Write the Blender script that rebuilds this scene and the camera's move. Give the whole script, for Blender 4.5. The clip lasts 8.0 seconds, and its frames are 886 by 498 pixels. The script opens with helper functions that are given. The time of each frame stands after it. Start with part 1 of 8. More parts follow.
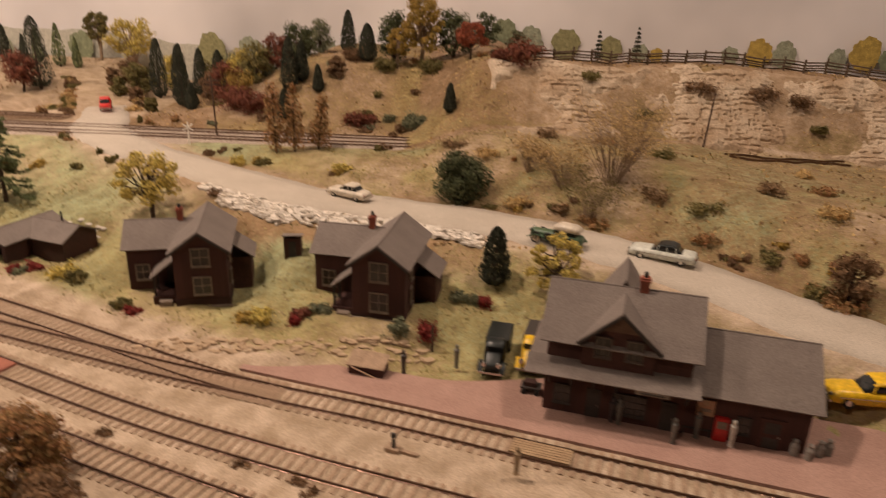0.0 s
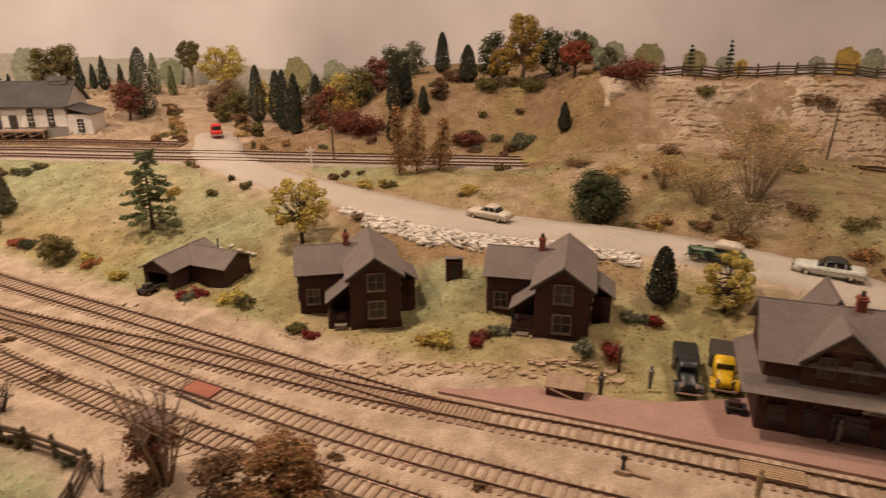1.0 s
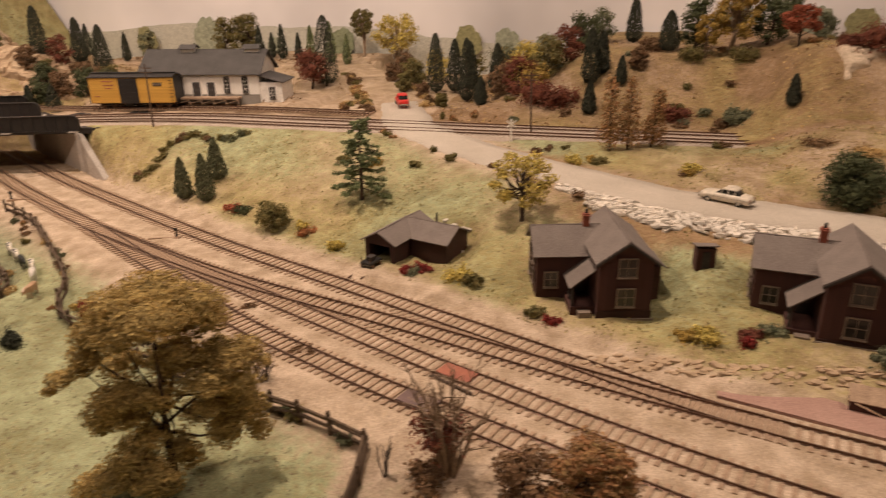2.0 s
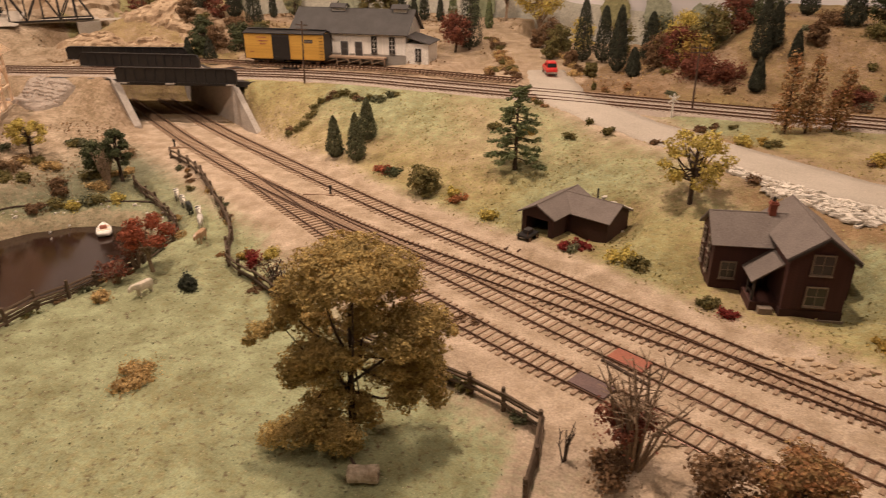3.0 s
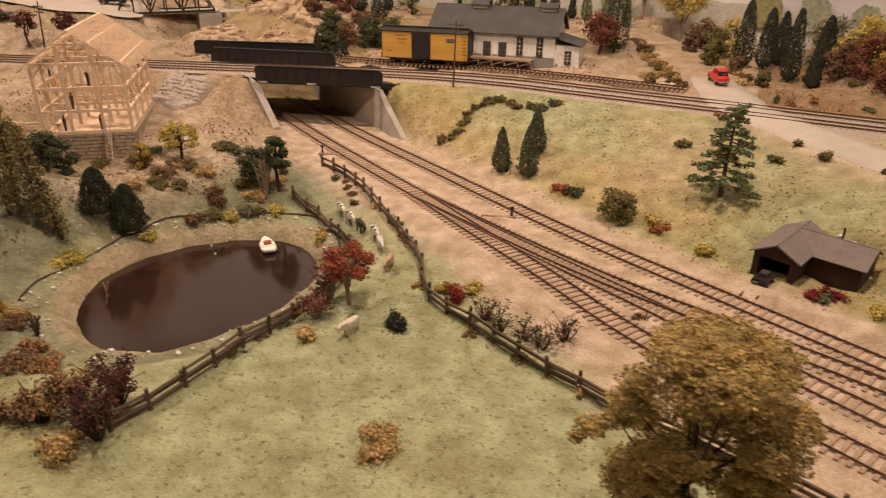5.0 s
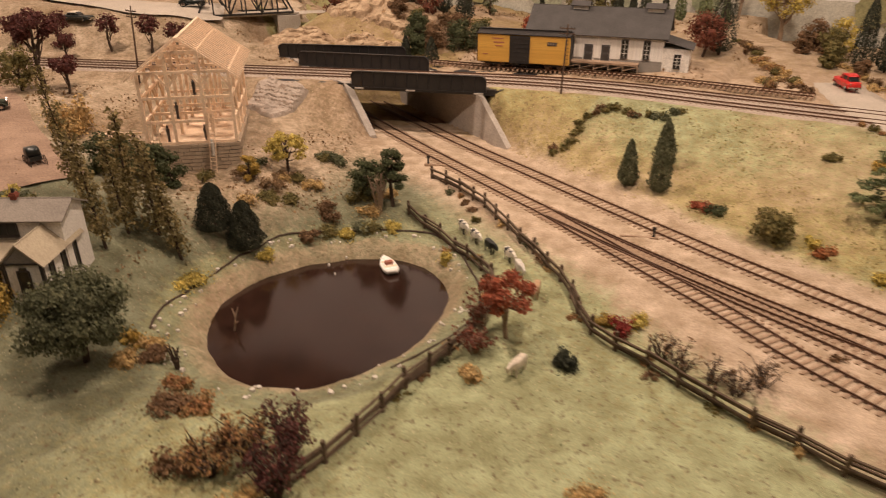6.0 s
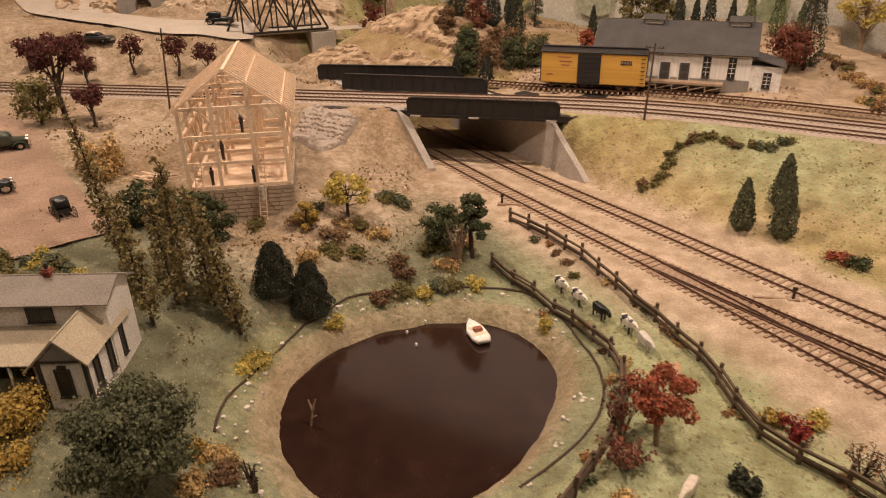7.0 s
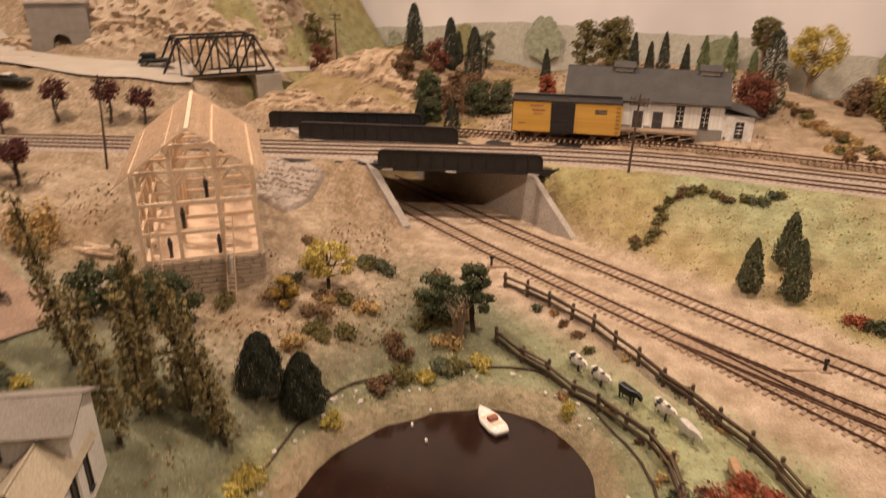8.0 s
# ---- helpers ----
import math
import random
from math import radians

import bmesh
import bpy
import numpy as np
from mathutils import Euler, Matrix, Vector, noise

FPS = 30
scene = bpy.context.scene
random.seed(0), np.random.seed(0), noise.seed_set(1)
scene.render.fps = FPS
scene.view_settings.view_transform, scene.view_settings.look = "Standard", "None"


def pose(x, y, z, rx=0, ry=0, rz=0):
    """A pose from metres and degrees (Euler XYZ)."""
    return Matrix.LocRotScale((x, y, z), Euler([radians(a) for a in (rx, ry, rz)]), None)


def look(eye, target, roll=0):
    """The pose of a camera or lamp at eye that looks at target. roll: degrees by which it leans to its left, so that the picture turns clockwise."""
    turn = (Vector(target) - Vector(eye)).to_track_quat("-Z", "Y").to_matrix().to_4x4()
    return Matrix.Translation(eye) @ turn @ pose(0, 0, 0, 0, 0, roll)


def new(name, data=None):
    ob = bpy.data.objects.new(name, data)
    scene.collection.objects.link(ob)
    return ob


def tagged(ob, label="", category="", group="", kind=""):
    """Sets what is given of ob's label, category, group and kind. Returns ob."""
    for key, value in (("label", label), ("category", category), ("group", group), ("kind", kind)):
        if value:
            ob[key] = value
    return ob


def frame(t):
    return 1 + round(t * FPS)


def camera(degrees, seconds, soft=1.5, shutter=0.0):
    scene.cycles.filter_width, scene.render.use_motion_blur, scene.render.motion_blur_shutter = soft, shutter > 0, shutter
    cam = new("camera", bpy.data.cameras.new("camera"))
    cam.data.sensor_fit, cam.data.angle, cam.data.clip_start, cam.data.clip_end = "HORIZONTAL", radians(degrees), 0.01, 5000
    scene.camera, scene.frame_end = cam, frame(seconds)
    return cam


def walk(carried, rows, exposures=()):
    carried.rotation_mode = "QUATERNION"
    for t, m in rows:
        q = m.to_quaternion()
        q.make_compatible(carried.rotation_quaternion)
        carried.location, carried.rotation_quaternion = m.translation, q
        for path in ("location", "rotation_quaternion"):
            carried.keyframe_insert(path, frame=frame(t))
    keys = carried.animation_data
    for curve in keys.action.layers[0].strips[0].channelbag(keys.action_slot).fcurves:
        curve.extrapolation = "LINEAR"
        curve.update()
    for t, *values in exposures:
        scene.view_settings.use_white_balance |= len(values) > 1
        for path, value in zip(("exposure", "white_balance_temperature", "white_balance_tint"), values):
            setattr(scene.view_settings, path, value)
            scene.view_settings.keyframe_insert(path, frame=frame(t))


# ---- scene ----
cam = camera(66.0, 8.0, 1.1, 0.38)
PATH = [
    (0, (0.085, 0.194, 0.258), (0.005, 2.06, -0.456), 1.9),
    (0.2, (0.056, 0.195, 0.264), (-0.039, 2.074, -0.412), 0.5),
    (0.5, (0.017, 0.19, 0.267), (-0.078, 2.077, -0.389), -0.0),
    (0.8, (-0.015, 0.185, 0.265), (-0.135, 2.068, -0.397), -0.1),
    (1, (-0.034, 0.181, 0.266), (-0.194, 2.055, -0.414), 0.0),
    (1.5, (-0.089, 0.19, 0.263), (-0.397, 2.037, -0.438), 0.1),
    (2, (-0.15, 0.201, 0.259), (-0.62, 1.994, -0.492), -0.9),
    (3.3, (-0.219, 0.198, 0.256), (-1.012, 1.828, -0.59), -0.3),
    (3.5, (-0.23, 0.2, 0.255), (-1.056, 1.811, -0.595), -0.6),
    (4, (-0.26, 0.204, 0.254), (-1.123, 1.779, -0.627), 0.7),
    (4.5, (-0.314, 0.208, 0.256), (-1.142, 1.808, -0.613), 1.8),
    (4.7, (-0.338, 0.207, 0.261), (-1.16, 1.812, -0.604), 1.2),
    (5.8, (-0.446, 0.193, 0.27), (-1.338, 1.747, -0.619), -0.5),
    (6, (-0.478, 0.198, 0.269), (-1.384, 1.749, -0.61), -0.1),
    (6.5, (-0.551, 0.228, 0.275), (-1.492, 1.762, -0.597), -2.1),
    (7, (-0.598, 0.251, 0.274), (-1.515, 1.8, -0.597), -1.0),
    (7.2, (-0.61, 0.257, 0.278), (-1.546, 1.794, -0.596), -0.7),
    (7.5, (-0.635, 0.264, 0.275), (-1.535, 1.823, -0.597), 0.1),
    (7.8, (-0.664, 0.275, 0.278), (-1.458, 1.902, -0.572), 0.7),
    (8, (-0.691, 0.282, 0.283), (-1.41, 1.97, -0.512), 0.6),
]
walk(cam, [(t, look(eye, target, roll)) for t, eye, target, roll in PATH])
# a model railway layout at 1:87: metres are those of the model itself


# ---- light ----
world = bpy.data.worlds.new("room_dark")
scene.world = world
world.use_nodes = True
world.node_tree.nodes["Background"].inputs[0].default_value = (1.0, 0.80, 0.62, 1)
world.node_tree.nodes["Background"].inputs[1].default_value = 0.005


def lamp(name, place, power, size, colour):
    data = bpy.data.lights.new(name, "AREA")
    data.shape, data.size, data.energy, data.color = "DISK", size, power, colour
    ob = new(name, data)
    ob.matrix_world = pose(*place)
    return ob


WARM = (1.0, 0.762, 0.597)
lamp("unseen_lamp", (-0.46, 0.70, 1.28), 12.3, 0.09, WARM)
# front fill, added to brighten walls that face the aisle
lamp("unseen_lamp", (-0.42, -0.35, 1.36), 4.2, 0.20, WARM)
lamp("unseen_lamp", (0.60, 0.70, 1.36), 7.2, 0.10, WARM)
# unseen; its power is raised to brighten the western end
lamp("unseen_lamp", (-1.55, 0.70, 1.36), 16.5, 0.14, WARM)
# an unseen spot over the aisle, added to brighten the freight depot
data = bpy.data.lights.new("depot_fill_spot", "SPOT")
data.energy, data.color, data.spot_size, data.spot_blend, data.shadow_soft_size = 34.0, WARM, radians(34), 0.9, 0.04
spot_lamp = new("depot_fill_spot", data)
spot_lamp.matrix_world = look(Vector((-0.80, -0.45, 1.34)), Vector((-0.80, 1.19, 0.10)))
scene.view_settings.exposure = 0.0


# ---- materials ----
def mat(name, base, rough=0.8, second=None, scale=60.0, amount=0.5, bump=0.2, fine=600.0, metal=0.0, island=0.0):
    """A surface with two scales of mottling, fine relief and, where asked, a shade for each island."""
    m = bpy.data.materials.new(name)
    m.use_nodes = True
    t = m.node_tree
    b = t.nodes["Principled BSDF"]
    b.inputs["Roughness"].default_value, b.inputs["Metallic"].default_value = rough, metal
    co = t.nodes.new("ShaderNodeTexCoord")
    n1, n2 = t.nodes.new("ShaderNodeTexNoise"), t.nodes.new("ShaderNodeTexNoise")
    n1.inputs["Scale"].default_value, n1.inputs["Detail"].default_value = scale, 5
    n2.inputs["Scale"].default_value, n2.inputs["Detail"].default_value = fine, 3
    for n in (n1, n2):
        t.links.new(co.outputs["Object"], n.inputs["Vector"])
    ramp = t.nodes.new("ShaderNodeMapRange")
    ramp.inputs[1].default_value, ramp.inputs[2].default_value = 0.35, 0.65
    t.links.new(n1.outputs["Fac"], ramp.inputs[0])
    mix = t.nodes.new("ShaderNodeMix")
    mix.data_type = "RGBA"
    s = second or tuple(c * 0.6 for c in base)
    mix.inputs[6].default_value, mix.inputs[7].default_value = (*base, 1), (*(a + (b_ - a) * amount for a, b_ in zip(base, s)), 1)
    t.links.new(ramp.outputs[0], mix.inputs[0])
    mul = t.nodes.new("ShaderNodeMix")
    mul.data_type, mul.blend_type = "RGBA", "MULTIPLY"
    mul.inputs[0].default_value = 1.0
    shade = t.nodes.new("ShaderNodeMapRange")
    shade.inputs[1].default_value, shade.inputs[2].default_value = 0.25, 0.75
    shade.inputs[3].default_value, shade.inputs[4].default_value = 0.72, 1.22
    t.links.new(n2.outputs["Fac"], shade.inputs[0])
    t.links.new(mix.outputs[2], mul.inputs[6])
    last = shade.outputs[0]
    if island:
        geo = t.nodes.new("ShaderNodeNewGeometry")
        isl = t.nodes.new("ShaderNodeMapRange")
        isl.inputs[3].default_value, isl.inputs[4].default_value = 1 - island, 1 + island
        t.links.new(geo.outputs["Random Per Island"], isl.inputs[0])
        mm = t.nodes.new("ShaderNodeMath")
        mm.operation = "MULTIPLY"
        t.links.new(last, mm.inputs[0])
        t.links.new(isl.outputs[0], mm.inputs[1])
        last = mm.outputs[0]
    t.links.new(last, mul.inputs[7])
    t.links.new(mul.outputs[2], b.inputs["Base Color"])
    bp = t.nodes.new("ShaderNodeBump")
    bp.inputs["Strength"].default_value, bp.inputs["Distance"].default_value = bump, 0.001
    t.links.new(n2.outputs["Fac"], bp.inputs["Height"])
    t.links.new(bp.outputs[0], b.inputs["Normal"])
    return m


def ground_material():
    """Tan ballast, with grass flock and bare earth where the plan's masks say."""
    m = mat("ground_scatter", (0.54, 0.425, 0.32), 0.95, (0.43, 0.33, 0.24), 40, 0.6, 0.7, 700)
    t = m.node_tree
    b = t.nodes["Principled BSDF"]
    tan = b.inputs["Base Color"].links[0].from_socket
    co = t.nodes.new("ShaderNodeTexCoord")

    def noise_(scale, lo, hi, detail=6):
        n = t.nodes.new("ShaderNodeTexNoise")
        n.inputs["Scale"].default_value, n.inputs["Detail"].default_value = scale, detail
        t.links.new(co.outputs["Object"], n.inputs["Vector"])
        r = t.nodes.new("ShaderNodeMapRange")
        r.inputs[1].default_value, r.inputs[2].default_value = lo, hi
        t.links.new(n.outputs["Fac"], r.inputs[0])
        return r.outputs[0]

    def mixed(fac, a, c):
        x = t.nodes.new("ShaderNodeMix")
        x.data_type = "RGBA"
        for s, v in ((0, fac), (6, a), (7, c)):
            if isinstance(v, tuple):
                x.inputs[s].default_value = (*v, 1)
            else:
                t.links.new(v, x.inputs[s])
        return x.outputs[2]

    def mask(name):
        a = t.nodes.new("ShaderNodeAttribute")
        a.attribute_name = name
        r = t.nodes.new("ShaderNodeMath")
        r.operation = "ADD"
        n = noise_(220, 0.3, 0.7, 8)
        s = t.nodes.new("ShaderNodeMath")
        s.operation, s.inputs[1].default_value = "MULTIPLY_ADD", 0.42
        s.inputs[2].default_value = -0.21
        t.links.new(n, s.inputs[0])
        t.links.new(a.outputs["Fac"], r.inputs[0])
        t.links.new(s.outputs[0], r.inputs[1])
        c = t.nodes.new("ShaderNodeMapRange")
        c.inputs[1].default_value, c.inputs[2].default_value = 0.12, 0.88
        t.links.new(r.outputs[0], c.inputs[0])
        return c.outputs[0]

    grain = noise_(900, 0.2, 0.8, 2)
    yellow = mixed(grain, (0.25, 0.19, 0.068), (0.45, 0.37, 0.15))
    green = mixed(grain, (0.24, 0.265, 0.15), (0.42, 0.44, 0.255))
    earth = mixed(grain, (0.23, 0.14, 0.072), (0.41, 0.28, 0.155))
    lawn = mixed(grain, (0.12, 0.13, 0.08), (0.215, 0.215, 0.135))
    dark_soil = mixed(grain, (0.165, 0.10, 0.05), (0.33, 0.205, 0.105))
    grass = mixed(mask("green"), yellow, green)
    grass = mixed(mask("lawn"), grass, lawn)
    col = mixed(mask("earth"), tan, earth)
    col = mixed(mask("dark_soil"), col, dark_soil)
    col = mixed(mask("grass"), col, grass)
    # worn patches and coarser mottling
    tone = t.nodes.new("ShaderNodeMix")
    tone.data_type, tone.blend_type = "RGBA", "MULTIPLY"
    tone.inputs[0].default_value = 1.0
    t.links.new(col, tone.inputs[6])
    t.links.new(mixed(noise_(55, 0.32, 0.68, 8), (0.70, 0.66, 0.58), (1.14, 1.14, 1.14)), tone.inputs[7])
    # dark crumbs and pale chips, thick on turf and soil, thin on the swept ballast
    cover = t.nodes.new("ShaderNodeMath")
    cover.operation, cover.use_clamp = "ADD", True
    t.links.new(mask("grass"), cover.inputs[0])
    t.links.new(mask("dark_soil"), cover.inputs[1])
    crumb = t.nodes.new("ShaderNodeMath")
    crumb.operation = "MULTIPLY"
    t.links.new(noise_(260, 0.57, 0.74, 8), crumb.inputs[0])
    t.links.new(cover.outputs[0], crumb.inputs[1])
    dirt = mixed(crumb.outputs[0], tone.outputs[2], (0.125, 0.085, 0.045))
    chip = t.nodes.new("ShaderNodeMath")
    chip.operation, chip.inputs[1].default_value = "MULTIPLY", 0.75
    t.links.new(noise_(610, 0.66, 0.72, 3), chip.inputs[0])
    t.links.new(mixed(chip.outputs[0], dirt, (0.60, 0.50, 0.33)), b.inputs["Base Color"])
    # clods and turf
    lump = t.nodes.new("ShaderNodeBump")
    lump.inputs["Strength"].default_value, lump.inputs["Distance"].default_value = 0.45, 0.003
    t.links.new(noise_(210, 0.25, 0.75, 6), lump.inputs["Height"])
    t.links.new(b.inputs["Normal"].links[0].from_socket, lump.inputs["Normal"])
    t.links.new(lump.outputs[0], b.inputs["Normal"])
    return m


GROUND = ground_material()
RAIL = mat("rusty_rail", (0.20, 0.125, 0.088), 0.30, (0.12, 0.072, 0.053), 200, 0.6, 0.1, 800, 0.7)
TIE = mat("weathered_tie", (0.40, 0.28, 0.19), 0.9, (0.28, 0.19, 0.125), 150, 0.8, 0.4, 900)
ROAD = mat("grey_road", (0.52, 0.455, 0.38), 0.95, (0.43, 0.37, 0.30), 25, 0.6, 0.3, 900)
BRICKRED = mat("red_brick_paving", (0.41, 0.255, 0.205), 0.9, (0.34, 0.20, 0.16), 40, 0.7, 0.3, 900)
WATER = mat("dark_pond_resin", (0.030, 0.014, 0.010), 0.12, (0.02, 0.010, 0.007), 12, 0.6, 0.02, 60)
DARKWOOD = mat("dark_brown_siding", (0.055, 0.02, 0.015), 0.8, (0.035, 0.015, 0.012), 90, 0.7, 0.2, 700)
ROOF = mat("grey_shingle_roof", (0.20, 0.165, 0.145), 0.85, (0.15, 0.12, 0.105), 60, 0.6, 0.3, 900)
BLACK = mat("blackened_steel", (0.018, 0.016, 0.016), 0.5, (0.03, 0.025, 0.022), 120, 0.7, 0.15, 800)
CONCRETE = mat("stained_concrete", (0.48, 0.43, 0.38), 0.9, (0.36, 0.31, 0.27), 30, 0.8, 0.3, 500)
SKY = mat("painted_sky", (0.81, 0.775, 0.775), 0.95, (0.75, 0.71, 0.71), 2, 0.5, 0.0, 3)
YELLOW = mat("yellow_paint", (0.66, 0.38, 0.075), 0.6, (0.5, 0.26, 0.04), 80, 0.5, 0.1, 700)
WHITE = mat("white_clapboard", (0.86, 0.82, 0.76), 0.7, (0.74, 0.69, 0.62), 60, 0.6, 0.1, 700)
TIMBER = mat("bare_pine_timber", (0.84, 0.65, 0.47), 0.7, (0.74, 0.54, 0.37), 120, 0.6, 0.1, 900)


# ---- building blocks ----
def mesh_of(bm, name, material):
    me = bpy.data.meshes.new(name)
    bm.normal_update()
    bm.to_mesh(me)
    bm.free()
    for m in material if isinstance(material, (list, tuple)) else [material]:
        me.materials.append(m)
    return me


def part(name, bm, material, parent, label="", at=None):
    """Links a bmesh as one mesh under a thing or a part."""
    ob = new(name, mesh_of(bm, name, material))
    ob.parent = parent
    if at is not None:
        ob.matrix_local = at
    if label:
        tagged(ob, label)
    return ob


def thing(name, place, label, category, group="", kind=""):
    ob = new(name)
    ob.empty_display_size = 0.01
    ob.matrix_world = place
    return tagged(ob, label, category, group, kind)


def box(bm, a, b, m=None, slot=0):
    """A box from corner a to corner b."""
    x0, y0, z0, x1, y1, z1 = *a, *b
    v = [bm.verts.new((m @ Vector(p)) if m else p) for p in ((x0, y0, z0), (x1, y0, z0), (x1, y1, z0), (x0, y1, z0), (x0, y0, z1), (x1, y0, z1), (x1, y1, z1), (x0, y1, z1))]
    for f in ((3, 2, 1, 0), (4, 5, 6, 7), (0, 1, 5, 4), (1, 2, 6, 5), (2, 3, 7, 6), (3, 0, 4, 7)):
        bm.faces.new([v[i] for i in f]).material_index = slot
    return v


def beam(bm, a, b, w, h=None):
    """A square bar from a to b."""
    a, b = Vector(a), Vector(b)
    h = h or w
    m = Matrix.Translation(a) @ (b - a).to_track_quat("X", "Z").to_matrix().to_4x4()
    box(bm, (0, -w / 2, -h / 2), ((b - a).length, w / 2, h / 2), m)


def rod(bm, a, b, r0, r1=None, n=6):
    """A tapered round bar from a to b."""
    a, b = Vector(a), Vector(b)
    r1 = r0 if r1 is None else r1
    q = (b - a).to_track_quat("Z", "Y")
    rings = [[bm.verts.new(c + q @ Vector((r * math.cos(k * math.tau / n), r * math.sin(k * math.tau / n), 0))) for k in range(n)] for c, r in ((a, r0), (b, r1))]
    for k in range(n):
        bm.faces.new((rings[0][k], rings[0][(k + 1) % n], rings[1][(k + 1) % n], rings[1][k]))
    bm.faces.new(rings[0][::-1])
    bm.faces.new(rings[1])


def boxes(*pairs):
    bm = bmesh.new()
    for a, b in pairs:
        box(bm, a, b)
    return bm


# ---- the lie of the land ----
def step(v, a, b):
    s = min(1.0, max(0.0, (v - a) / (b - a)))
    return s * s * (3 - 2 * s)


def line(points, x):
    """The y of a polyline at x."""
    if x <= points[0][0]:
        (x0, y0), (x1, y1) = points[0], points[1]
    elif x >= points[-1][0]:
        (x0, y0), (x1, y1) = points[-2], points[-1]
    else:
        for (x0, y0), (x1, y1) in zip(points, points[1:]):
            if x0 <= x <= x1:
                break
    return y0 + (y1 - y0) * (x - x0) / (x1 - x0)


T1 = [(-1.25, 1.16), (-0.93, 0.978), (-0.75, 0.886), (-0.54, 0.783), (-0.383, 0.718), (-0.217, 0.650), (-0.08, 0.592), (0.04, 0.560), (0.23, 0.507), (0.6, 0.41)]
T2 = [(-0.70, 0.793), (-0.58, 0.742), (-0.49, 0.708), (-0.42, 0.687), (-0.31, 0.657), (-0.214, 0.628), (-0.12, 0.600), (-0.04, 0.580)]
T3 = [(-1.25, 1.10), (-0.96, 0.932), (-0.87, 0.882), (-0.70, 0.793), (-0.58, 0.738), (-0.45, 0.684), (-0.351, 0.641), (-0.25, 0.598), (-0.134, 0.552), (-0.045, 0.522), (0.1, 0.48), (0.4, 0.40)]
T4 = [(-0.72, 0.803), (-0.62, 0.744), (-0.525, 0.688), (-0.44, 0.634), (-0.33, 0.584), (-0.20, 0.534), (-0.10, 0.497), (0.05, 0.445), (0.2, 0.40)]
UB = [(-2.2, 0.57), (-1.63, 0.77), (-1.17, 0.935), (-0.90, 1.030), (-0.74, 1.062), (-0.55, 1.062), (0.14, 1.062)]
UA = [(-2.2, 0.60), (-1.63, 0.805), (-1.17, 0.973), (-0.90, 1.070), (-0.74, 1.104), (-0.55, 1.104), (0.14, 1.100)]
UP = 0.064
ROADLINE = [(-0.80, 1.62), (-0.56, 1.36), (-0.46, 1.17), (-0.42, 1.08), (-0.32, 0.99), (-0.20, 0.93), (-0.10, 0.878), (0.0, 0.858), (0.115, 0.826), (0.21, 0.775), (0.28, 0.727), (0.34, 0.672), (0.41, 0.620), (0.52, 0.54)]
ROADZ = [(-0.80, 0.105), (-0.56, 0.085), (-0.46, 0.0640), (-0.38, 0.0640), (-0.20, 0.052), (0.0, 0.044), (0.21, 0.042), (0.34, 0.032), (0.52, 0.022)]
POND = (-0.815, 0.583, 0.093, 0.112, -6.0)


def pond_d(x, y):
    """Below 1 inside the pond."""
    cx, cy, a, b, turn = POND
    c, s = math.cos(radians(turn)), math.sin(radians(turn))
    u, v = c * (x - cx) + s * (y - cy), -s * (x - cx) + c * (y - cy)
    return math.hypot(u / a, v / b) + 0.04 * math.sin(3 * math.atan2(v, u) + 1)


def road_off(x, y):
    """Distance from the road's middle, and the road's height there."""
    best = (9, 0)
    for (x0, y0), (x1, y1) in zip(ROADLINE, ROADLINE[1:]):
        dx, dy = x1 - x0, y1 - y0
        s = min(1, max(0, ((x - x0) * dx + (y - y0) * dy) / (dx * dx + dy * dy)))
        d = math.hypot(x - x0 - s * dx, y - y0 - s * dy)
        if d < best[0]:
            best = (d, x0 + s * dx)
    return best[0], line(ROADZ, best[1])


def west_wall(x):
    """The y of the cut's western wall."""
    if x > -1.062:
        return 0.917 - (x + 1.005) * (0.42 if x < -1.005 else 0.60)
    return 0.941 - (x + 1.062) * 0.553


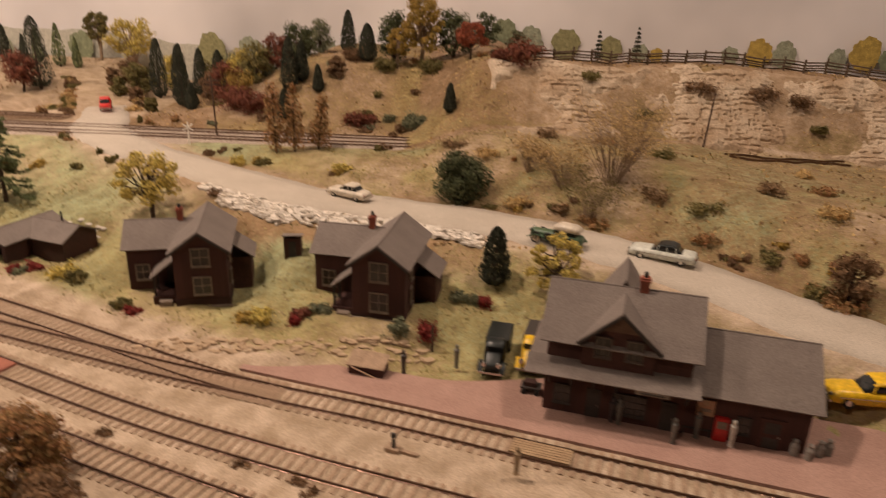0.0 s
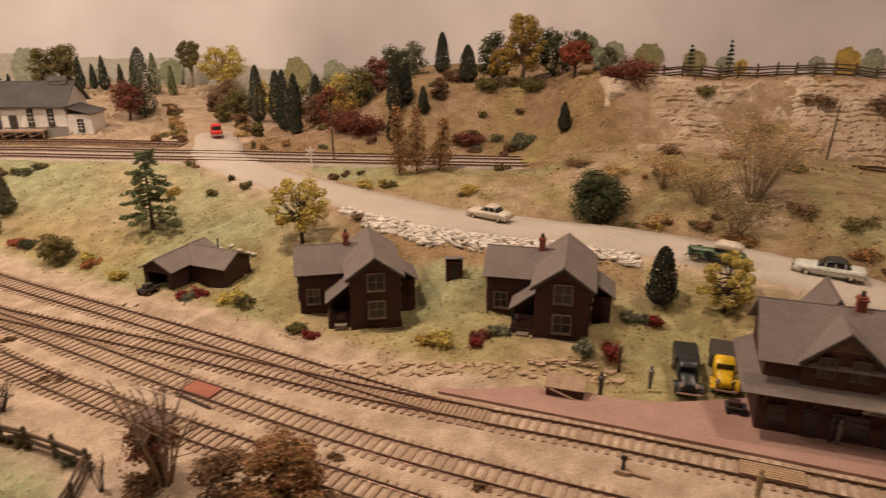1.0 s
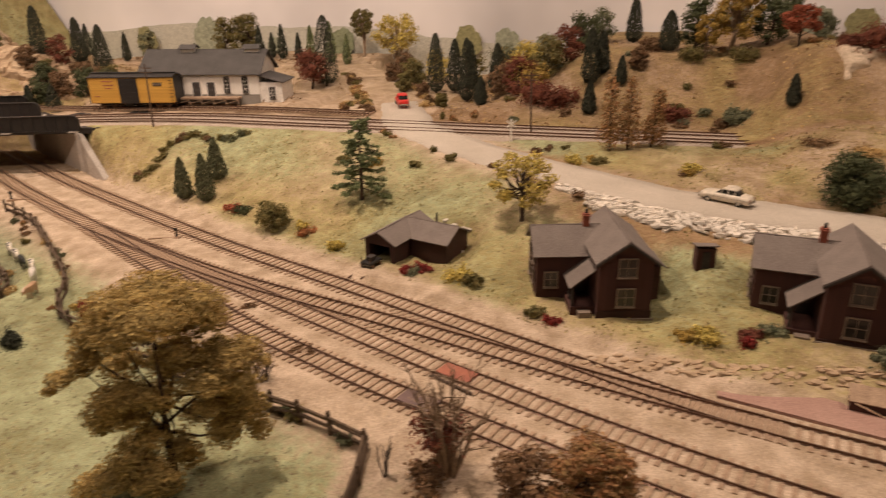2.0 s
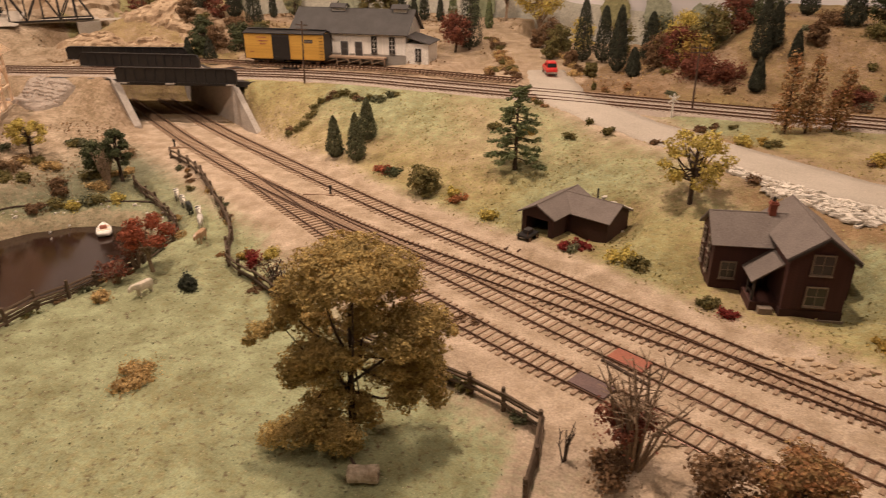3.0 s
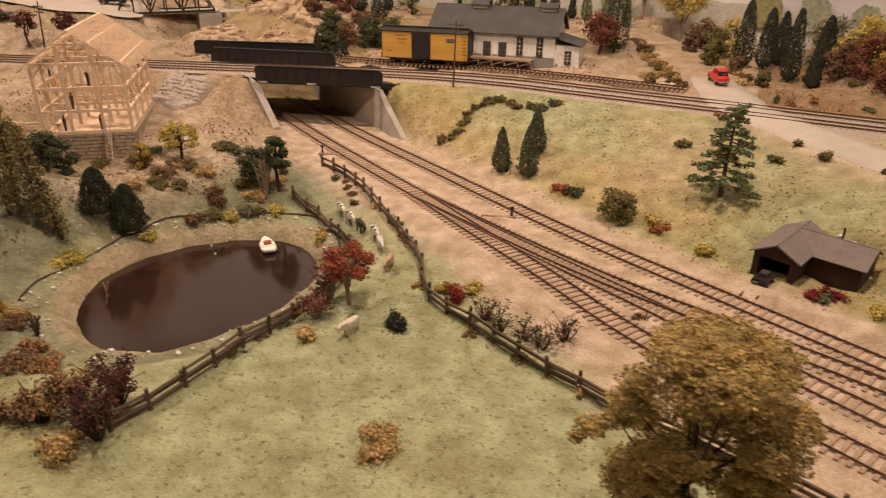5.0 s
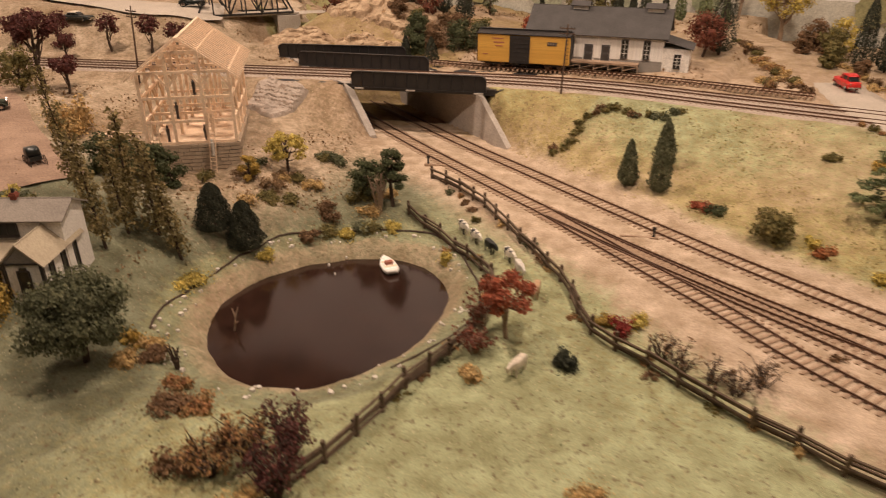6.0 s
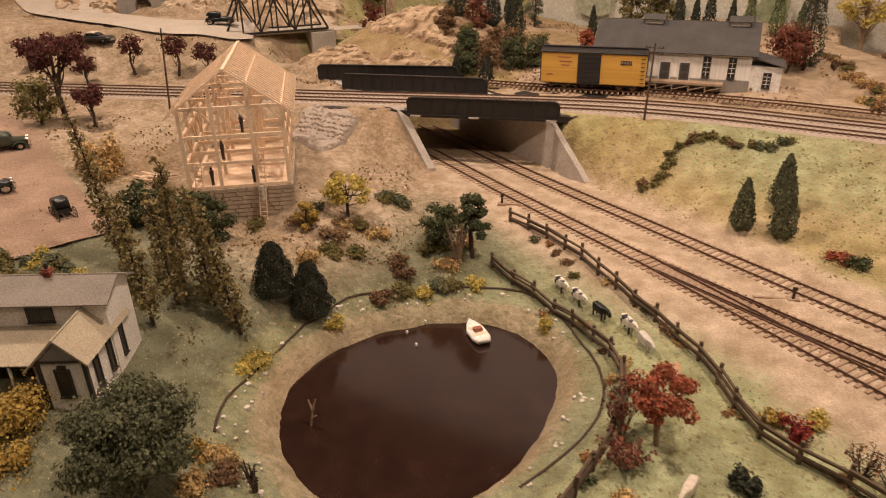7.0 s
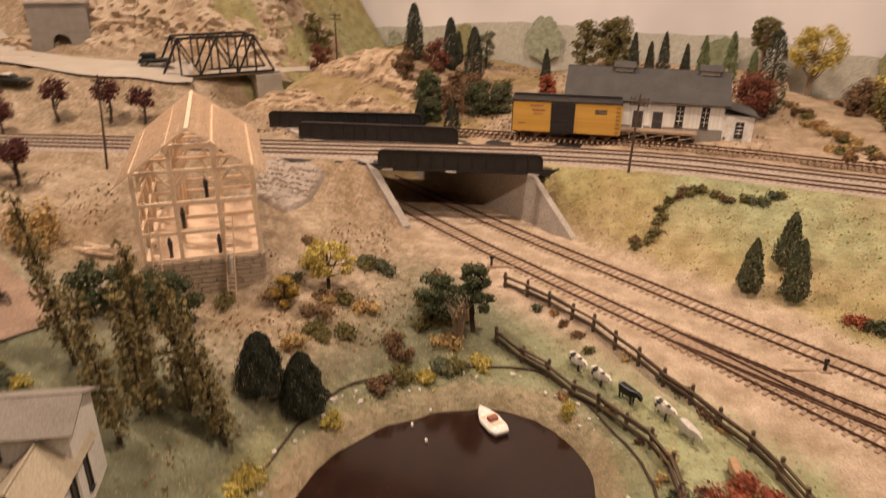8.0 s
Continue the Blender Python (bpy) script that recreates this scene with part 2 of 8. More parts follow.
def height(x, y):
    t1, ub = line(T1, x), line(UB, x)
    yr = line(ROADLINE[3:], x) if x > -0.40 else 9
    # the bank between the yard and the upper line or the road
    top, high = ub - 0.028, UP
    if x > -0.40:
        k = step(x, -0.40, -0.25)
        top = top + (yr - 0.03 - top) * k
        high = high + (line(ROADZ, x) - high) * k
    toe = t1 + 0.024 + 0.10 * step(x, 0.0, 0.12) + 0.008 * math.sin(23 * x)
    if x > -0.86:
        s = min(1.0, max(0.0, (y - toe) / max(0.03, top - toe)))
        h = high * (0.5 * s + 0.5 * s * s * (3 - 2 * s))
    else:
        h = UP * step(y, ub - 0.15, ub - 0.036)
    # the cut under the bridge
    if -1.27 < x < -0.78:
        t3 = line(T3, x)
        edge = west_wall(x)
        if x > -1.07 and y < t3:
            h = min(h, max(0.003, 0.066 * (-1.0 - x) / 0.062))
        # added ground closes the cut beyond the bridge to darken the underpass
        cut = step(y, edge - 0.011, edge - 0.003) * (1 - step(y, t1 + 0.040, t1 + 0.056)) * (1 - step(y, line(UA, x) + 0.092, line(UA, x) + 0.110))
        h *= 1 - cut * step(x, -1.27, -1.25)
    # the hill behind, its rock face and the knoll
    if x > -0.40:
        wide = step(x, -0.02, 0.10)
        rise = (0.050 * step(y, yr + 0.03, yr + 0.19) + (0.076 + 0.016 * step(x, 0.22, 0.42)) * step(y, 1.05, 1.150) - 0.075 * step(y, 1.215, 1.30) * step(x, 0.10, 0.24)) * wide
        back = (UP - high) * step(y, yr + 0.03, 1.03) * (1 - wide) * step(x, -0.40, -0.25)
        hill = 0.085 * step(x, -0.40, -0.16) * step(y, 1.135, 1.29) * (1 - wide)
        h += rise + back + hill
    if x < -0.62 and y > ub and (x < -1.0 or y > t1 + 0.05):
        ua = line(UA, x)
        start = ua + 0.06 + 0.06 * step(-x, 0.95, 1.02)
        h += 0.010 * step(y, start, start + 0.025) * step(-x, 0.56, 0.66) + 0.03 * step(y, 1.30, 1.42) * (1 - step(-x, 0.92, 1.04)) + (0.080 - 0.034 * step(-x, 1.16, 1.30)) * step(-x, 1.00, 1.20) * (1 - step(-x, 1.27, 1.37)) * step(y, ua + 0.125, ua + 0.26) * (1 - 0.75 * step(y, 1.30, 1.40))
        h += 0.048 * step(-x, 1.35, 1.5) * step(y, ua + 0.04, ua + 0.20) + 0.17 * step(-x, 1.34, 1.56) * step(y, ua + 0.34, ua + 0.52)
    # the western farm and its slope
    if y < ub - 0.02:
        t3 = line(T3, x)
        west = 0.040 * step(-x, 0.90, 1.16) * step(y, 0.30, 0.46) + 0.02 * step(-x, 1.16, 1.4)
        west *= step(t3 - y, 0.04, 0.14)
        h = max(h, west) if x < -0.88 else h
    # the meadow, a little below the rails, and the pond's hollow
    h -= 0.009 * step(line(T4 if x > -0.6 else T3, x) - y, 0.03, 0.09) * (1 - step(-x, 0.86, 1.0))
    p = pond_d(x, y)
    if p < 1.7:
        h += (-0.026 - h) * (1 - step(p, 1.12, 1.7)) * 0.9
        h += (-0.048 - h) * (1 - step(p, 0.86, 1.16))
    k = step(x, -0.395, -0.375) * (1 - step(x, -0.285, -0.262)) * (1 - step(y, 0.815, 0.838))
    if k > 0 and y > t1 + 0.02:
        h = h + (0.005 - h) * k
    # levelled ground for the houses, the barn's front and the gully under the truss
    for px, py, pz, pr in ((-0.15, 0.735, 0.004, 0.052), (0.012, 0.707, 0.0175, 0.052), (-1.060, 0.672, 0.010, 0.042), (-1.372, 1.125, 0.058, 0.036)):
        q = math.hypot(x - px, y - py) / pr
        if q < 1.5:
            h += (pz - h) * (1 - step(q, 0.9, 1.5))
    d, zr = road_off(x, y)
    if d < 0.075:
        h = zr + (h - zr) * step(d, 0.037, 0.075)
    return h


def rough_height(x, y):
    n = noise.fractal(Vector((x * 30, y * 30, 0)), 1.0, 2.1, 4)
    rail = min(abs(y - line(T, x)) if T[0][0] < x < T[-1][0] else 9 for T in (T1, T2, T3, T4, UA, UB))
    soft = step(rail, 0.012, 0.035)
    d, _ = road_off(x, y)
    soft *= step(d, 0.03, 0.05)
    h = height(x, y)
    cliff = step(x, 0.02, 0.14) * step(y, 1.02, 1.05) * (1 - step(y, 1.15, 1.17))
    terrace = 0.0
    if cliff > 0:
        q = 0.009
        k = (h + 0.006 * noise.noise(Vector((x * 12, y * 12, 3)))) / q
        terrace = (math.floor(k) + step(k - math.floor(k), 0.25, 0.75)) * q - k * q
    return h + soft * 0.0035 * n + cliff * terrace * 0.3


# ---- the ground ----
def masks(x, y, h):
    """How much grass, how green, how bare."""
    n = noise.fractal(Vector((x * 7, y * 7, 5)), 1.0, 2.0, 3)
    ub = line(UB, x)
    t1 = line(T1, x)
    d, _ = road_off(x, y)
    grass = green = earth = 0.0
    if y < line(T3 if x < -0.6 else T4, x) - 0.035:
        south = step(line(T3 if x < -0.6 else T4, x) - y, 0.04, 0.10)
        grass = south * (1 if x < -0.29 else 0.25)
        green = 0.85 + 0.25 * n
        if x < -0.86:
            w = step(-x, 0.88, 1.0) * step(y, 0.52, 0.68)
            grass *= 1 - 0.75 * w
            earth = 0.3 * w
        p = pond_d(x, y)
        grass *= 0.9 * step(p, 1.08, 1.19) + 0.1 * step(p, 1.25, 1.33)
        if p < 1.42:
            earth = 0.5
            grass = max(grass, 0.42 + 0.3 * n)
    elif (y < ub - 0.02 or x > 0.1) and y < 1.06 and y > t1 + 0.02:
        bank = step(y, t1 + 0.03, t1 + 0.06)
        grass = bank * (0.85 + 0.5 * n) * step(d, 0.03, 0.07)
        green = 0.28 + 0.5 * n + 0.35 * step(h, 0.015, 0.04) * (1 - step(x, -0.25, -0.15))
        if x < -0.74:
            green -= 0.35
        if x > -0.16:
            k = step(y, line(ROADLINE[3:], x), line(ROADLINE[3:], x) + 0.04) * step(x, -0.16, 0.02)
            grass *= 1 - k * 0.62
            earth = (0.55 + 0.5 * n) * k
        if -0.24 < x < 0.10:
            earth = max(earth, (0.75 + 0.9 * n) * step(y, t1 + 0.13, t1 + 0.18) * (1 - step(d, 0.075, 0.11)))
            grass *= 1 - 0.8 * earth * (1 - step(y, line(ROADLINE[3:], x), line(ROADLINE[3:], x) + 0.03))
        if x < -0.9:
            grass, earth = 0.25, 0.5
    elif y >= ub:
        earth = 0.7 + 0.4 * n
        grass = 0.35 + 0.6 * n
        green = 0.1
        if -1.0 < x < -0.3:
            earth = 0.35
            grass = 0.2 * step(y, 1.2, 1.3)
        if x > 0.0 and h > 0.1:
            grass -= 0.3
            earth = 0.55
        if x < -1.3:
            grass, green, earth = 0.95 + 0.4 * n, 0.42 + 0.4 * n, 0.15
    # a darker brown soil tone on the hill, front slope, banks and pond rim
    lawn = dark_soil = 0.0
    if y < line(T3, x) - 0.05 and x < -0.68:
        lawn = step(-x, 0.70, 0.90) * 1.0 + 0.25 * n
        dark_soil = (0.30 + 0.5 * n) * step(-x, 0.85, 0.95) * step(y, 0.58, 0.66)
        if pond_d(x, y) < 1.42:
            lawn, dark_soil = 0.55 + 0.3 * n, 0.12 + 0.3 * n
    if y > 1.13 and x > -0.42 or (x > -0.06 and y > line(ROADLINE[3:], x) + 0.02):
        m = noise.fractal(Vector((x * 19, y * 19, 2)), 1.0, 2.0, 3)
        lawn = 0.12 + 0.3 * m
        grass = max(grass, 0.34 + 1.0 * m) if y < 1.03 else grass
        dark_soil = 0.70 + 0.8 * n - 0.45 * step(y, 1.02, 1.05) * (1 - step(y, 1.15, 1.17)) * step(x, 0.05, 0.2)
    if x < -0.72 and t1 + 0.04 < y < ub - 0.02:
        dark_soil = (0.62 + 0.6 * n) * step(-x, 0.73, 0.82)
    return max(0, grass), green, earth, lawn, dark_soil


def build_ground():
    xs = [-2.2 + 0.0065 * i for i in range(454)]
    ys = [0.300 + 0.0065 * j for j in range(202)]
    verts, faces, rows = [], [], []
    for y in ys:
        for x in xs:
            h = rough_height(x, y)
            verts.append((x, y, h))
            rows.append(masks(x, y, h))
    w = len(xs)
    for j in range(len(ys) - 1):
        for i in range(w - 1):
            k = j * w + i
            faces.append((k, k + 1, k + 1 + w, k + w))
    me = bpy.data.meshes.new("ground")
    me.from_pydata(verts, [], faces)
    for name, values in zip(("grass", "green", "earth", "lawn", "dark_soil"), zip(*rows)):
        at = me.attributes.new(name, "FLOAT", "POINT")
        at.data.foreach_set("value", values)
    me.polygons.foreach_set("use_smooth", [True] * len(me.polygons))
    me.materials.append(GROUND)
    return tagged(new("ground", me), "scenic ground of tan ballast, grass flock and bare earth", "ground", kind="structure")


build_ground()


def sampled(points, gap):
    """Places and headings every gap metres along a polyline smoothed by a spline."""
    pts = [Vector((x, y, 0)) for x, y in points]
    pts = [pts[0] * 2 - pts[1], *pts, pts[-1] * 2 - pts[-2]]
    dense = []
    for k in range(1, len(pts) - 2):
        a, b, c, d = pts[k - 1:k + 3]
        for s in range(16):
            u = s / 16
            dense.append(0.5 * (2 * b + (c - a) * u + (2 * a - 5 * b + 4 * c - d) * u * u + (3 * b - a - 3 * c + d) * u ** 3))
    dense.append(pts[-2])
    out, left = [], 0.0
    for a, b in zip(dense, dense[1:]):
        l = (b - a).length
        while left <= l and l > 0:
            out.append((a + (b - a) * (left / l), (b - a).normalized()))
            left += gap
        left -= l
    return out


def strip(bm, rows):
    """A ribbon of quads through rows of points."""
    prev = None
    for r in rows:
        vs = [bm.verts.new(p) for p in r]
        if prev:
            for k in range(len(vs) - 1):
                bm.faces.new((prev[k], prev[k + 1], vs[k + 1], vs[k]))
        prev = vs


def build_road():
    bm = bmesh.new()
    rows = []
    for c, d in sampled(ROADLINE, 0.006):
        n = Vector((-d.y, d.x, 0))
        _, z = road_off(c.x, c.y)
        wide = 0.034 - 0.009 * step(c.y, 1.17, 1.27) + 0.0035 * noise.noise(Vector((c.x * 20, c.y * 20, 0)))
        row = []
        for o in (-1.06, -1, -0.5, 0, 0.5, 1, 1.06):
            p = c + n * o * wide * (1 + (0.10 * noise.noise(Vector((c.x * 90, c.y * 90, o))) if abs(o) >= 1 else 0))
            top = z + 0.0045 - 0.002 * abs(o)
            near = min(abs(p.y - line(UA, p.x)), abs(p.y - line(UB, p.x)))
            top = min(top, UP + 0.0028 + 0.004 * step(near, 0.012, 0.030))
            row.append((p.x, p.y, top - (0.006 if abs(o) > 1 else 0)))
        rows.append(row)
    strip(bm, rows)
    ob = new("road", mesh_of(bm, "road", ROAD))
    for p in ob.data.polygons:
        p.use_smooth = True
    return tagged(ob, "pale grey gravel road winding down the hillside", "road", kind="structure")


build_road()


def build_track(points, z, gap, label, wood=None):
    """Two rails on cross ties; each rail and tie is a part."""
    track = thing("railway_track", Matrix(), label, "track")
    for side in (-1, 1):
        bm = bmesh.new()
        rows = []
        for c, d in sampled(points, 0.012):
            n = Vector((-d.y, d.x, 0))
            o = c + n * side * 0.00825
            prof = ((-0.0008, 0.0004), (-0.0008, 0.0008), (-0.0002, 0.0010), (-0.0004, 0.0023), (0.0004, 0.0023), (0.0002, 0.0010), (0.0008, 0.0008), (0.0008, 0.0004))
            rows.append([(o.x + n.x * u, o.y + n.y * u, z + v) for u, v in prof])
        strip(bm, rows)
        part("rail", bm, RAIL, track)
    bm = boxes(((-0.0013, -0.0145, -0.002), (0.0013, 0.0145, 0.0008)))
    tie = mesh_of(bm, "tie", wood or TIE)
    for c, d in sampled(points, gap):
        ob = new("tie", tie)
        ob.parent = track
        ob.matrix_local = Matrix.Translation((c.x, c.y, z)) @ Matrix.Rotation(math.atan2(d.y, d.x) + random.uniform(-0.03, 0.03), 4, "Z")
    return track


GREYTIE = mat("grey_main_line_tie", (0.36, 0.275, 0.21), 0.9, (0.26, 0.20, 0.15), 150, 0.8, 0.4, 900)
BALLAST = mat("grey_pink_ballast", (0.47, 0.385, 0.315), 0.95, (0.36, 0.29, 0.235), 60, 0.7, 0.8, 900)


def build_ballast():
    """A shouldered bed of grey stone under each main line."""
    for points in (UA, UB):
        bm = bmesh.new()
        rows = []
        for c, d in sampled(points, 0.012):
            n = Vector((-d.y, d.x, 0))
            wob = 0.0015 * noise.noise(Vector((c.x * 60, c.y * 60, 0)))
            rows.append([(c.x + n.x * (o + wob), c.y + n.y * (o + wob), UP + q) for o, q in ((-0.026, -0.004), (-0.018, 0.0016), (0.0, 0.0018), (0.018, 0.0016), (0.026, -0.004))])
        strip(bm, rows)
        tagged(new("ballast_bed", mesh_of(bm, "ballast_bed", BALLAST)), "grey pink stone ballast under the main line", "ballast", kind="structure")


build_ballast()
build_track(T1, 0.0, 0.0068, "brown rusty model track beside the brick platform")
build_track(T2, 0.0004, 0.0068, "brown rusty turnout track joining two yard lines")
build_track(T3, 0.0, 0.0068, "brown rusty yard track with wooden ties in ballast")
build_track(T4, 0.0004, 0.0068, "brown rusty siding track beside the meadow fence")
build_track(UA, UP + 0.0015, 0.0068, "dark main line track on the embankment", GREYTIE)
build_track(UB, UP + 0.0015, 0.0068, "dark main line track crossing the plate girder bridge", GREYTIE)


def build_pond():
    bm = bmesh.new()
    cx, cy, a, b, turn = POND
    ring = []
    for k in range(64):
        w = k * math.tau / 64
        r = 1.12
        u, v = r * a * math.cos(w), r * b * math.sin(w)
        c, s = math.cos(radians(turn)), math.sin(radians(turn))
        ring.append(bm.verts.new((cx + c * u - s * v, cy + s * u + c * v, -0.038)))
    bm.faces.new(ring)
    return tagged(new("pond_water", mesh_of(bm, "pond_water", WATER)), "dark brown glossy still water of a farm pond", "pond", kind="structure")


build_pond()


def build_backdrop():
    bm = bmesh.new()
    pts = [(1.4, 0.2), (1.35, 1.2), (1.2, 1.50), (0.9, 1.62), (-1.9, 1.62), (-2.12, 1.48), (-2.18, 1.2), (-2.2, 0.2)]
    rows = [[(x, y, -0.05), (x, y, 1.0)] for x, y in pts]
    strip(bm, rows)
    return tagged(new("backdrop", mesh_of(bm, "backdrop", SKY)), "painted backdrop of hazy pinkish grey sky", "backdrop", kind="structure")


build_backdrop()

# ---- foliage ----
def leafy(name, base, second, scale=180):
    """Foliage flock, each leaf its own shade, letting a little light through."""
    base, second = tuple(c * 1.35 for c in base), tuple(c * 1.35 for c in second)
    m = mat(name, base, 0.9, second, scale, 0.9, 0.0, 900, island=0.38)
    t = m.node_tree
    b = t.nodes["Principled BSDF"]
    thin, both = t.nodes.new("ShaderNodeBsdfTranslucent"), t.nodes.new("ShaderNodeMixShader")
    t.links.new(b.inputs["Base Color"].links[0].from_socket, thin.inputs["Color"])
    both.inputs[0].default_value = 0.28
    t.links.new(b.outputs[0], both.inputs[1])
    t.links.new(thin.outputs[0], both.inputs[2])
    t.links.new(both.outputs[0], t.nodes["Material Output"].inputs["Surface"])
    return m


LEAF = {
    "cypress": leafy("dark_cypress_leaf", (0.030, 0.034, 0.022), (0.052, 0.054, 0.034)),
    "spruce": leafy("spruce_needle", (0.10, 0.125, 0.06), (0.17, 0.19, 0.085)),
    "green": leafy("dark_green_leaf", (0.050, 0.062, 0.028), (0.085, 0.09, 0.04)),
    "oak": leafy("grey_olive_oak_leaf", (0.075, 0.082, 0.042), (0.12, 0.12, 0.065)),
    "olive": leafy("olive_leaf", (0.11, 0.10, 0.035), (0.18, 0.14, 0.05)),
    "yellow": leafy("yellow_green_leaf", (0.36, 0.29, 0.07), (0.50, 0.40, 0.12)),
    "gold": leafy("gold_leaf", (0.36, 0.24, 0.055), (0.25, 0.18, 0.05)),
    "tan": leafy("tan_olive_flock", (0.44, 0.325, 0.125), (0.25, 0.185, 0.068), 70),
    "orange": leafy("orange_autumn_leaf", (0.30, 0.11, 0.04), (0.22, 0.10, 0.04)),
    "red": leafy("crimson_flock", (0.22, 0.026, 0.022), (0.15, 0.028, 0.02)),
    "maroon": leafy("maroon_leaf", (0.125, 0.037, 0.025), (0.19, 0.070, 0.038)),
    "russet": leafy("russet_brown_leaf", (0.30, 0.145, 0.065), (0.22, 0.16, 0.065)),
    "plum": leafy("dark_plum_leaf", (0.075, 0.022, 0.02), (0.11, 0.04, 0.03)),
    "turf": leafy("pale_turf_fibre", (0.30, 0.245, 0.10), (0.24, 0.21, 0.09)),
    "clod": leafy("brown_soil_crumb", (0.22, 0.14, 0.075), (0.17, 0.11, 0.055)),
    "rust": leafy("rust_red_leaf", (0.30, 0.085, 0.042), (0.22, 0.065, 0.035)),
    "poplar": leafy("brown_green_leaf", (0.15, 0.120, 0.050), (0.25, 0.195, 0.085)),
    "straw": leafy("straw_grass", (0.46, 0.33, 0.15), (0.34, 0.23, 0.095)),
    "grey": leafy("grey_green_leaf", (0.11, 0.12, 0.07), (0.17, 0.17, 0.10)),
    "brown": leafy("brown_scrub", (0.13, 0.075, 0.04), (0.2, 0.12, 0.06)),
}
BARK = mat("grey_brown_bark", (0.085, 0.055, 0.038), 0.95, (0.05, 0.033, 0.024), 200, 0.8, 0.6, 900)
PALEBARK = mat("pale_twig", (0.33, 0.24, 0.16), 0.95, (0.22, 0.15, 0.10), 200, 0.8, 0.4, 900)


def flakes(centres, radii, count, leaf, rng, shell=0.55, cores=True):
    """Many small bent leaves in a cloud of ellipsoids: verts and faces."""
    c = np.array(centres)
    r = np.array(radii)
    w = (r ** 2).sum(1)
    pick = rng.choice(len(c), count, p=w / w.sum())
    d = rng.normal(size=(count, 3))
    d /= np.linalg.norm(d, axis=1)[:, None]
    rad = shell + (1 - shell) * rng.random(count) ** 0.6
    lump = 1 + 0.22 * np.sin(d[:, 0] * 7 + pick) * np.cos(d[:, 2] * 6 + d[:, 1] * 5 + 2 * pick)
    p = c[pick] + d * r[pick] * (rad * lump)[:, None]
    nrm = d + 0.5 * rng.normal(size=(count, 3)) + (0, 0, 0.25)
    nrm /= np.linalg.norm(nrm, axis=1)[:, None]
    u = np.cross(nrm, rng.normal(size=(count, 3)))
    u /= np.linalg.norm(u, axis=1)[:, None]
    v = np.cross(nrm, u)
    s = leaf * (0.55 + 0.9 * rng.random(count))[:, None]
    lift = nrm * s * 0.12
    verts = np.stack([p - u * s * 0.5, p + v * s * 0.42 + lift, p + u * s * 0.5, p - v * s * 0.42 + lift], 1).reshape(-1, 3)
    # a knobbly core in each clump
    core = []
    for (cx, cy, cz), (rx, ry, rz) in (zip(c, r) if cores else ()):
        g = [[(cx + 0.70 * shell * 1.2 * rx * math.cos(a) * math.cos(e) * (1 + 0.15 * math.sin(3 * a + e)), cy + 0.70 * shell * 1.2 * ry * math.sin(a) * math.cos(e), cz + 0.70 * shell * 1.2 * rz * math.sin(e)) for a in np.linspace(0, math.tau, 9)] for e in np.linspace(-1.5, 1.5, 6)]
        for i in range(5):
            for j in range(8):
                core += [g[i][j], g[i][j + 1], g[i + 1][j + 1], g[i + 1][j]]
    return np.concatenate([verts, np.array(core)]) if cores else verts


def leaf_mesh(name, verts, material):
    me = bpy.data.meshes.new(name)
    n = len(verts) // 4
    me.from_pydata(verts.tolist(), [], np.arange(4 * n).reshape(n, 4).tolist())
    me.materials.append(material)
    return me


def leaf_part(name, verts, material, parent):
    ob = new(name, leaf_mesh(name, verts, material))
    ob.parent = parent
    return ob


def limbs(bm, base, tip, r, rng, ends):
    """A bent tapered trunk and limbs to the ends."""
    a, b = Vector(base), Vector(tip)
    mid = a.lerp(b, 0.5) + Vector((rng.normal() * r, rng.normal() * r, 0))
    rod(bm, a, mid, r, r * 0.75, 7)
    rod(bm, mid, b, r * 0.75, r * 0.3, 7)
    for e in ends:
        s = a.lerp(b, 0.35 + 0.5 * rng.random())
        e = Vector(e)
        k = s.lerp(e, 0.55) + Vector((0, 0, -0.1 * (e - s).length))
        rod(bm, s, k, r * 0.38, r * 0.26, 5)
        rod(bm, k, e, r * 0.26, r * 0.08, 5)


SEED = [0]


def rng_next():
    SEED[0] += 1
    return np.random.default_rng(SEED[0])


def ground_at(x, y):
    return rough_height(x, y) - 0.0008


def broad_tree(x, y, h, wide, kind, label, clear=0.3, blobs=9, count=1500, leaf=0.0032, name="tree", bark=None, shell=0.45, category="tree", puff=1.0, cores=True):
    """A round-crowned tree: trunk, limbs and a crown of clumps with gaps."""
    rng = rng_next()
    t = thing(name, Matrix.Translation((x, y, ground_at(x, y))) @ Matrix.Rotation(rng.random() * 6.3, 4, "Z"), label, category)
    cs, rs = [], []
    for k in range(blobs):
        w = k * 2.4 + rng.random()
        f = (k + 0.5) / blobs
        z = h * (clear + (0.93 - clear) * f)
        spread = wide * 0.5 * (math.sin(math.pi * (0.18 + 0.72 * f)) ** 0.8) * (0.45 + 0.35 * rng.random())
        cs.append((spread * math.cos(w), spread * math.sin(w), z))
        q = wide * (0.20 + 0.10 * rng.random()) * puff
        rs.append((q, q, q * 0.72))
    bm = bmesh.new()
    limbs(bm, (0, 0, -0.003), (0, 0, h * 0.8), h * 0.028 + 0.0006, rng, cs)
    part("trunk", bm, bark or BARK, t)
    leaf_part("crown", flakes(cs, rs, count, leaf, rng, shell, cores), LEAF[kind], t)
    return t


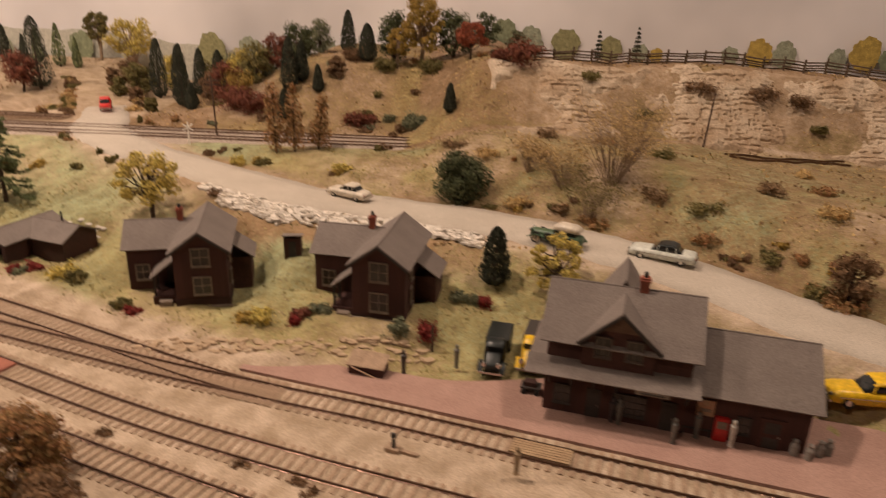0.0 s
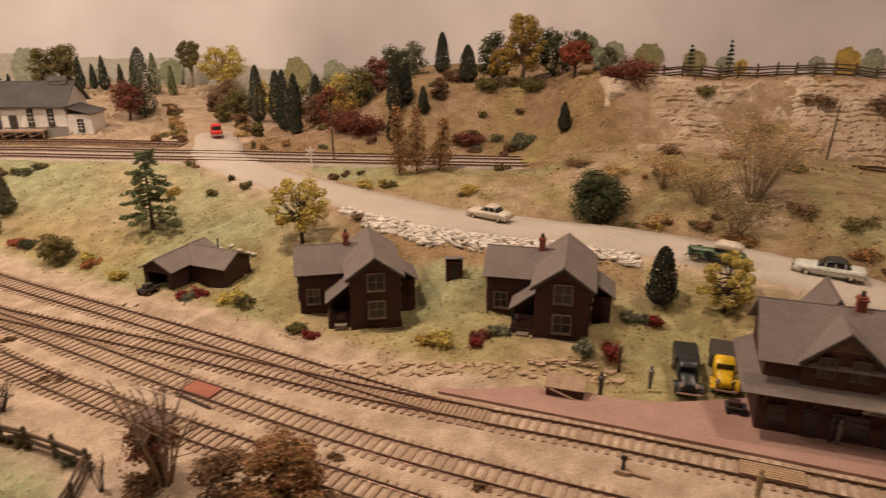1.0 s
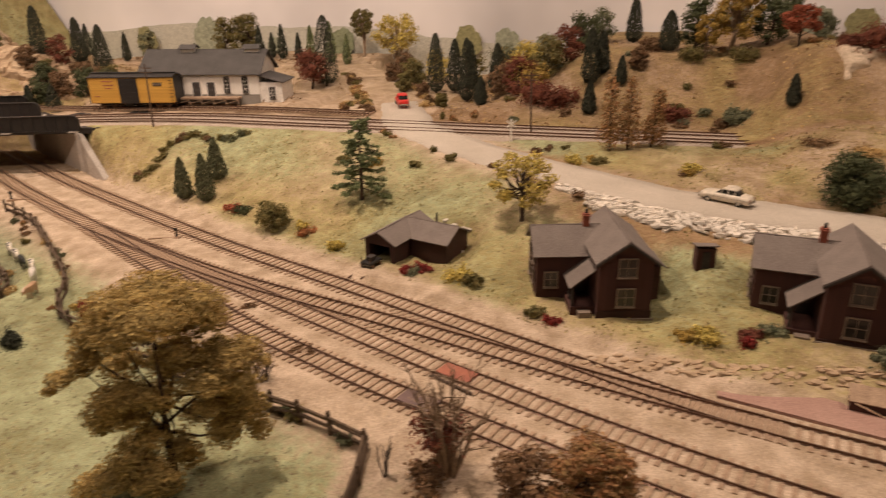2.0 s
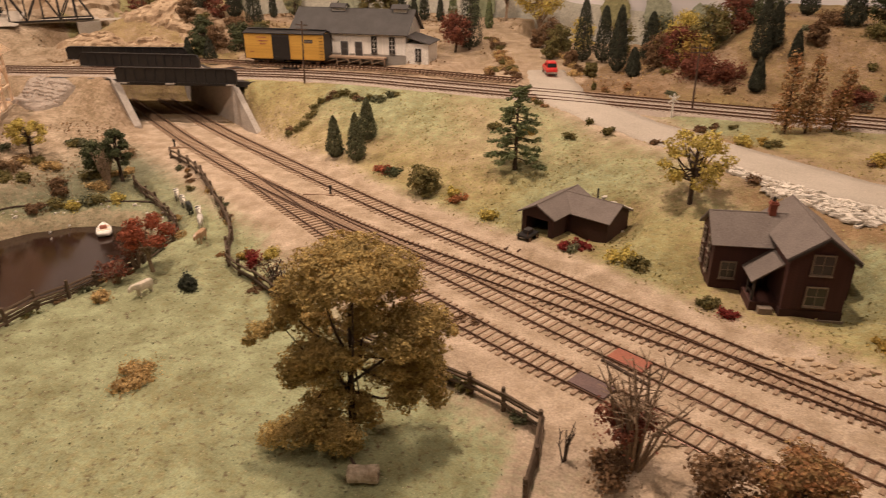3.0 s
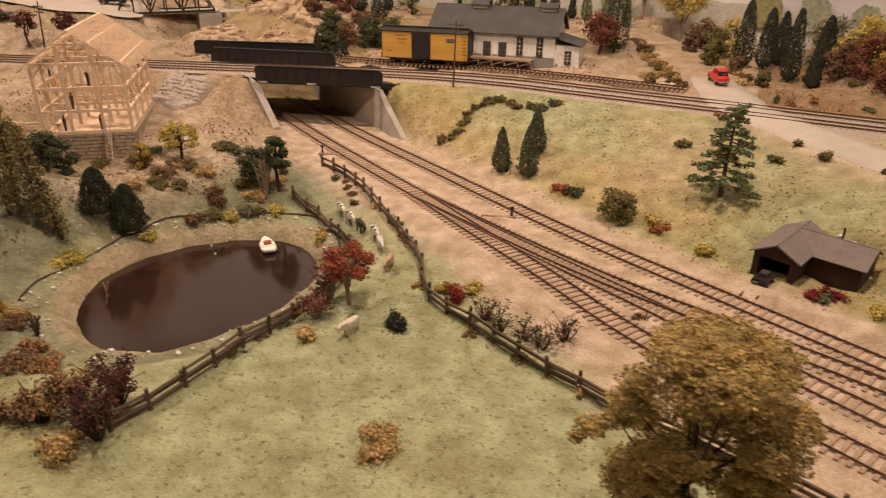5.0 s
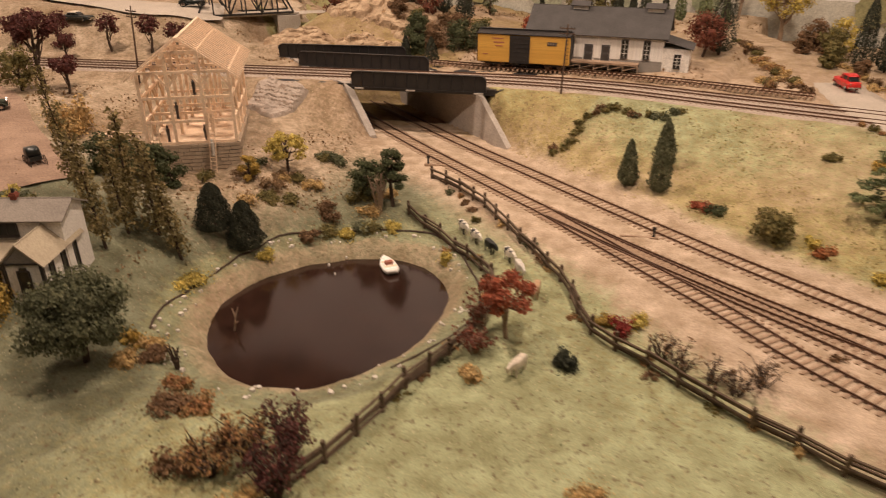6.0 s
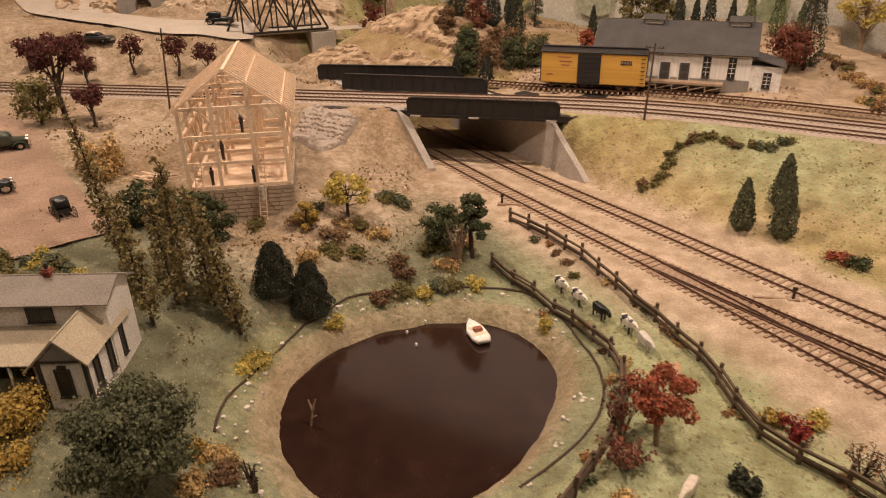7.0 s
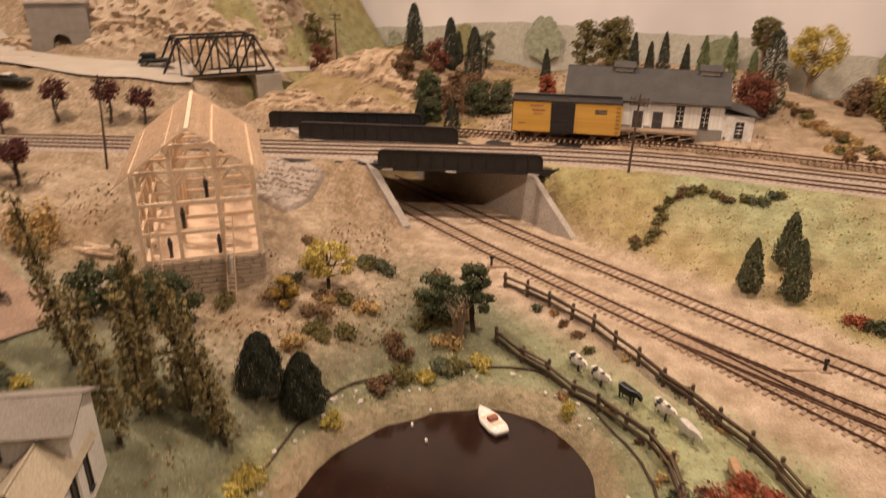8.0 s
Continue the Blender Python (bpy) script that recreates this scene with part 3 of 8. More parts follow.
def cone_tree(x, y, h, wide, kind, label, count=1400, leaf=0.0028, power=0.8, layers=0, name="conifer", category="tree", clear=0.05):
    """A cypress, or with layers a spruce with tiers of drooping boughs."""
    rng = rng_next()
    t = thing(name, Matrix.Translation((x, y, ground_at(x, y))) @ Matrix.Rotation(rng.random() * 6.3, 4, "Z"), label, category)
    bm = bmesh.new()
    rod(bm, (0, 0, -0.003), (0, 0, h * 0.97), h * 0.018 + 0.0005, 0.0002, 6)
    f = rng.random(count) ** 1.15
    ang = rng.random(count) * math.tau
    if layers:
        tier = np.floor(f * layers)
        f = (tier + 0.15 + 0.5 * rng.random(count)) / layers
        arm = 7 + (tier % 3)
        ang = (np.floor(rng.random(count) * arm) + 0.35 * rng.normal(size=count)) / arm * math.tau + tier
    prof = (1 - f) ** power
    if not layers:
        prof = prof * np.minimum(1, 0.45 + f * 4)
    rad = wide * 0.5 * prof * ((0.25 + 0.75 * rng.random(count)) if layers else (0.72 + 0.30 * rng.random(count))) * (1 + 0.12 * np.sin(ang * 5 + f * 14))
    z = h * (clear + (1 - clear) * f) - (0.16 * rad if layers else 0)
    p = np.stack([rad * np.cos(ang), rad * np.sin(ang), z], 1)
    if layers:
        out = np.stack([np.cos(ang), np.sin(ang), np.full(count, -0.25)], 1) + 0.35 * rng.normal(size=(count, 3))
        v = np.cross(out, np.array((0, 0, 1.0)) + 0.5 * rng.normal(size=(count, 3)))
    else:
        nrm = np.stack([np.cos(ang), np.sin(ang), np.full(count, 0.35)], 1) + 0.45 * rng.normal(size=(count, 3))
        out = np.array((0, 0, 1.0)) + 0.4 * rng.normal(size=(count, 3))
        v = np.cross(out, nrm)
    out /= np.linalg.norm(out, axis=1)[:, None]
    v /= np.linalg.norm(v, axis=1)[:, None]
    s = leaf * (0.6 + 0.8 * rng.random(count))[:, None]
    verts = np.stack([p - out * s * 0.6, p + v * s * 0.35, p + out * s * 0.6, p - v * s * 0.35], 1).reshape(-1, 3)
    if layers:
        for k in range(layers):
            zz = h * (clear + (1 - clear) * (k + 0.3) / layers)
            for j in range(7):
                w = j / 7 * math.tau + k
                q = wide * 0.42 * (1 - k / layers) ** power
                rod(bm, (0, 0, zz), (q * math.cos(w), q * math.sin(w), zz - 0.12 * q), 0.0005, 0.0002, 4)
    part("trunk", bm, BARK, t)
    leaf_part("crown", verts, LEAF[kind], t)
    return t


def bush(x, y, wide, high, kind, label, count=420, leaf=0.0026, lumps=5, name="bush", z=None):
    """A ragged low clump of flock: uneven lumps, sprigs above and crumbs strewn about its foot."""
    rng = rng_next()
    cs, rs = [], []
    turn, flat = rng.random() * math.pi, 0.55 + 0.4 * rng.random()
    for k in range(lumps + 2):
        w = k * 2.4 + rng.random()
        q = wide * (0.05 if k == 0 else 0.42) * (0.35 + 0.65 * rng.random())
        r = wide * (0.13 + 0.13 * rng.random())
        u, v = q * math.cos(w), q * math.sin(w) * flat
        cs.append((u * math.cos(turn) - v * math.sin(turn), u * math.sin(turn) + v * math.cos(turn), high * (0.18 + 0.34 * rng.random())))
        rs.append((r, r, high * (0.22 + 0.30 * rng.random())))
    body = flakes(cs, rs, count, leaf, rng, 0.45)
    sprigs = flakes(cs, [(a * 1.5, b * 1.5, c * 1.45) for a, b, c in rs], count // 5, leaf * 0.8, rng, 0.7, False)
    strewn = flakes([(0, 0, 0)], [(wide * 0.75, wide * 0.75, high * 0.06)], count // 7, leaf * 0.7, rng, 0.3, False)
    v = np.concatenate([body, sprigs, strewn])
    v[:, 2] = np.maximum(v[:, 2], -0.001)
    ob = new(name, leaf_mesh(name, v, LEAF[kind]))
    ob.location = (x, y, (ground_at(x, y) if z is None else z))
    return tagged(ob, label, "bush")


def twig_bush(x, y, high, wide, label, kind=None, stems=14, count=160, bark=None, name="shrub", leaf=0.0022, thick=1.0):
    """A bare or thinly leaved shrub of forking twigs."""
    rng = rng_next()
    t = thing(name, Matrix.Translation((x, y, ground_at(x, y))), label, "shrub")
    bm = bmesh.new()
    tips = []
    for k in range(stems):
        w = rng.random() * math.tau
        e = Vector((wide * 0.5 * math.cos(w) * rng.random() ** 0.5, wide * 0.5 * math.sin(w) * rng.random() ** 0.5, high * (0.6 + 0.4 * rng.random())))
        m = e * 0.5 + Vector((rng.normal() * wide * 0.05, rng.normal() * wide * 0.05, high * 0.06))
        rod(bm, (e.x * 0.1, e.y * 0.1, -0.002), m, 0.0006 * thick, 0.0004 * thick, 5)
        rod(bm, m, e, 0.0004 * thick, 0.00015 * thick, 4)
        tips.append(e)
        for _ in range(6):
            q = m.lerp(e, rng.random() * 1.3 - 0.3)
            f = q + Vector((rng.normal() * wide * 0.12, rng.normal() * wide * 0.12, high * 0.14 * rng.random()))
            rod(bm, q, f, 0.00028 * thick, 0.00012 * thick, 3)
            tips.append(f)
    part("stem", bm, bark or PALEBARK, t)
    if kind:
        cs = [tuple(p) for p in tips]
        leaf_part("foliage", flakes(cs, [(wide * 0.09,) * 3] * len(cs), count, leaf, rng, 0.2, False), LEAF[kind], t)
    return t


# ---- bridges and the cut ----
def wall_between(bm, a, b, za, zb, thick, foot=-0.004):
    """A wall in plan from a to b whose top falls from za to zb."""
    a, b = Vector((*a, 0)), Vector((*b, 0))
    d = (b - a).normalized()
    n = Vector((-d.y, d.x, 0)) * thick
    pts = [(a, foot), (b, foot), (b, zb), (a, za)]
    f = [bm.verts.new((p.x, p.y, z)) for p, z in pts]
    g = [bm.verts.new((p.x + n.x, p.y + n.y, z)) for p, z in pts]
    bm.faces.new(f)
    bm.faces.new(g[::-1])
    for k in range(4):
        bm.faces.new((f[k], g[k], g[(k + 1) % 4], f[(k + 1) % 4]))


def build_underpass():
    t = thing("railway_underpass", Matrix(), "stained grey concrete underpass with sloping wing walls", "underpass", kind="structure")
    R, L, along = Vector((-0.902, 1.000)), Vector((-1.062, 0.945)), Vector((-0.875, 0.484))
    bm = bmesh.new()
    wall_between(bm, R + along * 0.30, R, 0.064, 0.064, 0.010)
    part("abutment", bm, CONCRETE, t, "shaded concrete abutment wall")
    bm = bmesh.new()
    wall_between(bm, (-0.902, 1.000), (-0.830, 0.962), 0.070, 0.002, 0.008)
    part("wing_wall", bm, CONCRETE, t)
    bm = bmesh.new()
    wall_between(bm, L, L + along * 0.22, 0.064, 0.064, 0.010)
    part("abutment", bm, CONCRETE, t)
    bm = bmesh.new()
    wall_between(bm, (-1.003, 0.920), (-1.062, 0.945), 0.005, 0.066, 0.010)
    part("wing_wall", bm, CONCRETE, t)
    bm = bmesh.new()
    rows = []
    for x in np.linspace(-1.19, -0.86, 12):
        # deck stretched past the far track to block light from the underpass
        y0, y1 = line(UB, x) - 0.036, line(UA, x) + 0.070
        rows.append([(x, y0, 0.0560), (x, y0, 0.0636), (x, y1, 0.0636), (x, y1, 0.0560), (x, y0, 0.0560)])
    strip(bm, rows)
    part("deck", bm, BLACK, t, "dark bridge deck under the tracks")
    return t


def girder(a, b, top, high, label):
    """A riveted plate girder with rounded upper ends, flanges and stiffeners."""
    a, b = Vector((*a, 0)), Vector((*b, 0))
    L = (b - a).length
    t = thing("plate_girder", Matrix.Translation((a.x, a.y, top - high)) @ Matrix.Rotation(math.atan2(b.y - a.y, b.x - a.x), 4, "Z"), label, "girder", "plate girders of the bridge")
    r = high * 0.35
    edge = [(0, 0), (L, 0)] + [(L - r + r * math.sin(w), high - r + r * math.cos(w)) for w in np.linspace(math.pi / 2, 0, 5)] + [(r - r * math.sin(w), high - r + r * math.cos(w)) for w in np.linspace(0, math.pi / 2, 5)]
    bm = bmesh.new()
    f, g = [bm.verts.new((x, -0.0008, z)) for x, z in edge], [bm.verts.new((x, 0.0008, z)) for x, z in edge]
    bm.faces.new(f)
    bm.faces.new(g[::-1])
    for k in range(len(edge)):
        bm.faces.new((f[k], g[k], g[(k + 1) % len(edge)], f[(k + 1) % len(edge)]))
    part("web", bm, BLACK, t)
    bm = bmesh.new()
    for (x0, z0), (x1, z1) in zip(edge[1:], edge[2:]):
        beam(bm, (x0, 0, z0), (x1, 0, z1), 0.005, 0.0009)
    beam(bm, (0, 0, 0), (L, 0, 0), 0.005, 0.0009)
    part("flange", bm, BLACK, t, "pale worn edge flange")
    bm = boxes(((-0.0005, -0.0022, 0.0006), (0.0005, -0.0009, high - 0.0008)))
    me = mesh_of(bm, "stiffener", BLACK)
    n = int(L / 0.014)
    for k in range(1, n):
        ob = new("stiffener", me)
        ob.parent = t
        ob.location = (k * L / n, 0, 0)
    for x in (L * 0.06, L * 0.45, L * 0.95):
        part("bearing", boxes(((x - 0.006, -0.004, -0.0022), (x + 0.006, 0.004, -0.0006))), CONCRETE, t, "pale bearing block")
    return t


build_underpass()
girder((-1.047, 0.930), (-0.874, 0.986), 0.0835, 0.0205, "long black riveted plate girder over the underpass")
girder((-1.196, 0.996), (-1.001, 1.053), 0.086, 0.0205, "black riveted plate girder beside the far track")
girder((-1.268, 1.032), (-1.075, 1.106), 0.086, 0.0205, "black riveted plate girder behind the others")
UC = [(-1.10, 1.098), (-0.94, 1.117), (-0.81, 1.146), (-0.66, 1.156), (-0.50, 1.150)]
build_track(UC, UP + 0.004, 0.0068, "weathered siding track before the white freight depot")


# ---- houses ----
GLASSM = mat("dim_window_glass", (0.03, 0.028, 0.025), 0.15, (0.05, 0.045, 0.04), 40, 0.5, 0.02, 80)
FRAMEW = mat("cream_window_frame", (0.26, 0.20, 0.155), 0.7, None, 80, 0.4, 0.1, 700)
BRICKM = mat("red_chimney_brick", (0.30, 0.085, 0.05), 0.9, (0.22, 0.07, 0.045), 150, 0.7, 0.3, 900)
DIMFRAME = mat("dull_brown_window_frame", (0.11, 0.08, 0.062), 0.7, None, 80, 0.4, 0.1, 700)
DARKTRIM = mat("dark_trim", (0.05, 0.04, 0.035), 0.7, None, 80, 0.4, 0.1, 700)
SIDING = mat("brown_clapboard", (0.085, 0.032, 0.024), 0.8, (0.055, 0.022, 0.018), 90, 0.7, 0.2, 700)


def gable_walls(bm, x0, y0, x1, y1, z0, eave, ridge, axis):
    """A house body with pitched gable ends; the ridge runs along the axis."""
    if axis == "x":
        m = (y0 + y1) / 2
        prof = [(y0, z0), (y1, z0), (y1, eave), (m, ridge), (y0, eave)]
        f, g = [bm.verts.new((x0, y, z)) for y, z in prof], [bm.verts.new((x1, y, z)) for y, z in prof]
    else:
        m = (x0 + x1) / 2
        prof = [(x0, z0), (x1, z0), (x1, eave), (m, ridge), (x0, eave)]
        f, g = [bm.verts.new((x, y0, z)) for x, z in prof], [bm.verts.new((x, y1, z)) for x, z in prof]
    bm.faces.new(f)
    bm.faces.new(g[::-1])
    for k in range(5):
        bm.faces.new((f[k], g[k], g[(k + 1) % 5], f[(k + 1) % 5]))
    bmesh.ops.recalc_face_normals(bm, faces=bm.faces)


def slab(bm, corners, thick):
    """A thin roof plane through four corners."""
    c = [Vector(p) for p in corners]
    n = (c[1] - c[0]).cross(c[3] - c[0]).normalized() * thick
    if n.z < 0:
        n = -n
    lo, hi = [bm.verts.new(p) for p in c], [bm.verts.new(p + n) for p in c]
    bm.faces.new(lo)
    bm.faces.new(hi[::-1])
    for k in range(4):
        bm.faces.new((lo[k], hi[k], hi[(k + 1) % 4], lo[(k + 1) % 4]))
    bmesh.ops.recalc_face_normals(bm, faces=bm.faces)


def gable_roof(parent, x0, y0, x1, y1, eave, ridge, axis, material, over=0.0035, thick=0.0012):
    """Two roof planes with overhang, a mesh each, and a ridge cap."""
    if axis == "x":
        m, k = (y0 + y1) / 2, (ridge - eave) / ((y1 - y0) / 2)
        lo = eave - k * over
        sides = [[(x0 - over, y0 - over, lo), (x1 + over, y0 - over, lo), (x1 + over, m, ridge), (x0 - over, m, ridge)], [(x0 - over, m, ridge), (x1 + over, m, ridge), (x1 + over, y1 + over, lo), (x0 - over, y1 + over, lo)]]
        cap = ((x0 - over, m, ridge + thick), (x1 + over, m, ridge + thick))
    else:
        m, k = (x0 + x1) / 2, (ridge - eave) / ((x1 - x0) / 2)
        lo = eave - k * over
        sides = [[(x0 - over, y0 - over, lo), (x0 - over, y1 + over, lo), (m, y1 + over, ridge), (m, y0 - over, ridge)], [(m, y0 - over, ridge), (m, y1 + over, ridge), (x1 + over, y1 + over, lo), (x1 + over, y0 - over, lo)]]
        cap = ((m, y0 - over, ridge + thick), (m, y1 + over, ridge + thick))
    for s in sides:
        bm = bmesh.new()
        slab(bm, s, thick)
        roof = part("roof", bm, material, parent)
    bm = bmesh.new()
    rod(bm, cap[0], cap[1], 0.0007, 0.0007, 6)
    part("ridge_cap", bm, material, parent)
    return roof


def window(parent, x, z, w, h, y, rows=2, cols=2, frame_mat=None, turn=None, arch=False, bar_mat=None):
    """A framed sash window, facing -y, its frame, pane, bars and sill apart."""
    frame_mat = frame_mat or FRAMEW
    m = (turn or Matrix()) @ Matrix.Translation((x, y, z))
    bm = boxes(((-w / 2, -0.0006, 0), (w / 2, 0.0006, h)))
    if arch:
        box(bm, (-w * 0.3, -0.0006, h), (w * 0.3, 0.0006, h + w * 0.3))
    win = part("window", bm, GLASSM, parent, "dim glass sash window", m)
    b = 0.0005
    bars = [((-w / 2 - b, -0.0011, -b), (-w / 2 + b, -0.0002, h + b)), ((w / 2 - b, -0.0011, -b), (w / 2 + b, -0.0002, h + b)), ((-w / 2, -0.0011, h - b), (w / 2, -0.0002, h + b)), ((-w / 2, -0.0011, -b), (w / 2, -0.0002, b))]
    part("window_frame", boxes(*bars), frame_mat, win)
    thin = [((-w / 2 + b, -0.0009, h * k / rows - 0.0003), (w / 2 - b, -0.0003, h * k / rows + 0.0003)) for k in range(1, rows)] + [((-w / 2 + w * k / cols - 0.00025, -0.0009, b), (-w / 2 + w * k / cols + 0.00025, -0.0003, h - b)) for k in range(1, cols)]
    for a, c in thin:
        part("glazing_bar", boxes((a, c)), bar_mat or frame_mat, win)
    part("window_sill", boxes(((-w / 2 - 0.0008, -0.0018, -0.0013), (w / 2 + 0.0008, 0, -0.0005))), frame_mat, win)
    return win


def door(parent, x, z, w, h, y, material, turn=None):
    d = part("door", boxes(((-w / 2, -0.0007, 0), (w / 2, 0.0005, h))), material, parent, "panelled door", (turn or Matrix()) @ Matrix.Translation((x, y, z)))
    part("door_handle", boxes(((w * 0.28, -0.0011, h * 0.45), (w * 0.36, -0.0007, h * 0.5))), FRAMEW, d)
    part("door_panel", boxes(((-w * 0.32, -0.0009, h * 0.1), (w * 0.32, -0.0007, h * 0.42)), ((-w * 0.32, -0.0009, h * 0.55), (w * 0.32, -0.0007, h * 0.9))), DARKTRIM, d)
    return d


def clapboards(parent, x0, x1, z0, z1, y, material, gap=0.0022):
    """Thin lapped boards on a wall that faces -y."""
    bm = bmesh.new()
    vs = [bm.verts.new(p) for p in ((x0, y - 0.0001, gap), (x1, y - 0.0001, gap), (x1, y - 0.0005, 0), (x0, y - 0.0005, 0), (x1, y + 0.0003, 0), (x0, y + 0.0003, 0))]
    bm.faces.new((vs[3], vs[2], vs[1], vs[0]))
    bm.faces.new((vs[5], vs[4], vs[2], vs[3]))
    me = mesh_of(bm, "clapboard", material)
    for k in range(int((z1 - z0) / gap)):
        ob = new("clapboard", me)
        ob.parent = parent
        ob.location = (0, 0, z0 + k * gap)


def chimney(parent, x, y, z0, z1, w=0.005):
    c = part("chimney", boxes(((x - w / 2, y - w / 2, z0), (x + w / 2, y + w / 2, z1))), BRICKM, parent, "red brick chimney")
    part("chimney_cap", boxes(((x - w / 2 - 0.0007, y - w / 2 - 0.0007, z1 - 0.0028), (x + w / 2 + 0.0007, y + w / 2 + 0.0007, z1 - 0.0014))), BRICKM, c)
    bm = bmesh.new()
    rod(bm, (x, y, z1), (x, y, z1 + 0.0035), 0.0014, 0.0012, 8)
    part("chimney_pot", bm, BLACK, c)
    return c


def section_house(place, label, plinth=0.004):
    """A two-storey L-shaped house with a front gable, corner porch and rear lean-to."""
    h = thing("house", place, label, "house", "brown railway houses")
    W, D, eave, ridge = 0.042, 0.079, 0.0432, 0.0585
    bm = bmesh.new()
    gable_walls(bm, 0, 0, W, D, -plinth - 0.006, eave, ridge, "y")
    part("wall", bm, SIDING, h, "dark brown clapboard walls of the gabled wing")
    bm = bmesh.new()
    gable_walls(bm, -0.0430, 0.036, 0.001, 0.079, -plinth - 0.006, 0.0357, 0.0515, "x")
    part("wall", bm, SIDING, h)
    clapboards(h, 0.0005, W - 0.0005, 0.002, eave, 0, SIDING)
    clapboards(h, -0.0425, -0.0005, 0.002, 0.035, 0.036, SIDING)
    gable_roof(h, 0, 0, W, D, eave, ridge, "y", ROOF)
    gable_roof(h, -0.0430, 0.036, 0.016, 0.079, 0.0357, 0.0515, "x", ROOF)
    for sx, x1 in ((-1, -0.0035), (1, W + 0.0035)):
        bm = bmesh.new()
        beam(bm, (W / 2, -0.0037, ridge - 0.0007), (x1, -0.0037, eave - 0.0033), 0.0007, 0.0016)
        part("bargeboard", bm, DARKTRIM, h)
    bm = bmesh.new()
    slab(bm, [(-0.0205, 0.007, 0.0165), (0.0, 0.007, 0.0325), (0.0, 0.036, 0.0325), (-0.0205, 0.036, 0.0165)], 0.001)
    part("porch_roof", bm, ROOF, h)
    for y in (0.009, 0.022):
        part("porch_post", boxes(((-0.0185, y, -plinth - 0.004), (-0.0169, y + 0.0016, 0.0185))), DARKTRIM, h)
    part("porch_rail", boxes(((-0.0183, 0.010, 0.0050), (-0.0173, 0.023, 0.0060))), DARKTRIM, h)
    part("porch_floor", boxes(((-0.0195, 0.007, -plinth - 0.008), (0.0, 0.036, 0.0010))), SIDING, h)
    part("porch_step", boxes(((-0.014, 0.001, -plinth - 0.008), (-0.004, 0.007, -0.0012))), FRAMEW, h, "worn pale wooden step")
    bm = bmesh.new()
    gable_walls(bm, W, 0.034, W + 0.017, 0.064, -plinth - 0.010, 0.0225, 0.0228, "x")
    part("lean_to", bm, SIDING, h)
    bm = bmesh.new()
    slab(bm, [(W + 0.0003, 0.031, 0.0365), (W + 0.0003, 0.067, 0.0365), (W + 0.020, 0.067, 0.0225), (W + 0.020, 0.031, 0.0225)], 0.001)
    part("roof", bm, ROOF, h)
    chimney(h, 0.000, 0.0575, 0.046, 0.0625)
    part("foundation", boxes(((-0.0006, -0.0008, -plinth - 0.007), (W + 0.0006, D + 0.0006, 0.0006))), DARKWOOD, h, "dark plinth board")
    part("plinth_strip", boxes(((-0.002, -0.0022, -plinth - 0.001), (W + 0.002, -0.0009, -plinth + 0.0008))), FRAMEW, h, "pale worn ledge at the wall's foot")
    for z in (0.0050, 0.0300):
        window(h, 0.0215, z, 0.0140, 0.0150, -0.0006, 2, 2)
    window(h, -0.0310, 0.006, 0.011, 0.0135, 0.0354)
    side = Matrix.Translation((W, 0, 0)) @ Matrix.Rotation(math.pi / 2, 4, "Z")
    for y, z in ((0.016, 0.008), (0.016, 0.028)):
        window(h, y, z, 0.007, 0.012, -0.0006, turn=side)
    left = Matrix.Translation((-0.0430, 0.079, 0)) @ Matrix.Rotation(-math.pi / 2, 4, "Z")
    for y, z in ((0.012, 0.006), (0.031, 0.006), (0.012, 0.0235), (0.031, 0.0235)):
        window(h, y, z, 0.007, 0.011, -0.0006, turn=left)
    door(h, -0.008, 0.0012, 0.008, 0.021, 0.0354, DARKTRIM)
    return h


section_house(pose(-0.1552, 0.6936, 0.0100, 0, 0, 15), "dark brown clapboard house with grey gabled roof and red chimney", 0.0065)
section_house(pose(-0.0043, 0.6683, 0.0190, 0, 0, -7.5), "dark brown clapboard house with pale window sills above the platform", 0.002)


def build_outhouse():
    o = thing("outhouse", pose(-0.073, 0.756, ground_at(-0.073, 0.756), 0, 0, 8), "small weathered brown wooden outhouse on the slope", "outhouse")
    part("wall", boxes(((-0.0075, -0.006, -0.003), (0.0075, 0.006, 0.017))), SIDING, o)
    bm = bmesh.new()
    slab(bm, [(-0.009, -0.008, 0.0195), (0.009, -0.008, 0.0195), (0.009, 0.008, 0.016), (-0.009, 0.008, 0.016)], 0.0009)
    part("roof", bm, ROOF, o)
    door(o, 0, 0, 0.006, 0.014, -0.0062, DARKTRIM)
    return o


build_outhouse()


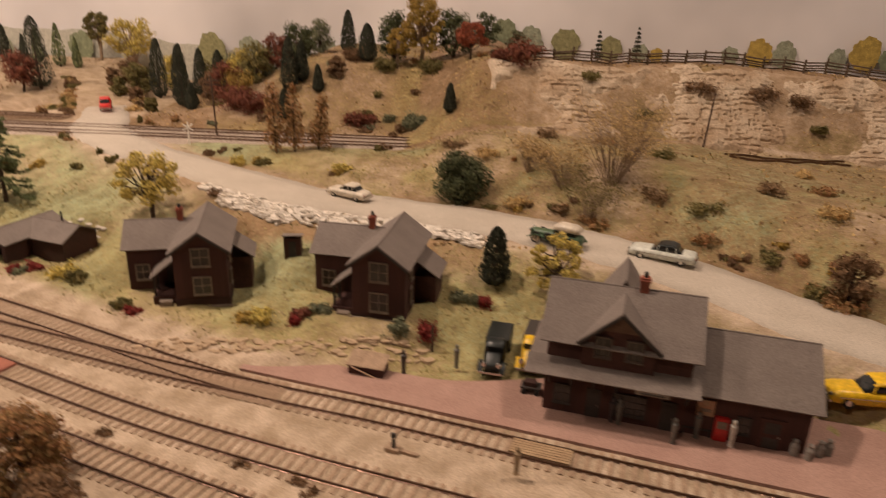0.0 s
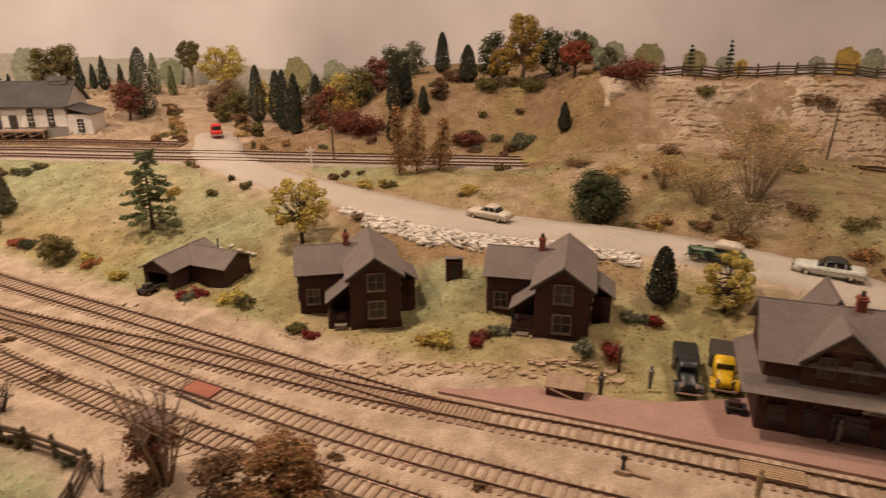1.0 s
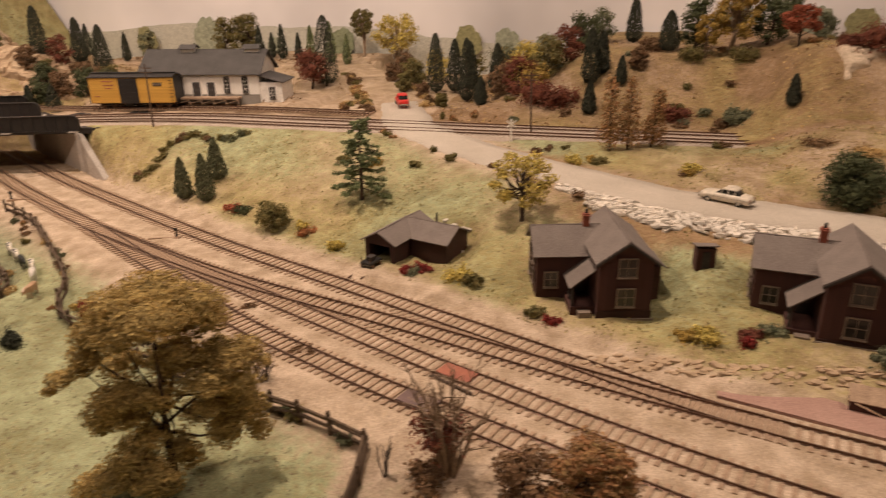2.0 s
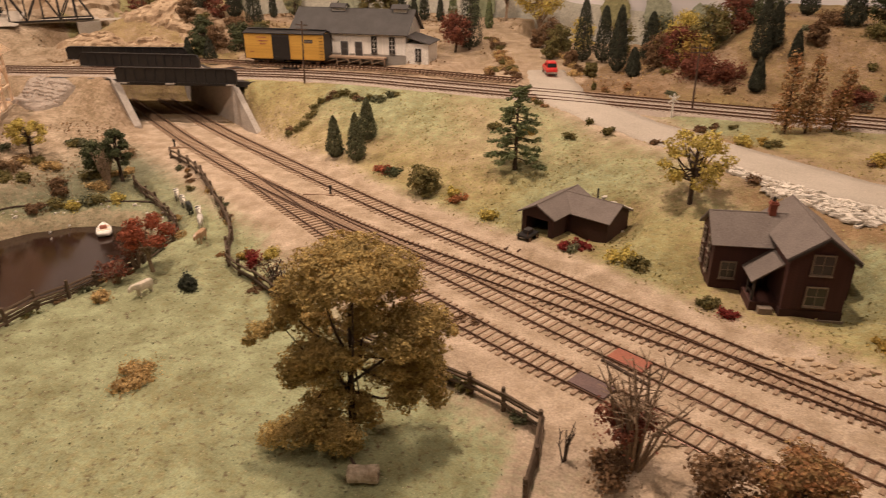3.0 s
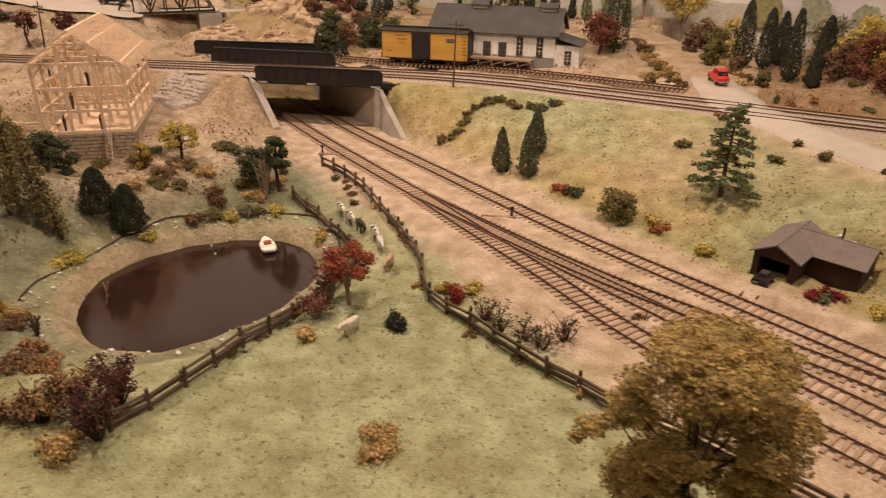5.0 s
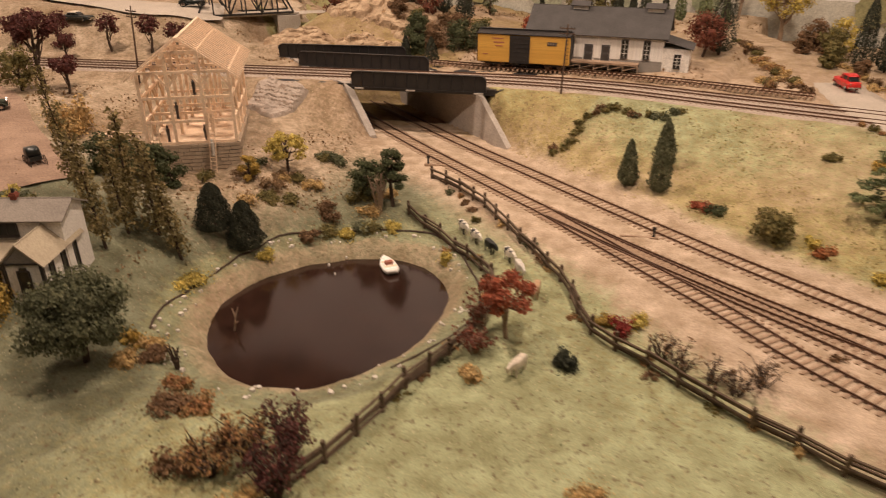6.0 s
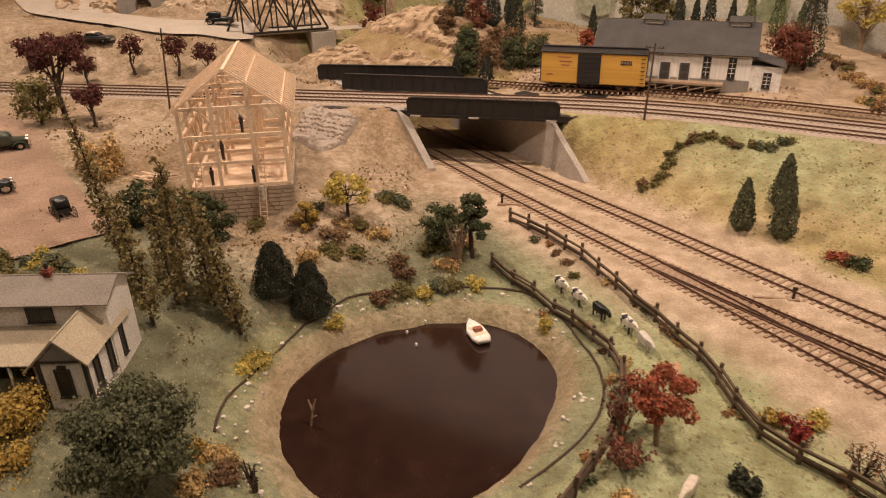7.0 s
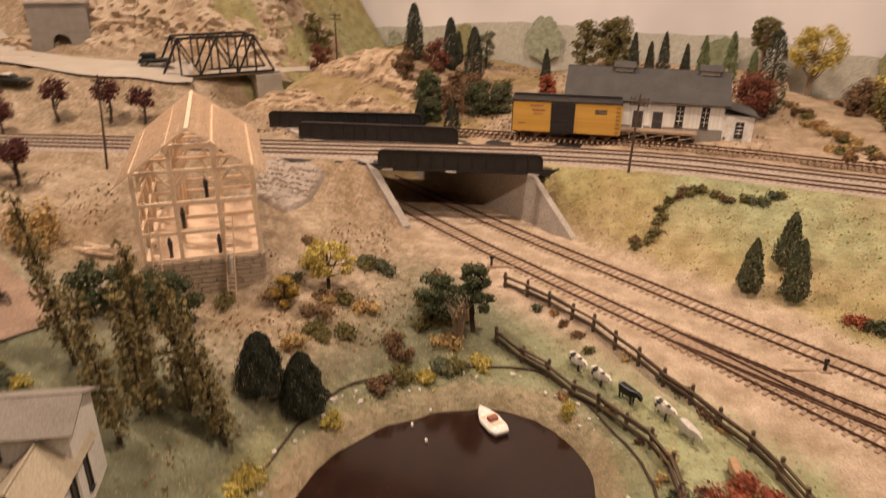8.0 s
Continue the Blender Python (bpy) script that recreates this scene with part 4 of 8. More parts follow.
def build_station():
    """Origin at the front left corner; the front faces -y."""
    s = thing("railway_station", pose(0.137, 0.580, 0.0, 0, 0, -13), "dark brown two-storey railway station with grey shingled roofs", "station")
    bm = bmesh.new()
    gable_walls(bm, 0, 0, 0.088, 0.060, -0.004, 0.058, 0.082, "x")
    part("wall", bm, SIDING, s, "dark brown boarded walls")
    bm = bmesh.new()
    gable_walls(bm, 0.088, 0.001, 0.158, 0.066, -0.004, 0.0365, 0.060, "x")
    part("wall", bm, SIDING, s, "dark brown freight room walls")
    clapboards(s, 0.0005, 0.0875, 0.002, 0.056, 0, SIDING)
    clapboards(s, 0.0885, 0.1555, 0.002, 0.032, 0.001, SIDING)
    gable_roof(s, 0, 0, 0.088, 0.060, 0.058, 0.082, "x", ROOF, 0.005)
    gable_roof(s, 0.0935, 0.001, 0.158, 0.066, 0.0365, 0.060, "x", ROOF, 0.005)
    # front dormer and rear cross gable
    bm = bmesh.new()
    gable_walls(bm, 0.0215, -0.003, 0.0655, 0.030, 0.036, 0.0592, 0.0790, "y")
    part("dormer_wall", bm, SIDING, s)
    gable_roof(s, 0.0215, -0.003, 0.0655, 0.030, 0.0592, 0.0790, "y", ROOF, 0.003)
    bm = bmesh.new()
    f = [bm.verts.new(p) for p in ((0.0300, -0.0031, 0.0665), (0.0570, -0.0031, 0.0665), (0.0435, -0.0031, 0.0780))]
    g = [bm.verts.new((v.co.x, -0.0037, v.co.z)) for v in f]
    bm.faces.new(f)
    bm.faces.new(g[::-1])
    for k in range(3):
        bm.faces.new((f[k], g[k], g[(k + 1) % 3], f[(k + 1) % 3]))
    bmesh.ops.recalc_face_normals(bm, faces=bm.faces)
    part("gable_board", bm, mat("brown_gable_shingle", (0.16, 0.095, 0.06), 0.85, (0.11, 0.06, 0.04), 200, 0.7, 0.3, 900), s, "brown shingled gable panel")
    for x1 in (0.0185, 0.0685):
        bm = bmesh.new()
        beam(bm, (0.0435, -0.0062, 0.0785), (x1, -0.0062, 0.0562), 0.0008, 0.0018)
        part("bargeboard", bm, DARKTRIM, s)
    bm = bmesh.new()
    gable_walls(bm, 0.024, 0.032, 0.062, 0.070, 0.02, 0.058, 0.0855, "y")
    part("wall", bm, SIDING, s)
    gable_roof(s, 0.024, 0.034, 0.062, 0.070, 0.058, 0.0855, "y", ROOF, 0.004)
    chimney(s, 0.0545, 0.030, 0.078, 0.0915, 0.0055)
    bm = bmesh.new()
    slab(bm, [(-0.012, -0.013, 0.0345), (0.094, -0.013, 0.0345), (0.094, 0.0005, 0.0415), (-0.012, 0.0005, 0.0415)], 0.001)
    part("canopy_roof", bm, ROOF, s)
    bm = bmesh.new()
    slab(bm, [(-0.012, -0.013, 0.0345), (0.0, 0.0, 0.0415), (0.0, 0.06, 0.0415), (-0.012, 0.062, 0.0345)], 0.001)
    part("canopy_roof", bm, ROOF, s)
    for k in range(7):
        x = 0.003 + k * 0.0140
        bm = bmesh.new()
        beam(bm, (x, -0.0105, 0.0335), (x, -0.0005, 0.023), 0.0012)
        part("bracket", bm, DARKTRIM, s)
    for x in (0.0340, 0.0530):
        window(s, x, 0.0490, 0.0095, 0.0130, -0.0036, frame_mat=DIMFRAME)
    window(s, 0.012, 0.010, 0.010, 0.013, -0.0007, frame_mat=DARKTRIM)
    window(s, 0.054, 0.009, 0.020, 0.014, -0.0007, 3, 5, frame_mat=DARKTRIM)
    door(s, 0.032, 0.001, 0.009, 0.022, -0.0004, DARKTRIM)
    door(s, 0.078, 0.001, 0.009, 0.022, -0.0004, DARKTRIM)
    door(s, 0.138, 0.001, 0.014, 0.022, 0.0004, SIDING)
    window(s, 0.122, 0.010, 0.007, 0.011, 0.0003, frame_mat=DARKTRIM)
    sign = part("name_board", boxes(((0.056, -0.0138, 0.0325), (0.076, -0.0131, 0.0352))), FRAMEW, s, "cream station name board")
    part("sign_writing", boxes(((0.059, -0.0142, 0.0334), (0.073, -0.0138, 0.0343))), DARKTRIM, sign)
    poster = part("poster", boxes(((0.094, -0.0006, 0.018), (0.104, 0.0003, 0.029))), mat("faded_poster", (0.42, 0.20, 0.12), 0.7, (0.3, 0.22, 0.14), 300, 0.9, 0.05, 900), s, "faded red and cream poster")
    part("poster_bar", boxes(((0.096, -0.001, 0.021), (0.102, -0.0006, 0.023))), FRAMEW, poster)
    return s


build_station()


# ---- platform and planks ----
def build_platform():
    bm = bmesh.new()
    rows = []
    for x in np.linspace(-0.074, 0.48, 60):
        y = line(T1, x)
        w = 0.006 + 0.030 * step(x, -0.075, 0.02) + 0.048 * step(x, 0.05, 0.20)
        rows.append([(x, y + 0.0165, -0.002), (x, y + 0.0165, 0.0024), (x, y + 0.0165 + w * 0.5, 0.0026), (x, y + 0.0165 + w, 0.0024), (x, y + 0.0165 + w, -0.003)])
    strip(bm, rows)
    return tagged(new("platform", mesh_of(bm, "platform", BRICKRED)), "low red brick station platform beside the track", "platform", kind="structure")


build_platform()


def boards(name, place, length, width, n, z, material, label, category="boards"):
    t = thing(name, place, label, category)
    g = width / n
    for k in range(n):
        part("plank", boxes(((-length / 2, -width / 2 + k * g + 0.0002, 0), (length / 2, -width / 2 + (k + 1) * g - 0.0002, z))), material, t)
    return t


PLANKRED = mat("faded_red_board", (0.36, 0.13, 0.08), 0.85, (0.28, 0.10, 0.07), 120, 0.7, 0.2, 900)
PLANKGREY = mat("grey_purple_board", (0.17, 0.11, 0.10), 0.85, (0.12, 0.08, 0.075), 120, 0.7, 0.2, 900)
PLANKTAN = mat("tan_crossing_plank", (0.42, 0.29, 0.17), 0.85, (0.32, 0.21, 0.12), 120, 0.7, 0.2, 900)


def track_dir(T, x):
    return math.degrees(math.atan2(line(T, x + 0.01) - line(T, x - 0.01), 0.02))


boards("crossing_board", pose(-0.245, line(T3, -0.245), 0.0006, 0, 0, track_dir(T3, -0.245)), 0.026, 0.0145, 1, 0.0016, PLANKRED, "faded red board laid between the rails")
boards("crossing_board", pose(-0.262, line(T4, -0.262), 0.0008, 0, 0, track_dir(T4, -0.262)), 0.026, 0.0145, 1, 0.0016, PLANKGREY, "dark grey purple board laid between the rails")
boards("station_crossing", pose(0.133, line(T1, 0.133), 0.0006, 0, 0, track_dir(T1, 0.133)), 0.036, 0.0140, 6, 0.0018, PLANKTAN, "tan wooden plank crossing between the rails")
bm = bmesh.new()
rod(bm, (-0.262, 0.590, 0.001), (-0.230, 0.574, 0.001), 0.0013, 0.0012, 8)
tagged(new("spare_tie", mesh_of(bm, "spare_tie", BARK)), "dark loose timber lying between two tracks", "timber")


# ---- shed ----
def build_shed():
    s = thing("engine_shed", pose(-0.375, 0.769, 0.006, 0, 0, -17), "low dark section shed with weathered grey roof dug into the bank", "shed")
    # front block with an opening, and a long side wing
    bm = boxes(((0, -0.001, -0.004), (0.005, 0.066, 0.020)), ((0.029, -0.001, -0.004), (0.034, 0.066, 0.020)), ((0, 0.064, -0.004), (0.034, 0.066, 0.020)), ((0.005, -0.001, 0.016), (0.029, 0.0005, 0.020)))
    part("wall", bm, DARKWOOD, s)
    for y in (-0.001, 0.0645):
        bm = bmesh.new()
        f = [bm.verts.new(p) for p in ((0, y, 0.020), (0.034, y, 0.020), (0.017, y, 0.029))]
        g = [bm.verts.new((v.co.x, y + 0.0015, v.co.z)) for v in f]
        bm.faces.new(f)
        bm.faces.new(g[::-1])
        for k in range(3):
            bm.faces.new((f[k], g[k], g[(k + 1) % 3], f[(k + 1) % 3]))
        part("gable", bm, DARKWOOD, s)
    gable_roof(s, 0, -0.001, 0.034, 0.066, 0.020, 0.029, "y", ROOF, 0.003)
    bm = bmesh.new()
    gable_walls(bm, 0.030, 0.026, 0.074, 0.066, -0.004, 0.019, 0.029, "x")
    part("wall", bm, DARKWOOD, s)
    gable_roof(s, 0.017, 0.026, 0.074, 0.066, 0.019, 0.029, "x", ROOF, 0.003)
    bm = bmesh.new()
    rod(bm, (0.048, 0.052, 0.024), (0.048, 0.052, 0.038), 0.0009, 0.0009, 8)
    part("stove_pipe", bm, BLACK, s)
    return s


build_shed()


def build_handcar():
    c = thing("track_trolley", pose(-0.364, 0.752, 0.0058, 0, 0, 73), "small dark metal track trolley before the shed", "trolley")
    part("deck", boxes(((-0.009, -0.006, 0.0035), (0.009, 0.006, 0.0055))), BLACK, c)
    part("engine_box", boxes(((-0.004, -0.003, 0.0055), (0.004, 0.003, 0.0095))), DARKTRIM, c)
    for x in (-0.006, 0.006):
        for y in (-0.0062, 0.0062):
            bm = bmesh.new()
            rod(bm, (x, y - 0.0006, 0.002), (x, y + 0.0006, 0.002), 0.002, 0.002, 10)
            part("wheel", bm, RAIL, c)
    for y in (-0.005, 0.005):
        bm = bmesh.new()
        beam(bm, (-0.008, y, 0.0055), (-0.008, y, 0.0105), 0.0006)
        part("handrail", bm, RAIL, c)
    return c


build_handcar()
for o in (-0.006, 0.006):
    bm = bmesh.new()
    beam(bm, (-0.358 + o, 0.772, 0.0058), (-0.372 + o, 0.728, 0.0022), 0.0012)
    tagged(new("spur_rail", mesh_of(bm, "spur_rail", RAIL)), "thin rusty spur rail from shed to track", "rail")


# ---- freight depot and boxcar ----
DARKGREY = mat("dark_grey_roof", (0.085, 0.078, 0.075), 0.85, (0.06, 0.055, 0.052), 50, 0.7, 0.2, 800)
GREYBASE = mat("grey_stone_base", (0.30, 0.27, 0.24), 0.9, (0.22, 0.2, 0.17), 90, 0.7, 0.3, 800)


def build_depot():
    """Origin at the right front corner of the main block."""
    d = thing("freight_depot", pose(-0.702, 1.184, 0.074, 0, 0, 9), "long white clapboard freight depot with dark grey roof", "depot")
    bm = bmesh.new()
    gable_walls(bm, -0.190, 0, 0, 0.080, -0.004, 0.046, 0.075, "x")
    part("wall", bm, WHITE, d, "white boarded walls")
    clapboards(d, -0.1895, -0.0005, 0.012, 0.045, 0, WHITE)
    part("base_course", boxes(((-0.1905, -0.0012, -0.004), (0.0005, 0.0, 0.011))), GREYBASE, d)
    gable_roof(d, -0.190, 0, 0, 0.080, 0.046, 0.075, "x", DARKGREY, 0.006)
    bm = bmesh.new()
    gable_walls(bm, 0, 0.002, 0.036, 0.055, -0.004, 0.0295, 0.030, "x")
    part("annex", bm, WHITE, d, "white lean-to annex")
    bm = bmesh.new()
    slab(bm, [(-0.001, -0.002, 0.040), (-0.001, 0.058, 0.040), (0.040, 0.058, 0.029), (0.040, -0.002, 0.029)], 0.0012)
    part("roof", bm, DARKGREY, d)
    for x in (-0.135, -0.030):
        v = part("roof_vent", boxes(((x, 0.034, 0.068), (x + 0.022, 0.046, 0.079))), WHITE, d)
        bm = bmesh.new()
        slab(bm, [(x - 0.003, 0.029, 0.077), (x + 0.025, 0.029, 0.077), (x + 0.025, 0.040, 0.083), (x - 0.003, 0.040, 0.083)], 0.001)
        slab(bm, [(x - 0.003, 0.040, 0.083), (x + 0.025, 0.040, 0.083), (x + 0.025, 0.051, 0.077), (x - 0.003, 0.051, 0.077)], 0.001)
        part("vent_roof", bm, DARKGREY, v)
    for x in (-0.172, -0.150, -0.128, -0.052, -0.022):
        window(d, x, 0.014, 0.0085, 0.024, -0.0006, 4, 2, DARKTRIM, bar_mat=WHITE)
    window(d, 0.020, 0.004, 0.0085, 0.018, 0.0014, 4, 2, DARKTRIM, bar_mat=WHITE)
    for x in (-0.102, -0.078):
        door(d, x, 0.008, 0.012, 0.022, -0.0014, DARKGREY)
        part("door_frame", boxes(((x - 0.008, -0.0016, 0.030), (x + 0.008, -0.0006, 0.036)), ((x - 0.008, -0.0012, 0.008), (x - 0.0062, -0.0004, 0.031)), ((x + 0.0062, -0.0012, 0.008), (x + 0.008, -0.0004, 0.031))), WHITE, d)
    dock = part("loading_dock", boxes(((-0.150, -0.018, 0.006), (-0.030, -0.0015, 0.0085))), TIE, d, "brown wooden loading dock")
    for k in range(7):
        bm = bmesh.new()
        x = -0.150 + k * 0.02
        beam(bm, (x, -0.0165, -0.003), (x, -0.0165, 0.006), 0.0014)
        if k < 6:
            beam(bm, (x, -0.0172, -0.001), (x + 0.02, -0.0172, 0.005), 0.0010)
        part("dock_brace", bm, TIE, dock)
    return d


build_depot()


def build_boxcar():
    c = thing("boxcar", pose(-0.950, 1.1165, UP + 0.0067, 0, 0, 12.4), "yellow wooden boxcar with black door and roof on a siding", "boxcar")
    L, w, z0, z1 = 0.132, 0.017, 0.0075, 0.047
    bm = boxes(((0, -w, z0), (L, w, z1)))
    bmesh.ops.bevel(bm, geom=bm.edges[:], offset=0.0006, segments=1, affect="EDGES")
    part("body", bm, YELLOW, c, "faded yellow boarded sides")
    me = mesh_of(boxes(((0, -w - 0.0003, z0 + 0.001), (0.0027, -w + 0.0001, z1 - 0.002))), "side_board", YELLOW)
    for k in range(44):
        ob = new("side_board", me)
        ob.parent = c
        ob.location = (0.0015 + k * 0.003, 0, 0)
    bm = bmesh.new()
    slab(bm, [(-0.001, -w - 0.0014, z1 - 0.001), (L + 0.001, -w - 0.0014, z1 - 0.001), (L + 0.001, 0, z1 + 0.003), (-0.001, 0, z1 + 0.003)], 0.0012)
    slab(bm, [(-0.001, 0, z1 + 0.003), (L + 0.001, 0, z1 + 0.003), (L + 0.001, w + 0.0014, z1 - 0.001), (-0.001, w + 0.0014, z1 - 0.001)], 0.0012)
    part("roof", bm, BLACK, c)
    part("running_board", boxes(((0, -0.003, z1 + 0.0045), (L, 0.003, z1 + 0.0055))), BLACK, c)
    d = part("door", boxes(((L * 0.36, -w - 0.0014, z0), (L * 0.58, -w - 0.0002, z1 - 0.002))), BLACK, c, "black sliding door")
    bm = boxes(*[((L * 0.36 + 0.001, -w - 0.0018, z0 + 0.003 + k * 0.006), (L * 0.58 - 0.001, -w - 0.0013, z0 + 0.004 + k * 0.006)) for k in range(6)])
    part("door_ribs", bm, BLACK, d)
    part("end_wall", boxes(((L - 0.0002, -w, z0), (L + 0.0008, w, z1))), BLACK, c)
    part("end_wall", boxes(((-0.0008, -w, z0), (0.0002, w, z1))), BLACK, c)
    part("underframe", boxes(((0.002, -0.006, z0 - 0.003), (L - 0.002, 0.006, z0)), ((0.05, -0.012, z0 - 0.005), (0.062, 0.0, z0 - 0.001))), BLACK, c)
    for k in range(7):
        part("ladder_rung", boxes(((L - 0.006, -w - 0.0011, z0 + 0.004 + k * 0.005), (L - 0.0008, -w - 0.0005, z0 + 0.0046 + k * 0.005))), BLACK, c)
    for x in (0.022, L - 0.022):
        truck = part("truck", boxes(((x - 0.011, -0.0105, 0.0035), (x + 0.011, -0.0092, 0.0062)), ((x - 0.011, 0.0092, 0.0035), (x + 0.011, 0.0105, 0.0062)), ((x - 0.002, -0.010, 0.003), (x + 0.002, 0.010, 0.0075))), BLACK, c)
        for a in (-0.0085, 0.0085):
            bm = bmesh.new()
            for y in (-0.0082, 0.0082):
                rod(bm, (x + a, y - 0.001, 0.0045), (x + a, y + 0.001, 0.0045), 0.0045, 0.0045, 14)
            rod(bm, (x + a, -0.008, 0.0045), (x + a, 0.008, 0.0045), 0.0009, 0.0009, 6)
            part("wheelset", bm, RAIL, truck)
    mark = part("herald", boxes(((L * 0.765, -w - 0.0007, 0.0335), (L * 0.87, -w - 0.0003, 0.0385))), BLACK, c, "tilted dark herald panel")
    part("herald_bars", boxes(*[((L * 0.772 + k * 0.0034, -w - 0.0010, 0.0345), (L * 0.772 + k * 0.0034 + 0.0020, -w - 0.0007, 0.0375)) for k in range(4)]), FRAMEW, mark)
    part("side_writing", boxes(((L * 0.16, -w - 0.0007, 0.0400), (L * 0.29, -w - 0.0003, 0.0412)), ((L * 0.18, -w - 0.0007, 0.0345), (L * 0.30, -w - 0.0003, 0.0360)), ((L * 0.20, -w - 0.0007, 0.0300), (L * 0.28, -w - 0.0003, 0.0312)), ((L * 0.06, -w - 0.0007, 0.0180), (L * 0.12, -w - 0.0003, 0.0190))), PLANKRED, c, "faded dark lettering bars")
    return c


build_boxcar()


# ---- barn under construction ----
STONE = mat("pale_barn_stone", (0.54, 0.43, 0.32), 0.9, (0.36, 0.28, 0.20), 120, 0.8, 0.3, 900, island=0.2)


def build_barn():
    """A bare timber frame on a stone base; origin at the front left corner."""
    W, D, e, r = 0.098, 0.153, 0.095, 0.130
    b = thing("barn_frame", pose(-1.124, 0.659, 0.0245, 0, 0, 40.5), "unfinished barn of bare pale timber framing on a stone base", "barn")
    base = part("foundation", boxes(((0.002, 0.002, -0.022), (W - 0.002, D - 0.002, 0.016))), STONE, b, "pale stone foundation")
    rng = rng_next()
    me = {}
    for k in range(9):
        for side in range(2):
            x = 0.0
            length = W if side == 0 else D
            while x < length - 0.002:
                l = min(0.006 + 0.008 * rng.random(), length - x)
                key = round(l, 3)
                if key not in me:
                    me[key] = mesh_of(boxes(((0.0004, -0.0016, 0.0004), (key - 0.0004, 0.0022, 0.0040))), "stone", STONE)
                ob = new("stone", me[key])
                ob.parent = base
                z = -0.0221 + k * 0.0043
                ob.matrix_local = Matrix.Translation((x, 0.0, z)) if side == 0 else Matrix.Translation((W, x, z)) @ Matrix.Rotation(math.pi / 2, 4, "Z")
                x += l
    t = 0.0032

    def stick(name, a, c, w=t):
        bm = bmesh.new()
        beam(bm, a, c, w)
        part(name, bm, TIMBER, b)

    part("floor", boxes(((0.002, 0.002, 0.0165), (W - 0.002, D - 0.002, 0.0180))), TIMBER, b)
    xs, ys = (0.002, 0.032, 0.066, W - 0.002), np.linspace(0.002, D - 0.002, 5)
    for y in ys:
        for x in xs:
            top = e if x in (xs[0], xs[3]) else e + (r - e) * 0.62
            stick("post", (x, y, 0.017), (x, y, top))
        for z in ((0.018, 0.042, 0.068, e) if y in (ys[0], ys[-1]) else (0.042, e)):
            stick("tie_beam", (xs[0], y, z), (xs[3], y, z), 0.0028)
        stick("collar_beam", (xs[1] - 0.004, y, e + (r - e) * 0.60), (xs[2] + 0.004, y, e + (r - e) * 0.60), 0.0026)
        for x, o in ((xs[0], 0.012), (xs[1], -0.012), (xs[1], 0.012), (xs[2], -0.012), (xs[2], 0.012), (xs[3], -0.012)):
            stick("brace", (x, y, e - 0.016), (x + o, y, e - 0.001), 0.002)
    for x in xs:
        for z in (0.042, 0.068, e) if x in (xs[0], xs[3]) else (e + (r - e) * 0.62,):
            stick("wall_plate", (x, 0.002, z), (x, D - 0.002, z), 0.0028)
    for y0, y1 in zip(ys, ys[1:]):
        for x in (xs[0], xs[3]):
            stick("brace", (x, y0, 0.046), (x, y0 + 0.014, 0.066), 0.002)
            stick("brace", (x, y1, 0.046), (x, y1 - 0.014, 0.066), 0.002)
    stick("ridge_beam", (W / 2, -0.006, r), (W / 2, D + 0.006, r), 0.003)
    n = 18
    for k in range(n + 1):
        y = -0.005 + (D + 0.010) * k / n
        for sx in (-1, 1):
            stick("rafter", (W / 2 + sx * (W / 2 + 0.010), y, e - 0.007), (W / 2, y, r + 0.001), 0.0014)
    for sx in (-1, 1):
        for k in range(4):
            f = (k + 0.5) / 4
            x, z = W / 2 + sx * (W / 2 + 0.010) * (1 - f), e - 0.007 + (r - e + 0.008) * f - 0.0018
            stick("roof_batten", (x, -0.006, z), (x, D + 0.006, z), 0.0012)
    return b


build_barn()


def ladder(name, a, c, label):
    """A leaning wooden ladder from foot a to head c."""
    t = thing(name, Matrix.Translation(a), label, "ladder")
    v = Vector(c) - Vector(a)
    s = Vector((v.y, -v.x, 0)).normalized() * 0.0035 if abs(v.x) + abs(v.y) > 1e-6 else Vector((0.0035, 0, 0))
    for k in (-1, 1):
        bm = bmesh.new()
        beam(bm, s * k, v + s * k, 0.0009)
        part("rail", bm, TIMBER, t)
    n = int(v.length / 0.0042)
    for k in range(1, n):
        bm = bmesh.new()
        p = v * (k / n)
        beam(bm, p - s, p + s, 0.0007)
        part("rung", bm, TIMBER, t)


ladder("ladder", (-1.108, 0.657, 0.010), (-1.113, 0.666, 0.070), "pale wooden ladder leaning on the barn frame")
ladder("ladder", (-1.064, 0.694, 0.010), (-1.068, 0.705, 0.078), "pale wooden ladder leaning on the barn frame")


# ---- farmhouse ----
FARMROOF = mat("buff_shingle_roof", (0.46, 0.39, 0.28), 0.85, (0.38, 0.31, 0.22), 70, 0.6, 0.3, 900)
FARMGREY = mat("weathered_grey_roof", (0.30, 0.26, 0.22), 0.85, (0.23, 0.2, 0.17), 60, 0.7, 0.3, 900)


